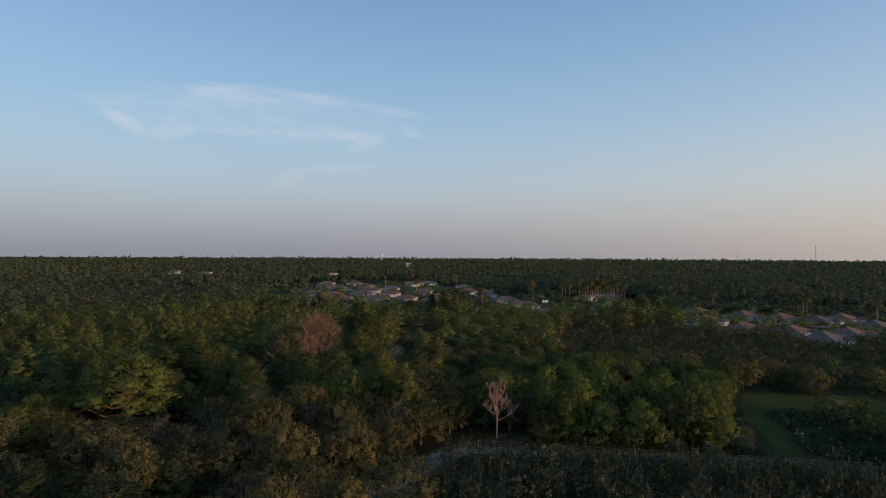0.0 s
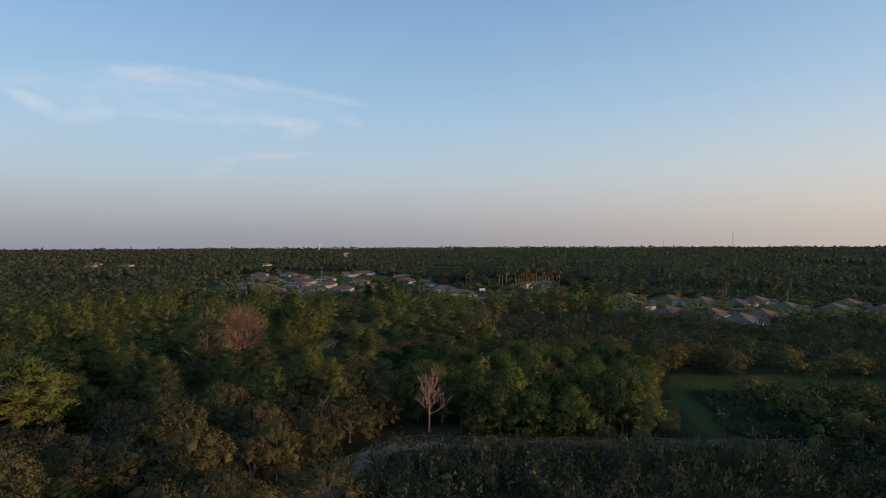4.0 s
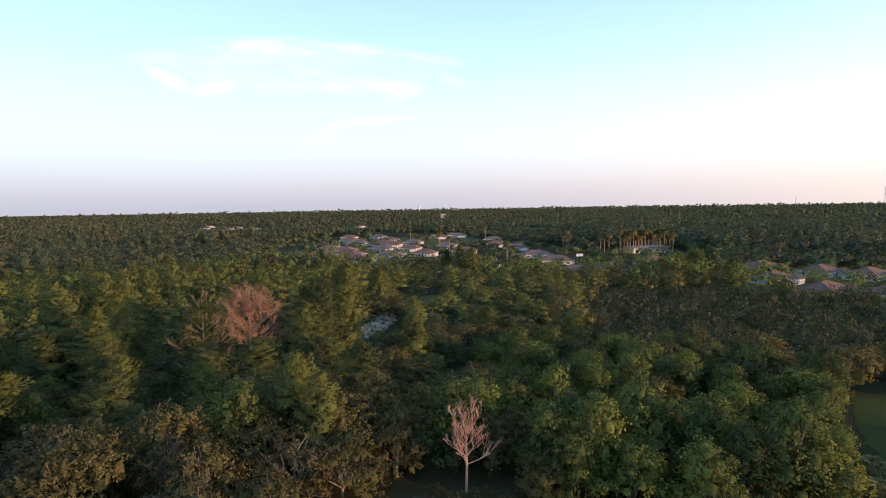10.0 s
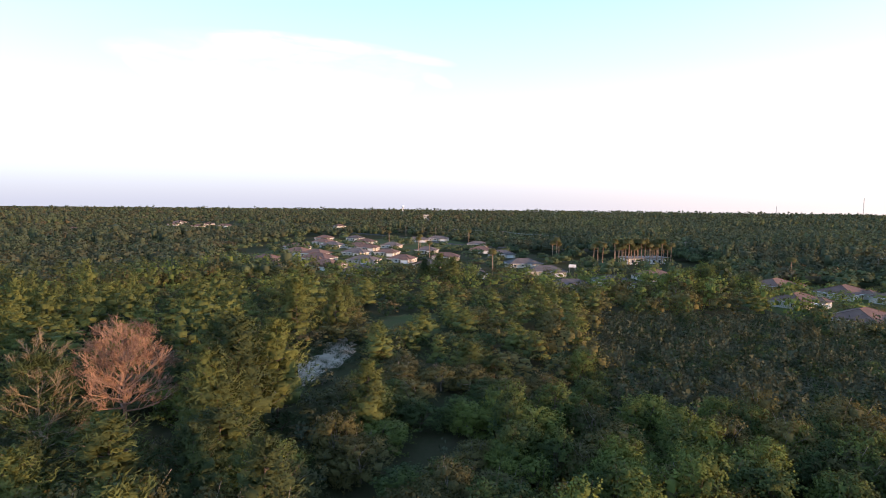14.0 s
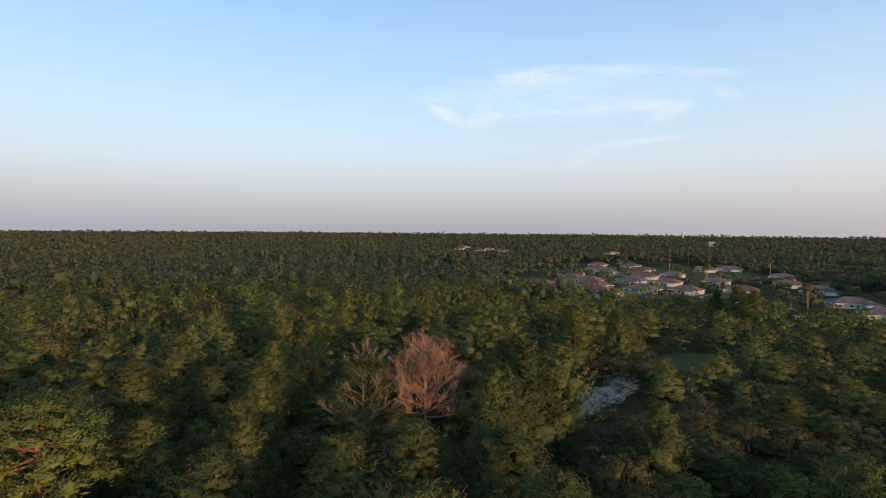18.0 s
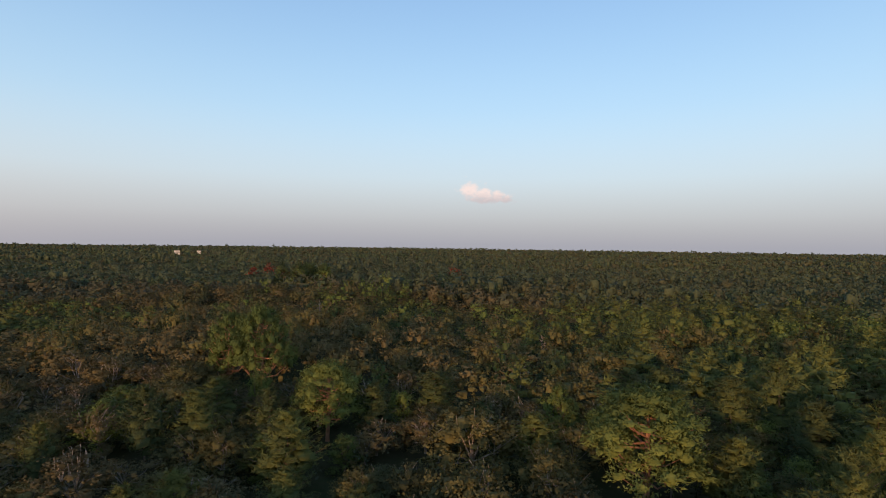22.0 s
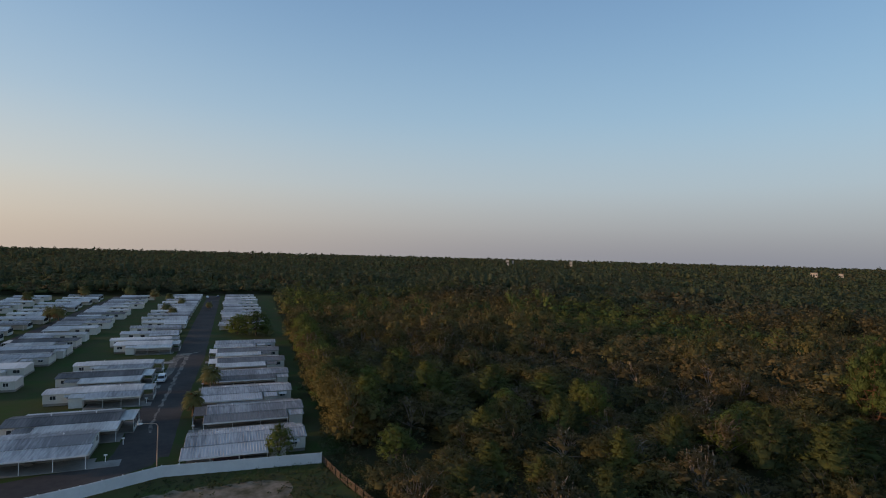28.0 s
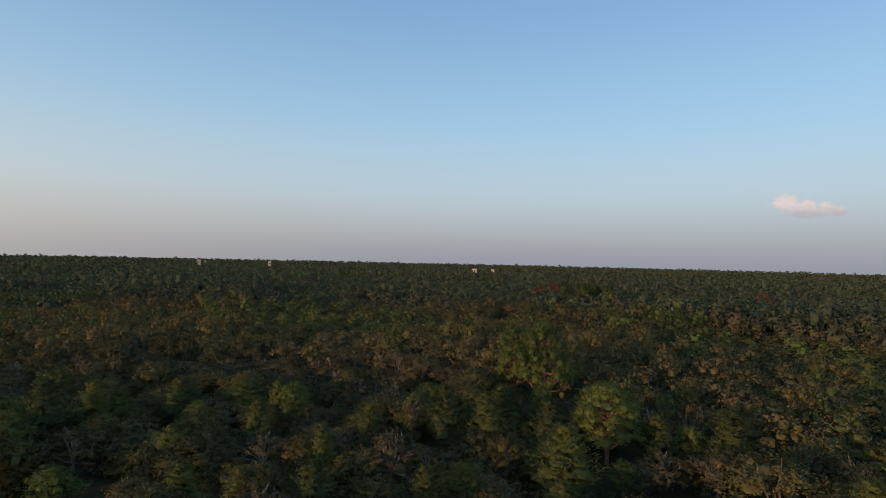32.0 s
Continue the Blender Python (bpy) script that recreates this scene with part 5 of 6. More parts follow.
for x, y, s in row:
    m_ = place(x, y, 0, x, 1.0, s)
    copy_thing(tall, m_).matrix_basis = m_


# ---- houses ----
def window(parent, x, y, z, w, h, axis, out):
    """A framed window on a wall plane; axis 'x' lies along x, out is the outward sign."""
    f, g = Soup(), Soup()
    t = 0.06
    if axis == "x":
        yo, yi = y + out * 0.05, y - out * 0.02
        a, b = min(yo, yi), max(yo, yi)
        for x0, x1, z0, z1 in ((x - w / 2 - t, x + w / 2 + t, z - t, z), (x - w / 2 - t, x + w / 2 + t, z + h, z + h + t), (x - w / 2 - t, x - w / 2, z, z + h), (x + w / 2, x + w / 2 + t, z, z + h), (x - 0.02, x + 0.02, z, z + h)):
            f.box(x0, x1, a, b, z0, z1)
        g.box(x - w / 2, x + w / 2, y - 0.01, y + 0.01 + 0.01 * out, z, z + h)
    else:
        xo, xi = x + out * 0.05, x - out * 0.02
        a, b = min(xo, xi), max(xo, xi)
        for y0, y1, z0, z1 in ((y - w / 2 - t, y + w / 2 + t, z - t, z), (y - w / 2 - t, y + w / 2 + t, z + h, z + h + t), (y - w / 2 - t, y - w / 2, z, z + h), (y + w / 2, y + w / 2 + t, z, z + h), (y - 0.02, y + 0.02, z, z + h)):
            f.box(a, b, y0, y1, z0, z1)
        g.box(x - 0.01, x + 0.01 + 0.01 * out, y - w / 2, y + w / 2, z, z + h)
    wn = part("window", f.mesh("window", "white_paint"), parent)
    part("pane", g.mesh("pane", "glass"), wn)
    return wn


def hip_roof(L, D, z0, rise, over=0.55):
    x, y = L / 2 + over, D / 2 + over
    r = max(0.4, x - y)
    s = Soup()
    s.add([(-x, -y, z0), (x, -y, z0), (x, y, z0), (-x, y, z0), (-r, 0, z0 + rise), (r, 0, z0 + rise)],
          [(0, 1, 5, 4), (1, 2, 5), (2, 3, 4, 5), (3, 0, 4), (3, 2, 1, 0)])
    for (a, b) in (((-x, -y, z0), (-r, 0, z0 + rise)), ((x, -y, z0), (r, 0, z0 + rise)), ((x, y, z0), (r, 0, z0 + rise)), ((-x, y, z0), (-r, 0, z0 + rise)), ((-r, 0, z0 + rise), (r, 0, z0 + rise))):
        s.tube([Vector(a) + Vector((0, 0, 0.03)), Vector(b) + Vector((0, 0, 0.03))], [0.13, 0.13], 5)
    return s


def house(x, y, L, D, turn, roof, patio, seed, base=None):
    rng = random.Random(seed)
    root = thing("house", "single-storey stucco house with a brown hipped roof" if roof == "roof_tile" else "single-storey stucco house with a grey-brown hipped roof", "house", "houses beyond the marsh")
    w = Soup().box(-L / 2, L / 2, -D / 2, D / 2, -0.2, 2.75)
    w.box(L * 0.1, L * 0.42, -D / 2 - 3.2, -D / 2, -0.2, 2.75)
    part("wall", w.mesh("wall", "stucco"), root)
    part("roof", hip_roof(L, D, 2.75, D * 0.21).mesh("roof", roof), root)
    wing = hip_roof(L * 0.32, 5.4, 2.78, 1.5, 0.45)
    wing.v = [(a + L * 0.26, b - D / 2 - 0.8, c) for a, b, c in wing.v]
    part("wing_roof", wing.mesh("wing_roof", roof), root)
    fas = Soup()
    o = 0.58
    for x0, x1, y0, y1 in ((-L / 2 - o, L / 2 + o, -D / 2 - o, -D / 2 - o + 0.06), (-L / 2 - o, L / 2 + o, D / 2 + o - 0.06, D / 2 + o), (-L / 2 - o, -L / 2 - o + 0.06, -D / 2 - o, D / 2 + o), (L / 2 + o - 0.06, L / 2 + o, -D / 2 - o, D / 2 + o)):
        fas.box(x0, x1, y0, y1, 2.56, 2.745)
    part("fascia", fas.mesh("fascia", "white_paint"), root, "white fascia board")
    for k in (-0.36, -0.12):
        window(root, L * k, -D / 2, 0.9, 1.6, 1.2, "x", -1)
    for k in (-0.3, 0.0, 0.3):
        window(root, L * k, D / 2, 0.9, 1.5, 1.2, "x", 1)
    for k in (-0.22, 0.22):
        window(root, -L / 2, D * k, 0.9, 1.4, 1.2, "y", -1)
        window(root, L / 2, D * k, 0.9, 1.4, 1.2, "y", 1)
    part("garage_door", Soup().box(L * 0.14, L * 0.38, -D / 2 - 3.26, -D / 2 - 3.19, 0, 2.15).mesh("garage_door", "white_paint"), root, "white panelled garage door")
    part("door", Soup().box(-L * 0.02, -L * 0.02 + 0.95, -D / 2 - 0.06, -D / 2 + 0.01, 0, 2.05).mesh("door", "wood"), root)
    v = Soup()
    v.tube([(L * 0.1, D * 0.15, 3.6), (L * 0.1, D * 0.15, 5.0)], [0.07, 0.07], 6)
    part("vent_pipe", v.mesh("vent_pipe", "white_paint"), root)
    if patio:
        pr = Soup().box(-L * 0.5, -L * 0.08, -D / 2 - 4.2, -D / 2 - 0.6, 2.45, 2.55)
        part("patio_roof", pr.mesh("patio_roof", "white_roof"), root, "white insulated patio roof")
        for k in range(4):
            q = -L * 0.5 + 0.1 + (L * 0.42 - 0.2) * k / 3
            part("patio_post", Soup().box(q - 0.05, q + 0.05, -D / 2 - 4.15, -D / 2 - 4.05, -0.1, 2.45).mesh("patio_post", "white_paint"), root)
    root.matrix_basis = place(x, y, 0.05, radians(turn))
    return root


def shared_houses():
    first = {}
    for i, (x, y, L, D, turn, roof) in enumerate(HOUSES):
        patio = i in (0, 2, 9, 4)
        key = (L, D, roof, patio)
        if key in first:
            m = place(x, y, 0.05, radians(turn))
            copy_thing(first[key], m)
        else:
            first[key] = house(x, y, L, D, turn, roof, patio, i)
    base = next(iter(first.values()))
    for i, (x, y) in enumerate(FAR_HOUSES):
        copy_thing(base, place(x, y, 0.05, i * 0.7))


shared_houses()

# grass and drives between the houses
ragged_patch("suburb_lawn_east", [(96, 262), (150, 246), (205, 290), (200, 352), (150, 395), (108, 392), (98, 330)], 0.02, "rough_grass", "grass yards between the brown-roofed houses", 1.5, 21, 6)
ragged_patch("suburb_lawn_west", [(-215, 470), (-150, 385), (-78, 365), (-70, 420), (-95, 520), (-60, 650), (-90, 720), (-240, 700)], 0.02, "rough_grass", "grass yards between far houses", 2.0, 22, 8)
ragged_patch("suburb_street", ribbon([(-100, 372), (-118, 440), (-122, 470), (-150, 530), (-148, 600), (-180, 650)], 7), 0.05, "asphalt", "narrow suburban street", 0.1, 23, 6)
ragged_patch("highway", ribbon(HIGHWAY, 11), 0.05, "asphalt", "distant straight road with poles", 0.1, 24, 12)
ragged_patch("far_field", FIELD, 0.03, "lawn", "bright green distant field", 2.0, 25, 12)

# ---- low white building behind the palms ----
club = thing("club_building", "long low white building with columns behind palms", "building")
part("wall", Soup().box(-15, 15, -5, 5, -0.2, 4.2).mesh("wall", "white_paint"), club)
part("roof", Soup().box(-16.5, 16.5, -7.5, 6.5, 4.2, 4.9).mesh("roof", "concrete"), club)
for k in range(9):
    part("column", Soup().tube([(-14 + 3.5 * k, -6.8, -0.1), (-14 + 3.5 * k, -6.8, 4.2)], [0.28, 0.24], 8).mesh("column", "white_paint"), club)
for k in range(5):
    window(club, -11 + 5.5 * k, -5, 0.8, 2.4, 2.0, "x", -1)
club.matrix_basis = place(84, 497, 0, radians(22))
shed = thing("trailer", "white box trailer parked beside a house", "trailer")
part("box", Soup().box(-3.2, 3.2, -1.2, 1.2, 0.6, 3.0).mesh("box", "white_paint"), shed)
for sx in (-0.8, 0.4):
    for sy in (-1.15, 0.95):
        part("wheel", Soup().tube([(sx, sy, 0.4), (sx, sy + 0.2, 0.4)], [0.4, 0.4], 12).mesh("wheel", "rubber"), shed)
part("hitch", Soup().box(3.2, 4.4, -0.08, 0.08, 0.5, 0.65).mesh("hitch", "steel"), shed)
shed.matrix_basis = place(-25.5, 381, 0, 0.3)
sign = thing("road_sign", "white rectangular sign on two posts", "sign")
part("board", Soup().box(-2.2, 2.2, -0.08, 0.08, 4.0, 5.8).mesh("board", "white_paint"), sign)
for sx in (-1.6, 1.6):
    part("post", Soup().box(sx - 0.08, sx + 0.08, -0.07, 0.07, -0.1, 4.0).mesh("post", "steel"), sign)
sign.matrix_basis = place(28, 420, 0, 0.1)


# ---- utility poles and their wires ----
def utility_pole():
    root = thing("utility_pole", "wooden utility pole with a crossarm", "pole", "utility poles along the road")
    part("pole", Soup().tube([(0, 0, -0.3), (0, 0, 13)], [0.24, 0.16], 8).mesh("pole", "pole_wood"), root)
    part("crossarm", Soup().box(-1.3, 1.3, -0.08, 0.08, 12.0, 12.2).mesh("crossarm", "pole_wood"), root)
    for sx in (-1.15, 0, 1.15):
        part("insulator", Soup().tube([(sx, 0, 12.2), (sx, 0, 12.5)], [0.08, 0.06], 6).mesh("insulator", "white_paint"), root)
    return root


POLES = [(-161, 788), (-116, 760), (-71, 732), (-28, 700), (13, 637), (70, 600), (130, 560), (190, 520), (240, 480), (200, 430)]
up = utility_pole()
up.matrix_basis = place(*POLES[0], 0, 0.6)
for i, (x, y) in enumerate(POLES[1:]):
    copy_thing(up, place(x, y, 0, 0.6 + 0.05 * i))
for i, (a, b) in enumerate(zip(POLES, POLES[1:])):
    ln = thing("power_line", "thin sagging wires between the poles", "wire", "wires between the utility poles")
    for off in (-1.1, 0, 1.1):
        pts = []
        for k in range(7):
            t = k / 6
            pts.append((a[0] + (b[0] - a[0]) * t + off * 0.8, a[1] + (b[1] - a[1]) * t + off * 0.5, gz(300) + 12.5 - 4 * 0.9 * t * (1 - t)))
        part("wire", Soup().tube(pts, [0.045] * 7, 3, False).mesh("wire", "wire"), ln)

# ---- far landmarks on the horizon ----
wt = thing("water_tower", "distant white water tower", "tower")
part("shaft", Soup().tube([(0, 0, -0.3), (0, 0, 28)], [4.0, 3.0], 10).mesh("shaft", "white_paint"), wt)
part("tank", Soup().tube([(0, 0, 28), (0, 0, 31), (0, 0, 37), (0, 0, 41)], [3.5, 8, 8, 3], 12).mesh("tank", "white_paint"), wt)
wt.matrix_basis = place(-764, 3300)


def mast(x, y, h, w):
    root = thing("radio_mast", "thin distant radio mast", "mast", "radio masts on the horizon")
    for k in range(3):
        a = k * 2.0944
        part("leg", Soup().tube([(w * math.cos(a), w * math.sin(a), -0.2), (w * math.cos(a), w * math.sin(a), h)], [0.5, 0.4], 4).mesh("leg", "steel"), root)
    br = Soup()
    for k in range(int(h / 8)):
        a, b = k * 2.0944, (k + 1) * 2.0944
        br.tube([(w * math.cos(a), w * math.sin(a), 8 * k), (w * math.cos(b), w * math.sin(b), 8 * k + 8)], [0.3, 0.3], 3, False)
    part("bracing", br.mesh("bracing", "steel"), root)
    root.matrix_basis = place(x, y)


mast(1763, 3300, 105, 1.4)
mast(1500, 3700, 60, 1.2)


def far_block(x, y, w, h, label, dark):
    root = thing("distant_building", label, "building", "pale buildings on the horizon")
    part("wall", Soup().box(-w / 2, w / 2, -w / 3, w / 3, -0.2, h).mesh("wall", "stucco"), root)
    part("roof", Soup().box(-w / 2 - 0.6, w / 2 + 0.6, -w / 3 - 0.6, w / 3 + 0.6, h, h + 1.2).mesh("roof", "roof_tile" if dark else "concrete"), root)
    for k in range(3):
        window(root, -w / 3 + w / 3 * k, -w / 3, h * 0.6, w * 0.16, h * 0.2, "x", -1)
    root.matrix_basis = place(x, y, 0, math.atan2(-(x), y - 87))


far_block(-813, -1289, 9.6, 24, "pale distant tower block above the woods", True)
far_block(-828, -1283, 5.5, 22.5, "narrow pale distant tower beside a taller block", True)
far_block(-965, -1188, 8, 23.5, "white distant tower above the woods", False)
far_block(-1272, -698, 13, 15, "wide pale distant roof above the trees", False)
far_block(-1299, -656, 9, 14.5, "pale distant roof above the trees", False)
far_block(-282, 1554, 14, 15, "white distant building above the trees", False)


# ---- wire fence along the track ----
def wire_fence(line, h, gap):
    root = thing("wire_fence", "low wire mesh fence with a pale top rail", "fence")
    post = Soup().tube([(0, 0, -0.2), (0, 0, h + 0.06)], [0.035, 0.035], 6).mesh("post", "steel")
    for a, b in zip(line, line[1:]):
        a, b = Vector(a), Vector(b)
        n = max(1, round((b - a).length / gap))
        for k in range(n):
            p = a.lerp(b, k / n)
            part("post", post, root).matrix_basis = place(p.x, p.y)
        for z, r in ((h, 0.022), (h * 0.62, 0.006), (h * 0.32, 0.006), (0.08, 0.006)):
            part("rail" if z == h else "wire", Soup().tube([(a.x, a.y, gz(a.y) + z), (b.x, b.y, gz(b.y) + z)], [r, r], 5, False).mesh("rail", "palm_bark" if z == h else "steel"), root)
    return root


wire_fence([(-25, 93), (-20, 102.5), (-15.5, 109.0), (-8.4, 114.4), (8, 113.8), (23, 113.1), (45, 112.4), (66, 111.7), (92, 110.8)], 1.3, 3.0)

# ---- red maples and a stand of tall oaks in the woods to the west ----
rng_m = np.random.default_rng(70)
maple_meshes = [mesh_quads("crown", blob_cards(rng_m, oak_blobs(rng_m, 16, 4.6, 12), 900, 0.7), "maple_leaf") for _ in range(2)]
maple_trunk = Soup().tube([(0, 0, -0.2), (0, 0, 9)], [0.4, 0.25], 6).mesh("trunk", "bark")
for i, (x, y, s) in enumerate(((-460, -110, 1.25), (-454, -122, 1.05), (-468, -99, 0.95), (-499, 50, 1.3), (-420, -60, 0.8))):
    mp = thing("maple_tree", "red autumn maple above the green woods", "tree", "red maples in the woods")
    part("trunk", maple_trunk, mp)
    part("crown", maple_meshes[i % 2], mp)
    mp.matrix_basis = place(x, y, 0, i, s)
for i, (x, y) in enumerate(((-372, -42), (-380, -54), (-366, -30), (-384, -36), (-390, -48), (-360, -46), (-376, -64))):
    BROAD.plant(x, y, 1.7, 1.85, i, i, "tall dark green tree standing over lower woods")


# ---- the park of mobile homes ----
def corrugated(s, x0, x1, y0, z0, y1, z1, pitch=0.46, up=0.085, thick=0.05):
    """A ribbed metal sheet from the edge (y0, z0) to the edge (y1, z1)."""
    n = max(2, int(abs(x1 - x0) / pitch))
    top0, top1 = [], []
    prof = ((0.0, 0), (0.55, 0), (0.65, up), (0.9, up))
    for k in range(n):
        for f, dz in prof:
            x = x0 + (x1 - x0) * (k + f) / n
            top0.append((x, y0, z0 + dz))
            top1.append((x, y1, z1 + dz))
    top0.append((x1, y0, z0))
    top1.append((x1, y1, z1))
    m = len(top0)
    s.add(top0 + top1, [(i, i + 1, m + i + 1, m + i) for i in range(m - 1)])
    s.add([(x0, y0, z0 - thick), (x1, y0, z0 - thick), (x1, y1, z1 - thick), (x0, y1, z1 - thick)], [(3, 2, 1, 0)])
    s.add([(x0, y0, z0 - thick), (x1, y0, z0 - thick), (x1, y0, z0), (x0, y0, z0), (x0, y1, z1 - thick), (x1, y1, z1 - thick), (x1, y1, z1), (x0, y1, z1)], [(0, 1, 2, 3), (7, 6, 5, 4)])
    return s


def mobile_home(d, L, W, carport, roof, awn, label, seed, porch=True, smooth_roof=False):
    """A home with its road end at the origin and its length along d * x; the carport is on the north (+y) side."""
    rng = random.Random(seed)
    root = thing("mobile_home", label, "mobile home", "mobile homes in rows along the road")
    a, b = (0, d * L) if d > 0 else (d * L, 0)
    x0, x1 = min(a, b), max(a, b)
    road = 0.0
    part("wall", Soup().box(x0, x1, -W, 0, 0.55, 2.62).mesh("wall", "siding"), root)
    part("skirting", Soup().box(x0 + 0.08, x1 - 0.08, -W + 0.08, -0.08, -0.1, 0.55).mesh("skirting", "concrete"), root)
    lap = Soup()
    for k in range(1, 9):
        z = 0.55 + 0.22 * k
        lap.box(x0 - 0.012, x1 + 0.012, 0.0, 0.014, z, z + 0.03)
    part("siding_board", lap.mesh("siding_board", "siding"), root)
    o = 0.25
    if smooth_roof:
        prof = [(-W - o, 2.62), (-W * 0.82, 2.86), (-W * 0.5, 2.98), (-W * 0.18, 2.86), (o, 2.62)]
        s = Soup()
        for (ya, za), (yb, zb) in zip(prof, prof[1:]):
            s.add([(x0 - o, ya, za), (x1 + o, ya, za), (x1 + o, yb, zb), (x0 - o, yb, zb)], [(0, 1, 2, 3)])
        s.add([(x0 - o, y, z) for y, z in prof], [tuple(range(4, -1, -1))])
        s.add([(x1 + o, y, z) for y, z in prof], [(0, 1, 2, 3, 4)])
        part("roof", s.mesh("roof", roof), root)
    else:
        s = Soup()
        corrugated(s, x0 - o, x1 + o, o, 2.66, -W / 2, 3.15)
        corrugated(s, x0 - o, x1 + o, -W / 2, 3.15, -W - o, 2.66)
        s.tube([(x0 - o, -W / 2, 3.19), (x1 + o, -W / 2, 3.19)], [0.1, 0.1], 5)
        for x in (x0, x1):
            s.add([(x, 0, 2.6), (x, -W, 2.6), (x, -W / 2, 3.1)], [(0, 1, 2), (2, 1, 0)])
        part("roof", s.mesh("roof", roof), root)
    if carport:
        ca, cb = d * -0.6, d * L * carport
        c0, c1 = min(ca, cb), max(ca, cb)
        wd = 4.9
        part("carport_roof", corrugated(Soup(), c0, c1, wd, 2.3, 0.27, 2.56).mesh("carport_roof", awn), root, "ribbed metal carport roof")
        part("fascia", Soup().box(c0, c1, wd + 0.003, wd + 0.05, 2.1, 2.36).mesh("fascia", "white_paint"), root)
        n = 4
        for k in range(n):
            x = c0 + 0.15 + (c1 - c0 - 0.3) * k / (n - 1)
            part("post", Soup().box(x - 0.05, x + 0.05, wd - 0.2, wd - 0.1, -0.05, 2.28).mesh("post", "white_paint"), root)
        part("slab", Soup().box(c0 - 0.5, c1, 0.15, wd, -0.05, 0.06).mesh("slab", "concrete"), root, "grey concrete carport slab")
        sx = d * L * min(0.98, carport + 0.02)
        sh = Soup().box(min(sx, sx + d * 2.6), max(sx, sx + d * 2.6), 0.3, 3.2, -0.05, 2.25)
        part("shed", sh.mesh("shed", "siding"), root, "small utility shed beside the carport")
        part("shed_roof", corrugated(Soup(), min(sx, sx + d * 2.8) - 0.1, max(sx, sx + d * 2.8), 3.4, 2.26, 0.28, 2.45).mesh("shed_roof", roof), root)
        part("rear_awning", corrugated(Soup(), x0 + 1.0, x1 - 1.5, -W - 0.27, 2.55, -W - 2.6, 2.3).mesh("rear_awning", awn), root, "ribbed metal awning over the back patio")
        for k in (0.12, 0.5, 0.85):
            part("post", Soup().box(d * L * k - 0.05, d * L * k + 0.05, -W - 2.5, -W - 2.4, -0.05, 2.28).mesh("post", "white_paint"), root)
    for k in (0.1, 0.3, 0.52, 0.74, 0.9):
        w_ = window(root, d * L * k, 0.015, 1.35, rng.choice((1.1, 1.5, 0.9)), 0.85, "x", 1)
        if rng.random() < 0.4 and k > carport:
            xx = d * L * k
            part("window_awning", corrugated(Soup(), xx - 0.9, xx + 0.9, 0.75, 1.95, 0.05, 2.35, 0.3, 0.02, 0.02).mesh("window_awning", "white_roof"), w_)
    for k in (-0.25, -0.75):
        window(root, x1 if d < 0 else x0, W * k, 1.3, 1.5, 0.9, "y", 1 if d < 0 else -1)
    dx = d * L * 0.42
    door = part("door", Soup().box(dx - 0.45, dx + 0.45, 0.016, 0.06, 0.6, 2.5).mesh("door", "white_paint"), root)
    part("handle", Soup().box(dx + 0.3, dx + 0.38, 0.06, 0.1, 1.5, 1.56).mesh("handle", "steel"), door)
    st = Soup()
    for k in range(3):
        st.box(dx - 0.6, dx + 0.6, 0.1, 1.0 - 0.28 * k, -0.05 + 0.19 * k, 0.14 + 0.19 * k)
    part("steps", st.mesh("steps", "concrete"), root)
    if porch:
        e0, e1 = (0.0, 2.6) if d < 0 else (-2.6, 0.0)
        part("porch_roof", Soup().box(e0, e1, -W, 0.0, 2.45, 2.54).mesh("porch_roof", awn), root)
        xo = e1 if d < 0 else e0
        sc = Soup()
        for k in range(5):
            y = -W + 0.1 + (W - 0.2) * k / 4
            sc.box(xo - 0.04, xo + 0.04, y - 0.04, y + 0.04, 0.0, 2.45)
        part("porch_frame", sc.mesh("porch_frame", "white_paint"), root)
        part("porch_screen", Soup().box(xo - 0.012, xo + 0.012, -W + 0.1, -0.1, 0.8, 2.42).mesh("porch_screen", "glass"), root, "dark insect screen")
        part("porch_wall", Soup().box(xo - 0.03, xo + 0.03, -W + 0.06, -0.06, -0.05, 0.8).mesh("porch_wall", "siding"), root)
        part("porch_floor", Soup().box(e0, e1, -W, 0, -0.05, 0.08).mesh("porch_floor", "concrete"), root)
    ac = Soup().box(d * L * 0.97 - 0.4, d * L * 0.97 + 0.4, -W - 1.0, -W - 0.2, -0.05, 0.75)
    part("air_conditioner", ac.mesh("air_conditioner", "steel"), root)
    for k in (0.25, 0.65):
        part("roof_vent", Soup().tube([(d * L * k, -W * 0.7, 2.7), (d * L * k, -W * 0.7, 3.25)], [0.12, 0.12], 7).mesh("roof_vent", "white_paint"), root)
    return root


PARK_TURN = -math.atan(ROAD_TILT)
SIDE = {-1: [], 1: []}
for d in (-1, 1):
    SIDE[d] = [
        mobile_home(d, 19.5, 7.0, 0.66, "metal_roof", "metal_roof", "mobile home with a ribbed metal roof and long carport", 1, False),
        mobile_home(d, 18.5, 6.6, 0.82, "metal_roof", "dark_roof", "mobile home with a grey ribbed roof and screened porch", 2),
        mobile_home(d, 19.0, 5.6, 0.55, "white_roof", "metal_roof", "long mobile home with a smooth white roof", 3, True, True),
        mobile_home(d, 18.5, 7.2, 0.7, "dark_roof", "white_roof", "mobile home with a dark ribbed roof and white porch", 4),
        mobile_home(d, 17.0, 7.8, 0.6, "white_roof", "white_roof", "wide pale mobile home with a low gabled roof", 5, True, True)]
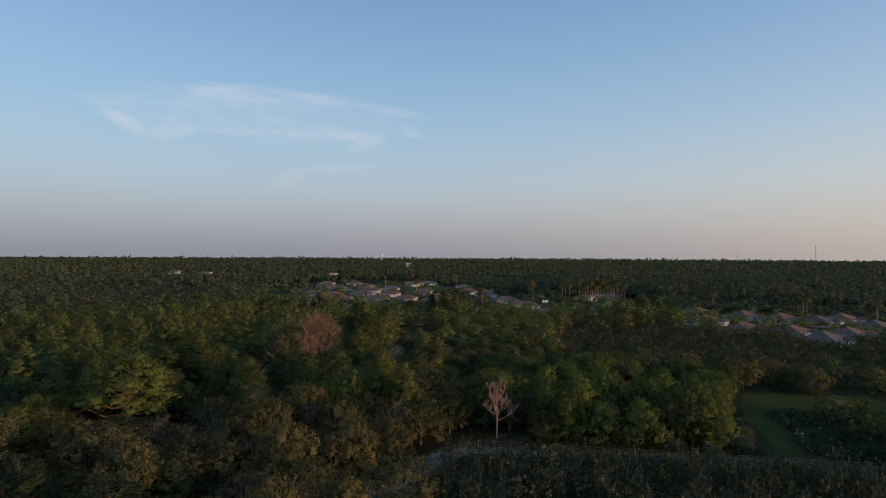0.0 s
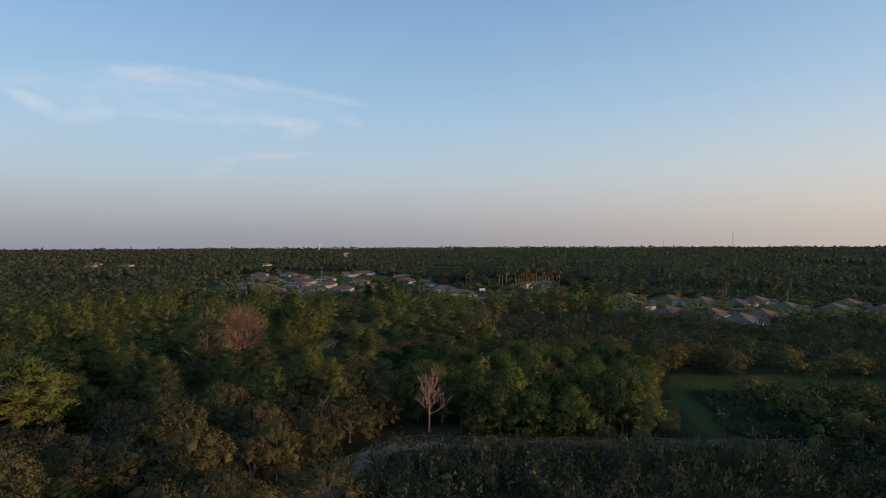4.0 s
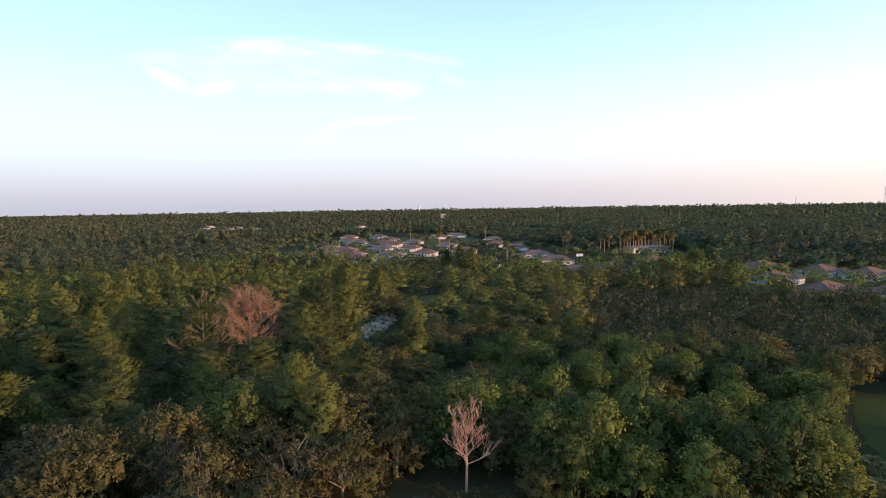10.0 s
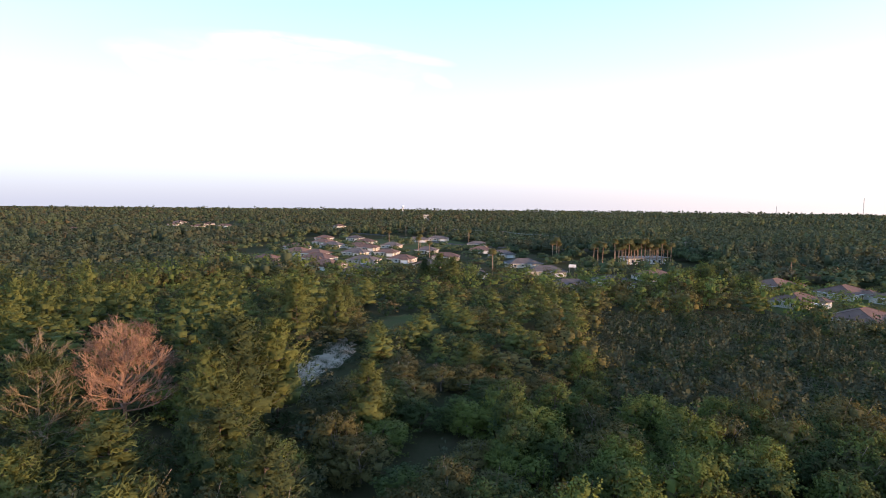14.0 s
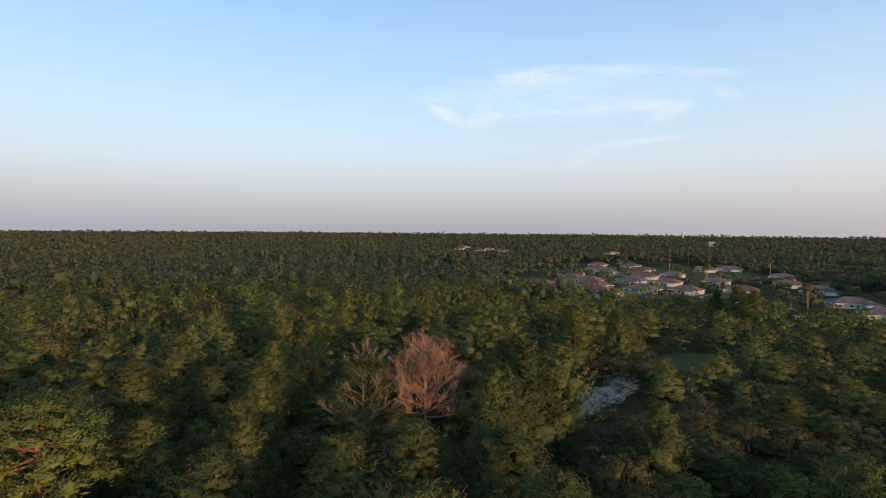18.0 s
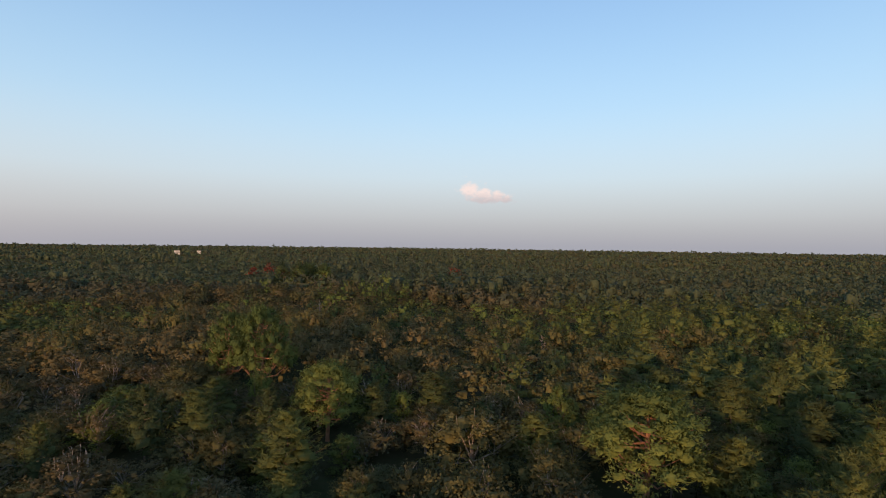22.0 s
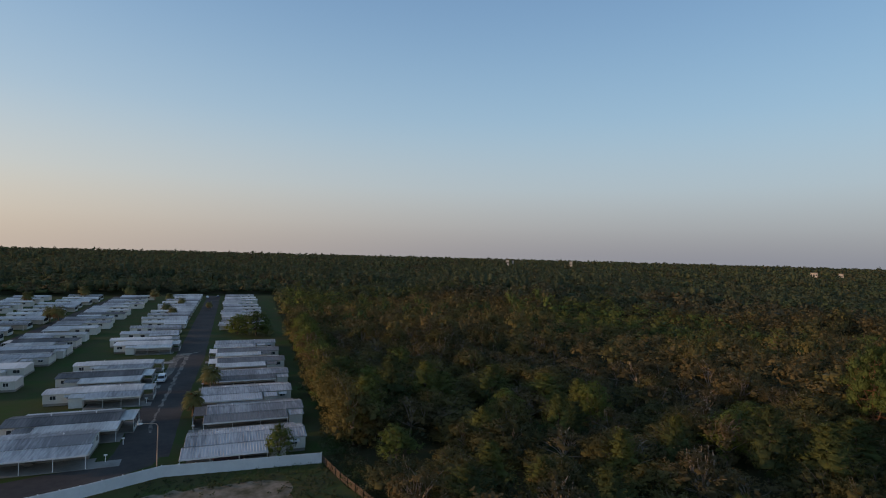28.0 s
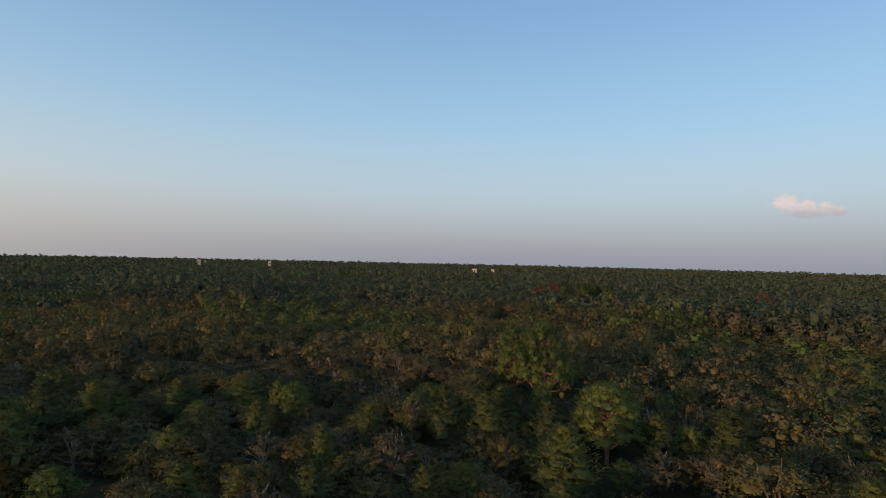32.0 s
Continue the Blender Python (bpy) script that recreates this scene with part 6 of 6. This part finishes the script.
USED = {(-1, i): False for i in range(5)} | {(1, i): False for i in range(5)}


def far_home(d, i):
    """The plainer look of a home far down the rows."""
    L, W = (19.5, 18.5, 19.0, 18.5, 17.0)[i], (7.0, 6.6, 5.6, 7.2, 7.8)[i]
    roof, awn = ("metal_roof", "metal_roof", "white_roof", "dark_roof", "white_roof")[i], ("metal_roof", "dark_roof", "metal_roof", "white_roof", "white_roof")[i]
    root = thing("mobile_home", ("pale mobile home with a ribbed metal roof", "mobile home with a grey metal roof", "long mobile home with a white roof", "mobile home with a dark metal roof", "wide pale mobile home with a white roof")[i],
                 "mobile home", "mobile homes in rows along the road")
    x0, x1 = min(0, d * L), max(0, d * L)
    part("wall", Soup().box(x0, x1, -W, 0, -0.1, 2.62).mesh("wall", "siding"), root)
    s = Soup()
    corrugated(s, x0 - 0.25, x1 + 0.25, 0.25, 2.66, -W / 2, 3.2, 1.0)
    corrugated(s, x0 - 0.25, x1 + 0.25, -W / 2, 3.2, -W - 0.25, 2.66, 1.0)
    part("roof", s.mesh("roof", roof), root)
    c = d * L * 0.5
    part("carport_roof", corrugated(Soup(), min(-d * 0.6, c), max(-d * 0.6, c), 3.6, 2.3, 0.27, 2.56, 1.0).mesh("carport_roof", awn), root)
    for k in (0.02, 0.25, 0.48):
        part("post", Soup().box(d * L * k - 0.06, d * L * k + 0.06, 3.4, 3.52, -0.05, 2.3).mesh("post", "white_paint"), root)
    for k in (0.62, 0.82):
        part("window", Soup().box(d * L * k - 0.7, d * L * k + 0.7, 0.0, 0.03, 1.3, 2.2).mesh("window", "glass"), root)
    xe = 0.0
    part("screen_porch", Soup().box(xe - 0.03, xe + 0.03, -W + 0.3, -0.3, 1.0, 2.4).mesh("screen_porch", "glass"), root)
    return root


FAR = {}


def set_home(d, i, x, y):
    if y < -135:
        m = Matrix.LocRotScale((x, y, 0.02), Euler((0, 0, PARK_TURN)), None)
        if (d, i) in FAR:
            copy_thing(FAR[(d, i)], m)
        else:
            FAR[(d, i)] = far_home(d, i)
            FAR[(d, i)].matrix_basis = m
        return
    m = Matrix.LocRotScale((x, y, 0.02), Euler((0, 0, PARK_TURN)), None)
    root = SIDE[d][i]
    if USED[(d, i)]:
        copy_thing(root, m)
    else:
        USED[(d, i)] = True
        root.matrix_basis = m


# west side of the road
for k, (y, i, dx) in enumerate(((-9.8, 0, 0), (-27.8, 1, -2.6), (-43.5, 0, -0.8), (-62.2, 1, -2.8), (-79.8, 3, -3.4), (-96.8, 3, -3.0), (-113.0, 0, -2.0), (-167, 2, -2), (-182, 1, -3), (-198, 4, -3), (-214, 0, -2),
                                (-231, 2, -3), (-248, 1, -3), (-265, 4, -2), (-283, 0, -3), (-301, 2, -3), (-320, 1, -3))):
    set_home(-1, i, road_x(y) - 5.4 + dx, y)
# east side, first row
for k, (y, i, dx) in enumerate(((-17.0, 0, 4.4), (-29.5, 3, 2.4), (-53.5, 2, 2.0), (-69.5, 3, 4.2), (-85.0, 2, 3.6), (-117.5, 4, 1.8), (-129.0, 2, 3.0), (-143.5, 0, 1.8), (-160, 1, 2.2), (-176, 4, 1.5), (-192, 2, 2),
                                (-207, 1, 2), (-222, 2, 2), (-238, 4, 2), (-254, 0, 2), (-271, 2, 2), (-288, 1, 2), (-306, 4, 2), (-325, 2, 2))):
    set_home(1, i, road_x(y) + 5.2 + dx, y)
# back row, which faces a second street
for k, y in enumerate((-70, -86, -101, -116, -131, -146, -163, -180, -196, -213, -230, -247, -264, -282, -300, -318)):
    set_home(-1, (2, 4, 0, 1, 3)[k % 5], road_x(y) + 55 + (k * 7 % 3), y - 1.5)
for k, y in enumerate((-150, -168, -186, -203, -220, -237, -254, -272, -290, -308, -327)):
    set_home(1, (4, 2, 1, 0)[k % 4], road_x(y) + 66 + (k * 5 % 3), y)
for k, y in enumerate((-200, -217, -234, -251, -268, -286, -304, -323)):
    set_home(-1, (0, 2, 4, 1)[k % 4], road_x(y) + 112 + (k * 5 % 3), y)
for k, y in enumerate((-240, -258, -276, -294, -312, -330)):
    set_home(1, (2, 4, 0)[k % 3], road_x(y) + 124 + (k * 5 % 3), y)

for key, used in USED.items():
    if not used:
        root = SIDE[key[0]][key[1]]
        for o in (*root.children_recursive, root):
            bpy.data.objects.remove(o)

# ground of the park
ragged_patch("park_grass", [(-24, -5), (5, -6.5), (40, 4), (260, 4), (260, -352), (road_x(-350) - 42, -352), (road_x(-100) - 33, -100)], 0.012, "park_lawn", "mown grass between the mobile homes", 0.6, 31, 8)
ragged_patch("road_main", ribbon([(road_x(-352), -352), (road_x(-250), -250), (1.3, -150), (3.3, -104), (5.7, -70), (7.5, -42), (8.2, -25), (8.7, -14)], 8.8), 0.035, "asphalt", "dark asphalt road through the park", 0.12, 32, 4)
ragged_patch("road_bend", ribbon([(8.4, -20), (10, -13), (16, -8.5), (30, -5), (60, -3)], 8.5), 0.03, "asphalt", "dark asphalt bend of the park road", 0.12, 33, 3)
ragged_patch("road_second", ribbon([(road_x(y) + 60.5, y) for y in (-352, -200, -60)], 8), 0.03, "asphalt", "second asphalt street of the park", 0.12, 34, 6)
ragged_patch("road_third", ribbon([(road_x(y) + 118, y) for y in (-352, -200, -160)], 8), 0.03, "asphalt", "third asphalt street of the park", 0.12, 35, 6)
ragged_patch("road_wear", ribbon([(3.6, -112), (5.2, -90), (6.6, -66), (8.0, -44), (8.5, -28)], 1.3, 0.5), 0.048, "sandy_asphalt", "pale worn streak along the asphalt", 0.3, 37, 1.6)
ragged_patch("road_sand", [(8.6, -72), (9.2, -86), (8.6, -102), (7.2, -112), (3.0, -113), (0, -115), (4.5, -109), (6.6, -100), (6.8, -86)], 0.05, "sandy_asphalt", "pale sand washed across the asphalt", 0.35, 36, 1.2)
for k, y in enumerate((-8, -26, -41.5, -60.5, -78, -95)):
    x = road_x(y) - 5.0
    structure("driveway_" + str(k + 1), Soup().box(x - 3.2, x + 0.2, y - 1.4, y + 1.6, -0.02, 0.06).mesh("driveway", "concrete"), "grey concrete driveway", "driveway")
for k, y in enumerate((-13.5, -36, -49.8, -66, -81.5, -98)):
    x = road_x(y) + 4.7
    structure("driveway_" + str(k + 7), Soup().box(x - 0.2, x + 4.4, y - 1.5, y + 1.5, -0.02, 0.06).mesh("driveway", "concrete"), "grey concrete driveway", "driveway")


# ---- vinyl fence, wooden fence, lamp, cars ----
def vinyl_fence(line):
    root = thing("vinyl_fence", "white vinyl panel fence along the park edge", "fence")
    h = 1.85
    post = Soup().box(-0.065, 0.065, -0.065, 0.065, -0.1, h + 0.05).mesh("post", "vinyl")
    cap = Soup().add([(-0.085, -0.085, h + 0.05), (0.085, -0.085, h + 0.05), (0.085, 0.085, h + 0.05), (-0.085, 0.085, h + 0.05), (0, 0, h + 0.14)],
                     [(3, 2, 1, 0), (0, 1, 4), (1, 2, 4), (2, 3, 4), (3, 0, 4)]).mesh("cap", "vinyl")
    panels = {}
    for a, b in zip(line, line[1:]):
        a, b = Vector(a), Vector(b)
        n = round((b - a).length / 2.44)
        w = (b - a).length / n
        rail = Soup().box(0.065, w - 0.065, -0.045, 0.045, 0.0, 0.14).mesh("rail", "vinyl")
        outline = []                        # one sheet with shallow grooves between its boards
        k = 0.066
        while k < w - 0.08:
            e = min(k + 0.143, w - 0.066)
            outline += [(k, 0.022), (e, 0.022), (e + 0.001, 0.012), (min(k + 0.149, w - 0.065), 0.012)]
            k += 0.15
        ring = outline + [(x, -y) for x, y in reversed(outline)]
        m = len(ring)
        s = Soup().add([(x, y, 0.2) for x, y in ring] + [(x, y, h - 0.16) for x, y in ring], [(q, (q + 1) % m, m + (q + 1) % m, m + q) for q in range(m)])
        me = s.mesh("panel", "vinyl")
        ang = math.atan2(b.y - a.y, b.x - a.x)
        for i in range(n + (b == Vector(line[-1]))):
            p = a.lerp(b, i / n)
            po = part("post", post, root)
            po.matrix_basis = place(p.x, p.y, 0, ang)
            part("cap", cap, po)
            if i < n:
                pn = part("panel", me, root)
                pn.matrix_basis = place(p.x, p.y, 0, ang)
                for z in (0.06, h - 0.16):
                    part("rail", rail, pn).matrix_basis = Matrix.Translation((0, 0, z))
    return root


vinyl_fence([(40, 7), (14.7, -0.7), (4.8, -4.8), (-19.4, -2.1)])


def board_fence(line):
    root = thing("wooden_fence", "weathered low wooden fence with leaning rails", "fence")
    post = Soup().box(-0.06, 0.06, -0.06, 0.06, -0.15, 1.35).mesh("post", "wood")
    for a, b in zip(line, line[1:]):
        a, b = Vector(a), Vector(b)
        n = max(1, round((b - a).length / 2.2))
        ang = math.atan2(b.y - a.y, b.x - a.x)
        w = (b - a).length / n
        rail = Soup().box(0, w, 0.06, 0.1, -0.06, 0.06).mesh("rail", "wood")
        board = Soup().box(0.02, 0.15, 0.1, 0.125, -0.02, 1.2).mesh("board", "wood")
        for i in range(n):
            p = a.lerp(b, i / n)
            part("post", post, root).matrix_basis = place(p.x, p.y, 0, ang)
            for z in (0.35, 1.05):
                part("rail", rail, root).matrix_basis = place(p.x, p.y, z, ang)
            for k in range(int(w / 0.165)):
                if (k * 7 + i * 3) % 9:
                    q = p + (b - a).normalized() * k * 0.165
                    part("board", board, root).matrix_basis = place(q.x, q.y, 0, ang)


board_fence([(-19.6, -2.3), (-20.8, 5.7), (-22.5, 13.0), (-25, 24)])

lamp = thing("street_lamp", "tall tan street lamp with a curved arm", "street lamp")
part("pole", Soup().tube([(0, 0, -0.2), (0, 0, 0.3), (0, 0, 6.9)], [0.13, 0.1, 0.075], 8).mesh("pole", "lamp_paint"), lamp)
part("arm", Soup().tube([(0, 0, 6.85), (0.25, 0.02, 7.25), (0.9, 0.06, 7.42), (2.2, 0.15, 7.5)], [0.06, 0.055, 0.05, 0.045], 7).mesh("arm", "lamp_paint"), lamp)
head = part("lamp_head", Soup().tube([(2.1, 0.145, 7.5), (2.35, 0.16, 7.5), (2.75, 0.19, 7.48), (2.95, 0.2, 7.46)], [0.07, 0.17, 0.19, 0.08], 9).mesh("lamp_head", "white_paint"), lamp)
part("lens", Soup().tube([(2.5, 0.17, 7.36), (2.5, 0.17, 7.3)], [0.15, 0.08], 9).mesh("lens", "glass"), head)
lamp.matrix_basis = place(5.7, -8.9)


def car(name, label, paint, x, y, turn, van=False):
    L, W, H = (4.9, 1.95, 1.75) if van else (4.6, 1.8, 1.45)
    root = thing(name, label, "car")
    side = [(-L / 2, 0.35), (-L / 2 + 0.02, 0.85), (-L / 2 + 0.12, 0.98), (-L / 2 + 0.35 if van else -L / 2 + 0.75, H * 0.97), (L * 0.08, H), (L * 0.2, H * 0.93), (L * 0.32, 0.98), (L / 2 - 0.1, 0.82), (L / 2, 0.6), (L / 2 - 0.03, 0.32)]
    s = Soup()
    n = len(side)
    ins = [0.0, 0.0, 0.05, 0.2, 0.22, 0.2, 0.06, 0.04, 0.03, 0.02]
    s.add([(x_, -W / 2 + i_, z_) for (x_, z_), i_ in zip(side, ins)] + [(x_, W / 2 - i_, z_) for (x_, z_), i_ in zip(side, ins)],
          [(i, (i + 1) % n, n + (i + 1) % n, n + i) for i in range(n)] + [tuple(range(n - 1, -1, -1)), tuple(range(n, 2 * n))])
    part("body", s.mesh("body", paint), root)
    g = Soup()
    a, b = side[5], side[6]
    g.add([(a[0] + 0.03, -W / 2 + 0.26, a[1] - 0.02), (a[0] + 0.03, W / 2 - 0.26, a[1] - 0.02), (b[0] - 0.02, W / 2 - 0.14, b[1] + 0.04), (b[0] - 0.02, -W / 2 + 0.14, b[1] + 0.04)], [(0, 1, 2, 3), (3, 2, 1, 0)])
    me = g.mesh("windscreen", "glass")
    for v in me.vertices:
        v.co.x += 0.02
        v.co.z += 0.012
    part("windscreen", me, root)
    for sy in (-1, 1):
        q = Soup()
        y0, y1 = sy * (W / 2 - 0.05), sy * (W / 2 - 0.2)
        q.add([(-L * 0.38, y0 + sy * 0.012, 1.0), (L * 0.28, y0 + sy * 0.012, 1.0), (L * 0.17, y1 + sy * 0.012, H * 0.91), (-L * 0.33, y1 + sy * 0.012, H * 0.92)], [(0, 1, 2, 3), (3, 2, 1, 0)])
        part("side_window", q.mesh("side_window", "glass"), root)
    rw = Soup()
    rw.add([(-L / 2 + 0.1, -W / 2 + 0.16, 1.02), (-L / 2 + 0.1, W / 2 - 0.16, 1.02), (side[3][0] - 0.03, W / 2 - 0.26, H * 0.9), (side[3][0] - 0.03, -W / 2 + 0.26, H * 0.9)], [(0, 1, 2, 3), (3, 2, 1, 0)])
    part("rear_window", rw.mesh("rear_window", "glass"), root)
    for sx in (-L * 0.31, L * 0.31):
        for sy in (-W / 2 - 0.01, W / 2 - 0.21):
            wh = part("wheel", Soup().tube([(sx, sy, 0.33), (sx, sy + 0.22, 0.33)], [0.33, 0.33], 14).mesh("wheel", "rubber"), root)
            part("rim", Soup().tube([(sx, sy - 0.01, 0.33), (sx, sy + 0.23, 0.33)], [0.2, 0.2], 10).mesh("rim", "steel"), wh)
    for sy in (-W / 2 + 0.12, W / 2 - 0.34):
        part("headlight", Soup().box(L / 2 - 0.1, L / 2 + 0.012, sy, sy + 0.22, 0.6, 0.74).mesh("headlight", "glass"), root)
        part("tail_light", Soup().box(-L / 2 - 0.012, -L / 2 + 0.08, sy, sy + 0.22, 0.7, 0.95).mesh("tail_light", "red_light"), root)
    root.matrix_basis = place(x, y, 0.04, turn)
    return root


car("minivan", "white minivan parked at the roadside", "car_white", 9.3, -72.5, 1.53, True)
car("saloon_car", "dark blue car under a metal carport", "car_dark", -5.0, -8.2, math.pi)
car("saloon_car", "white car under a carport", "car_white", -6.0, -94.5, math.pi)
car("saloon_car", "dark car beside a mobile home", "car_dark", road_x(-336) - 3, -338, 1.5)
car("saloon_car", "white car on the far park road", "car_white", road_x(-336) + 4, -336, 1.5)

flag = thing("flag", "small red and white flag on a pole", "flag")
part("pole", Soup().tube([(0, 0, -0.1), (0, 0, 4.6)], [0.03, 0.025], 6).mesh("pole", "white_paint"), flag)
part("cloth", Soup().box(0.02, 1.1, -0.01, 0.01, 3.7, 4.4).mesh("cloth", "red_cloth"), flag)
flag.matrix_basis = place(0.6, -38.6)


def mailbox():
    root = thing("mailbox", "white mailbox on a post by the road", "mailbox", "mailboxes along the park road")
    part("post", Soup().box(-0.06, 0.06, -0.06, 0.06, -0.1, 1.1).mesh("post", "white_paint"), root)
    part("box", Soup().tube([(-0.25, 0, 1.22), (0.25, 0, 1.22)], [0.14, 0.14], 8).mesh("box", "white_paint"), root)
    return root


mb = mailbox()
mb.matrix_basis = place(road_x(-14) + 6.8, -14.5)
for y in (-22.5, -50.5, -66.8, -83):
    copy_thing(mb, place(road_x(y) + 5.6, y))
for y in (-26, -61, -112):
    copy_thing(mb, place(road_x(y) - 5.6, y))

# trees and palms of the park
PARK_TREE = BROAD.plant(-12.9, -6.0, 0.62, 0.52, 1.0, 1, "small round tree beside the vinyl fence")
BROAD.plant(-20.5, -148, 1.7, 0.85, 2.0, 2, "dark spreading tree beside mobile homes")
BROAD.plant(-13.5, -152, 1.3, 0.7, 3.0, 1, "dark tree beside mobile homes")
pk = palm("cabbage_palm", "cabbage palm beside the park road", -2.6, -58.5, 5.2, 0.22, 20, 3.0, 8, "cabbage palms in the park")
for x, y, s in ((1.0, -37.0, 0.85), (14, -215, 0.9), (18, -232, 1.0), (60, -205, 1.3), (64, -209, 1.2), (95, -300, 1.2), (20, -300, 1.0), (30, -318, 1.2), (-3, -250, 0.8), (12, -270, 0.9), (72, -330, 1.4), (46, -332, 1.3), (100, -260, 1.2)):
    m_ = place(x, y, 0, x, s)
    copy_thing(pk, m_).matrix_basis = m_
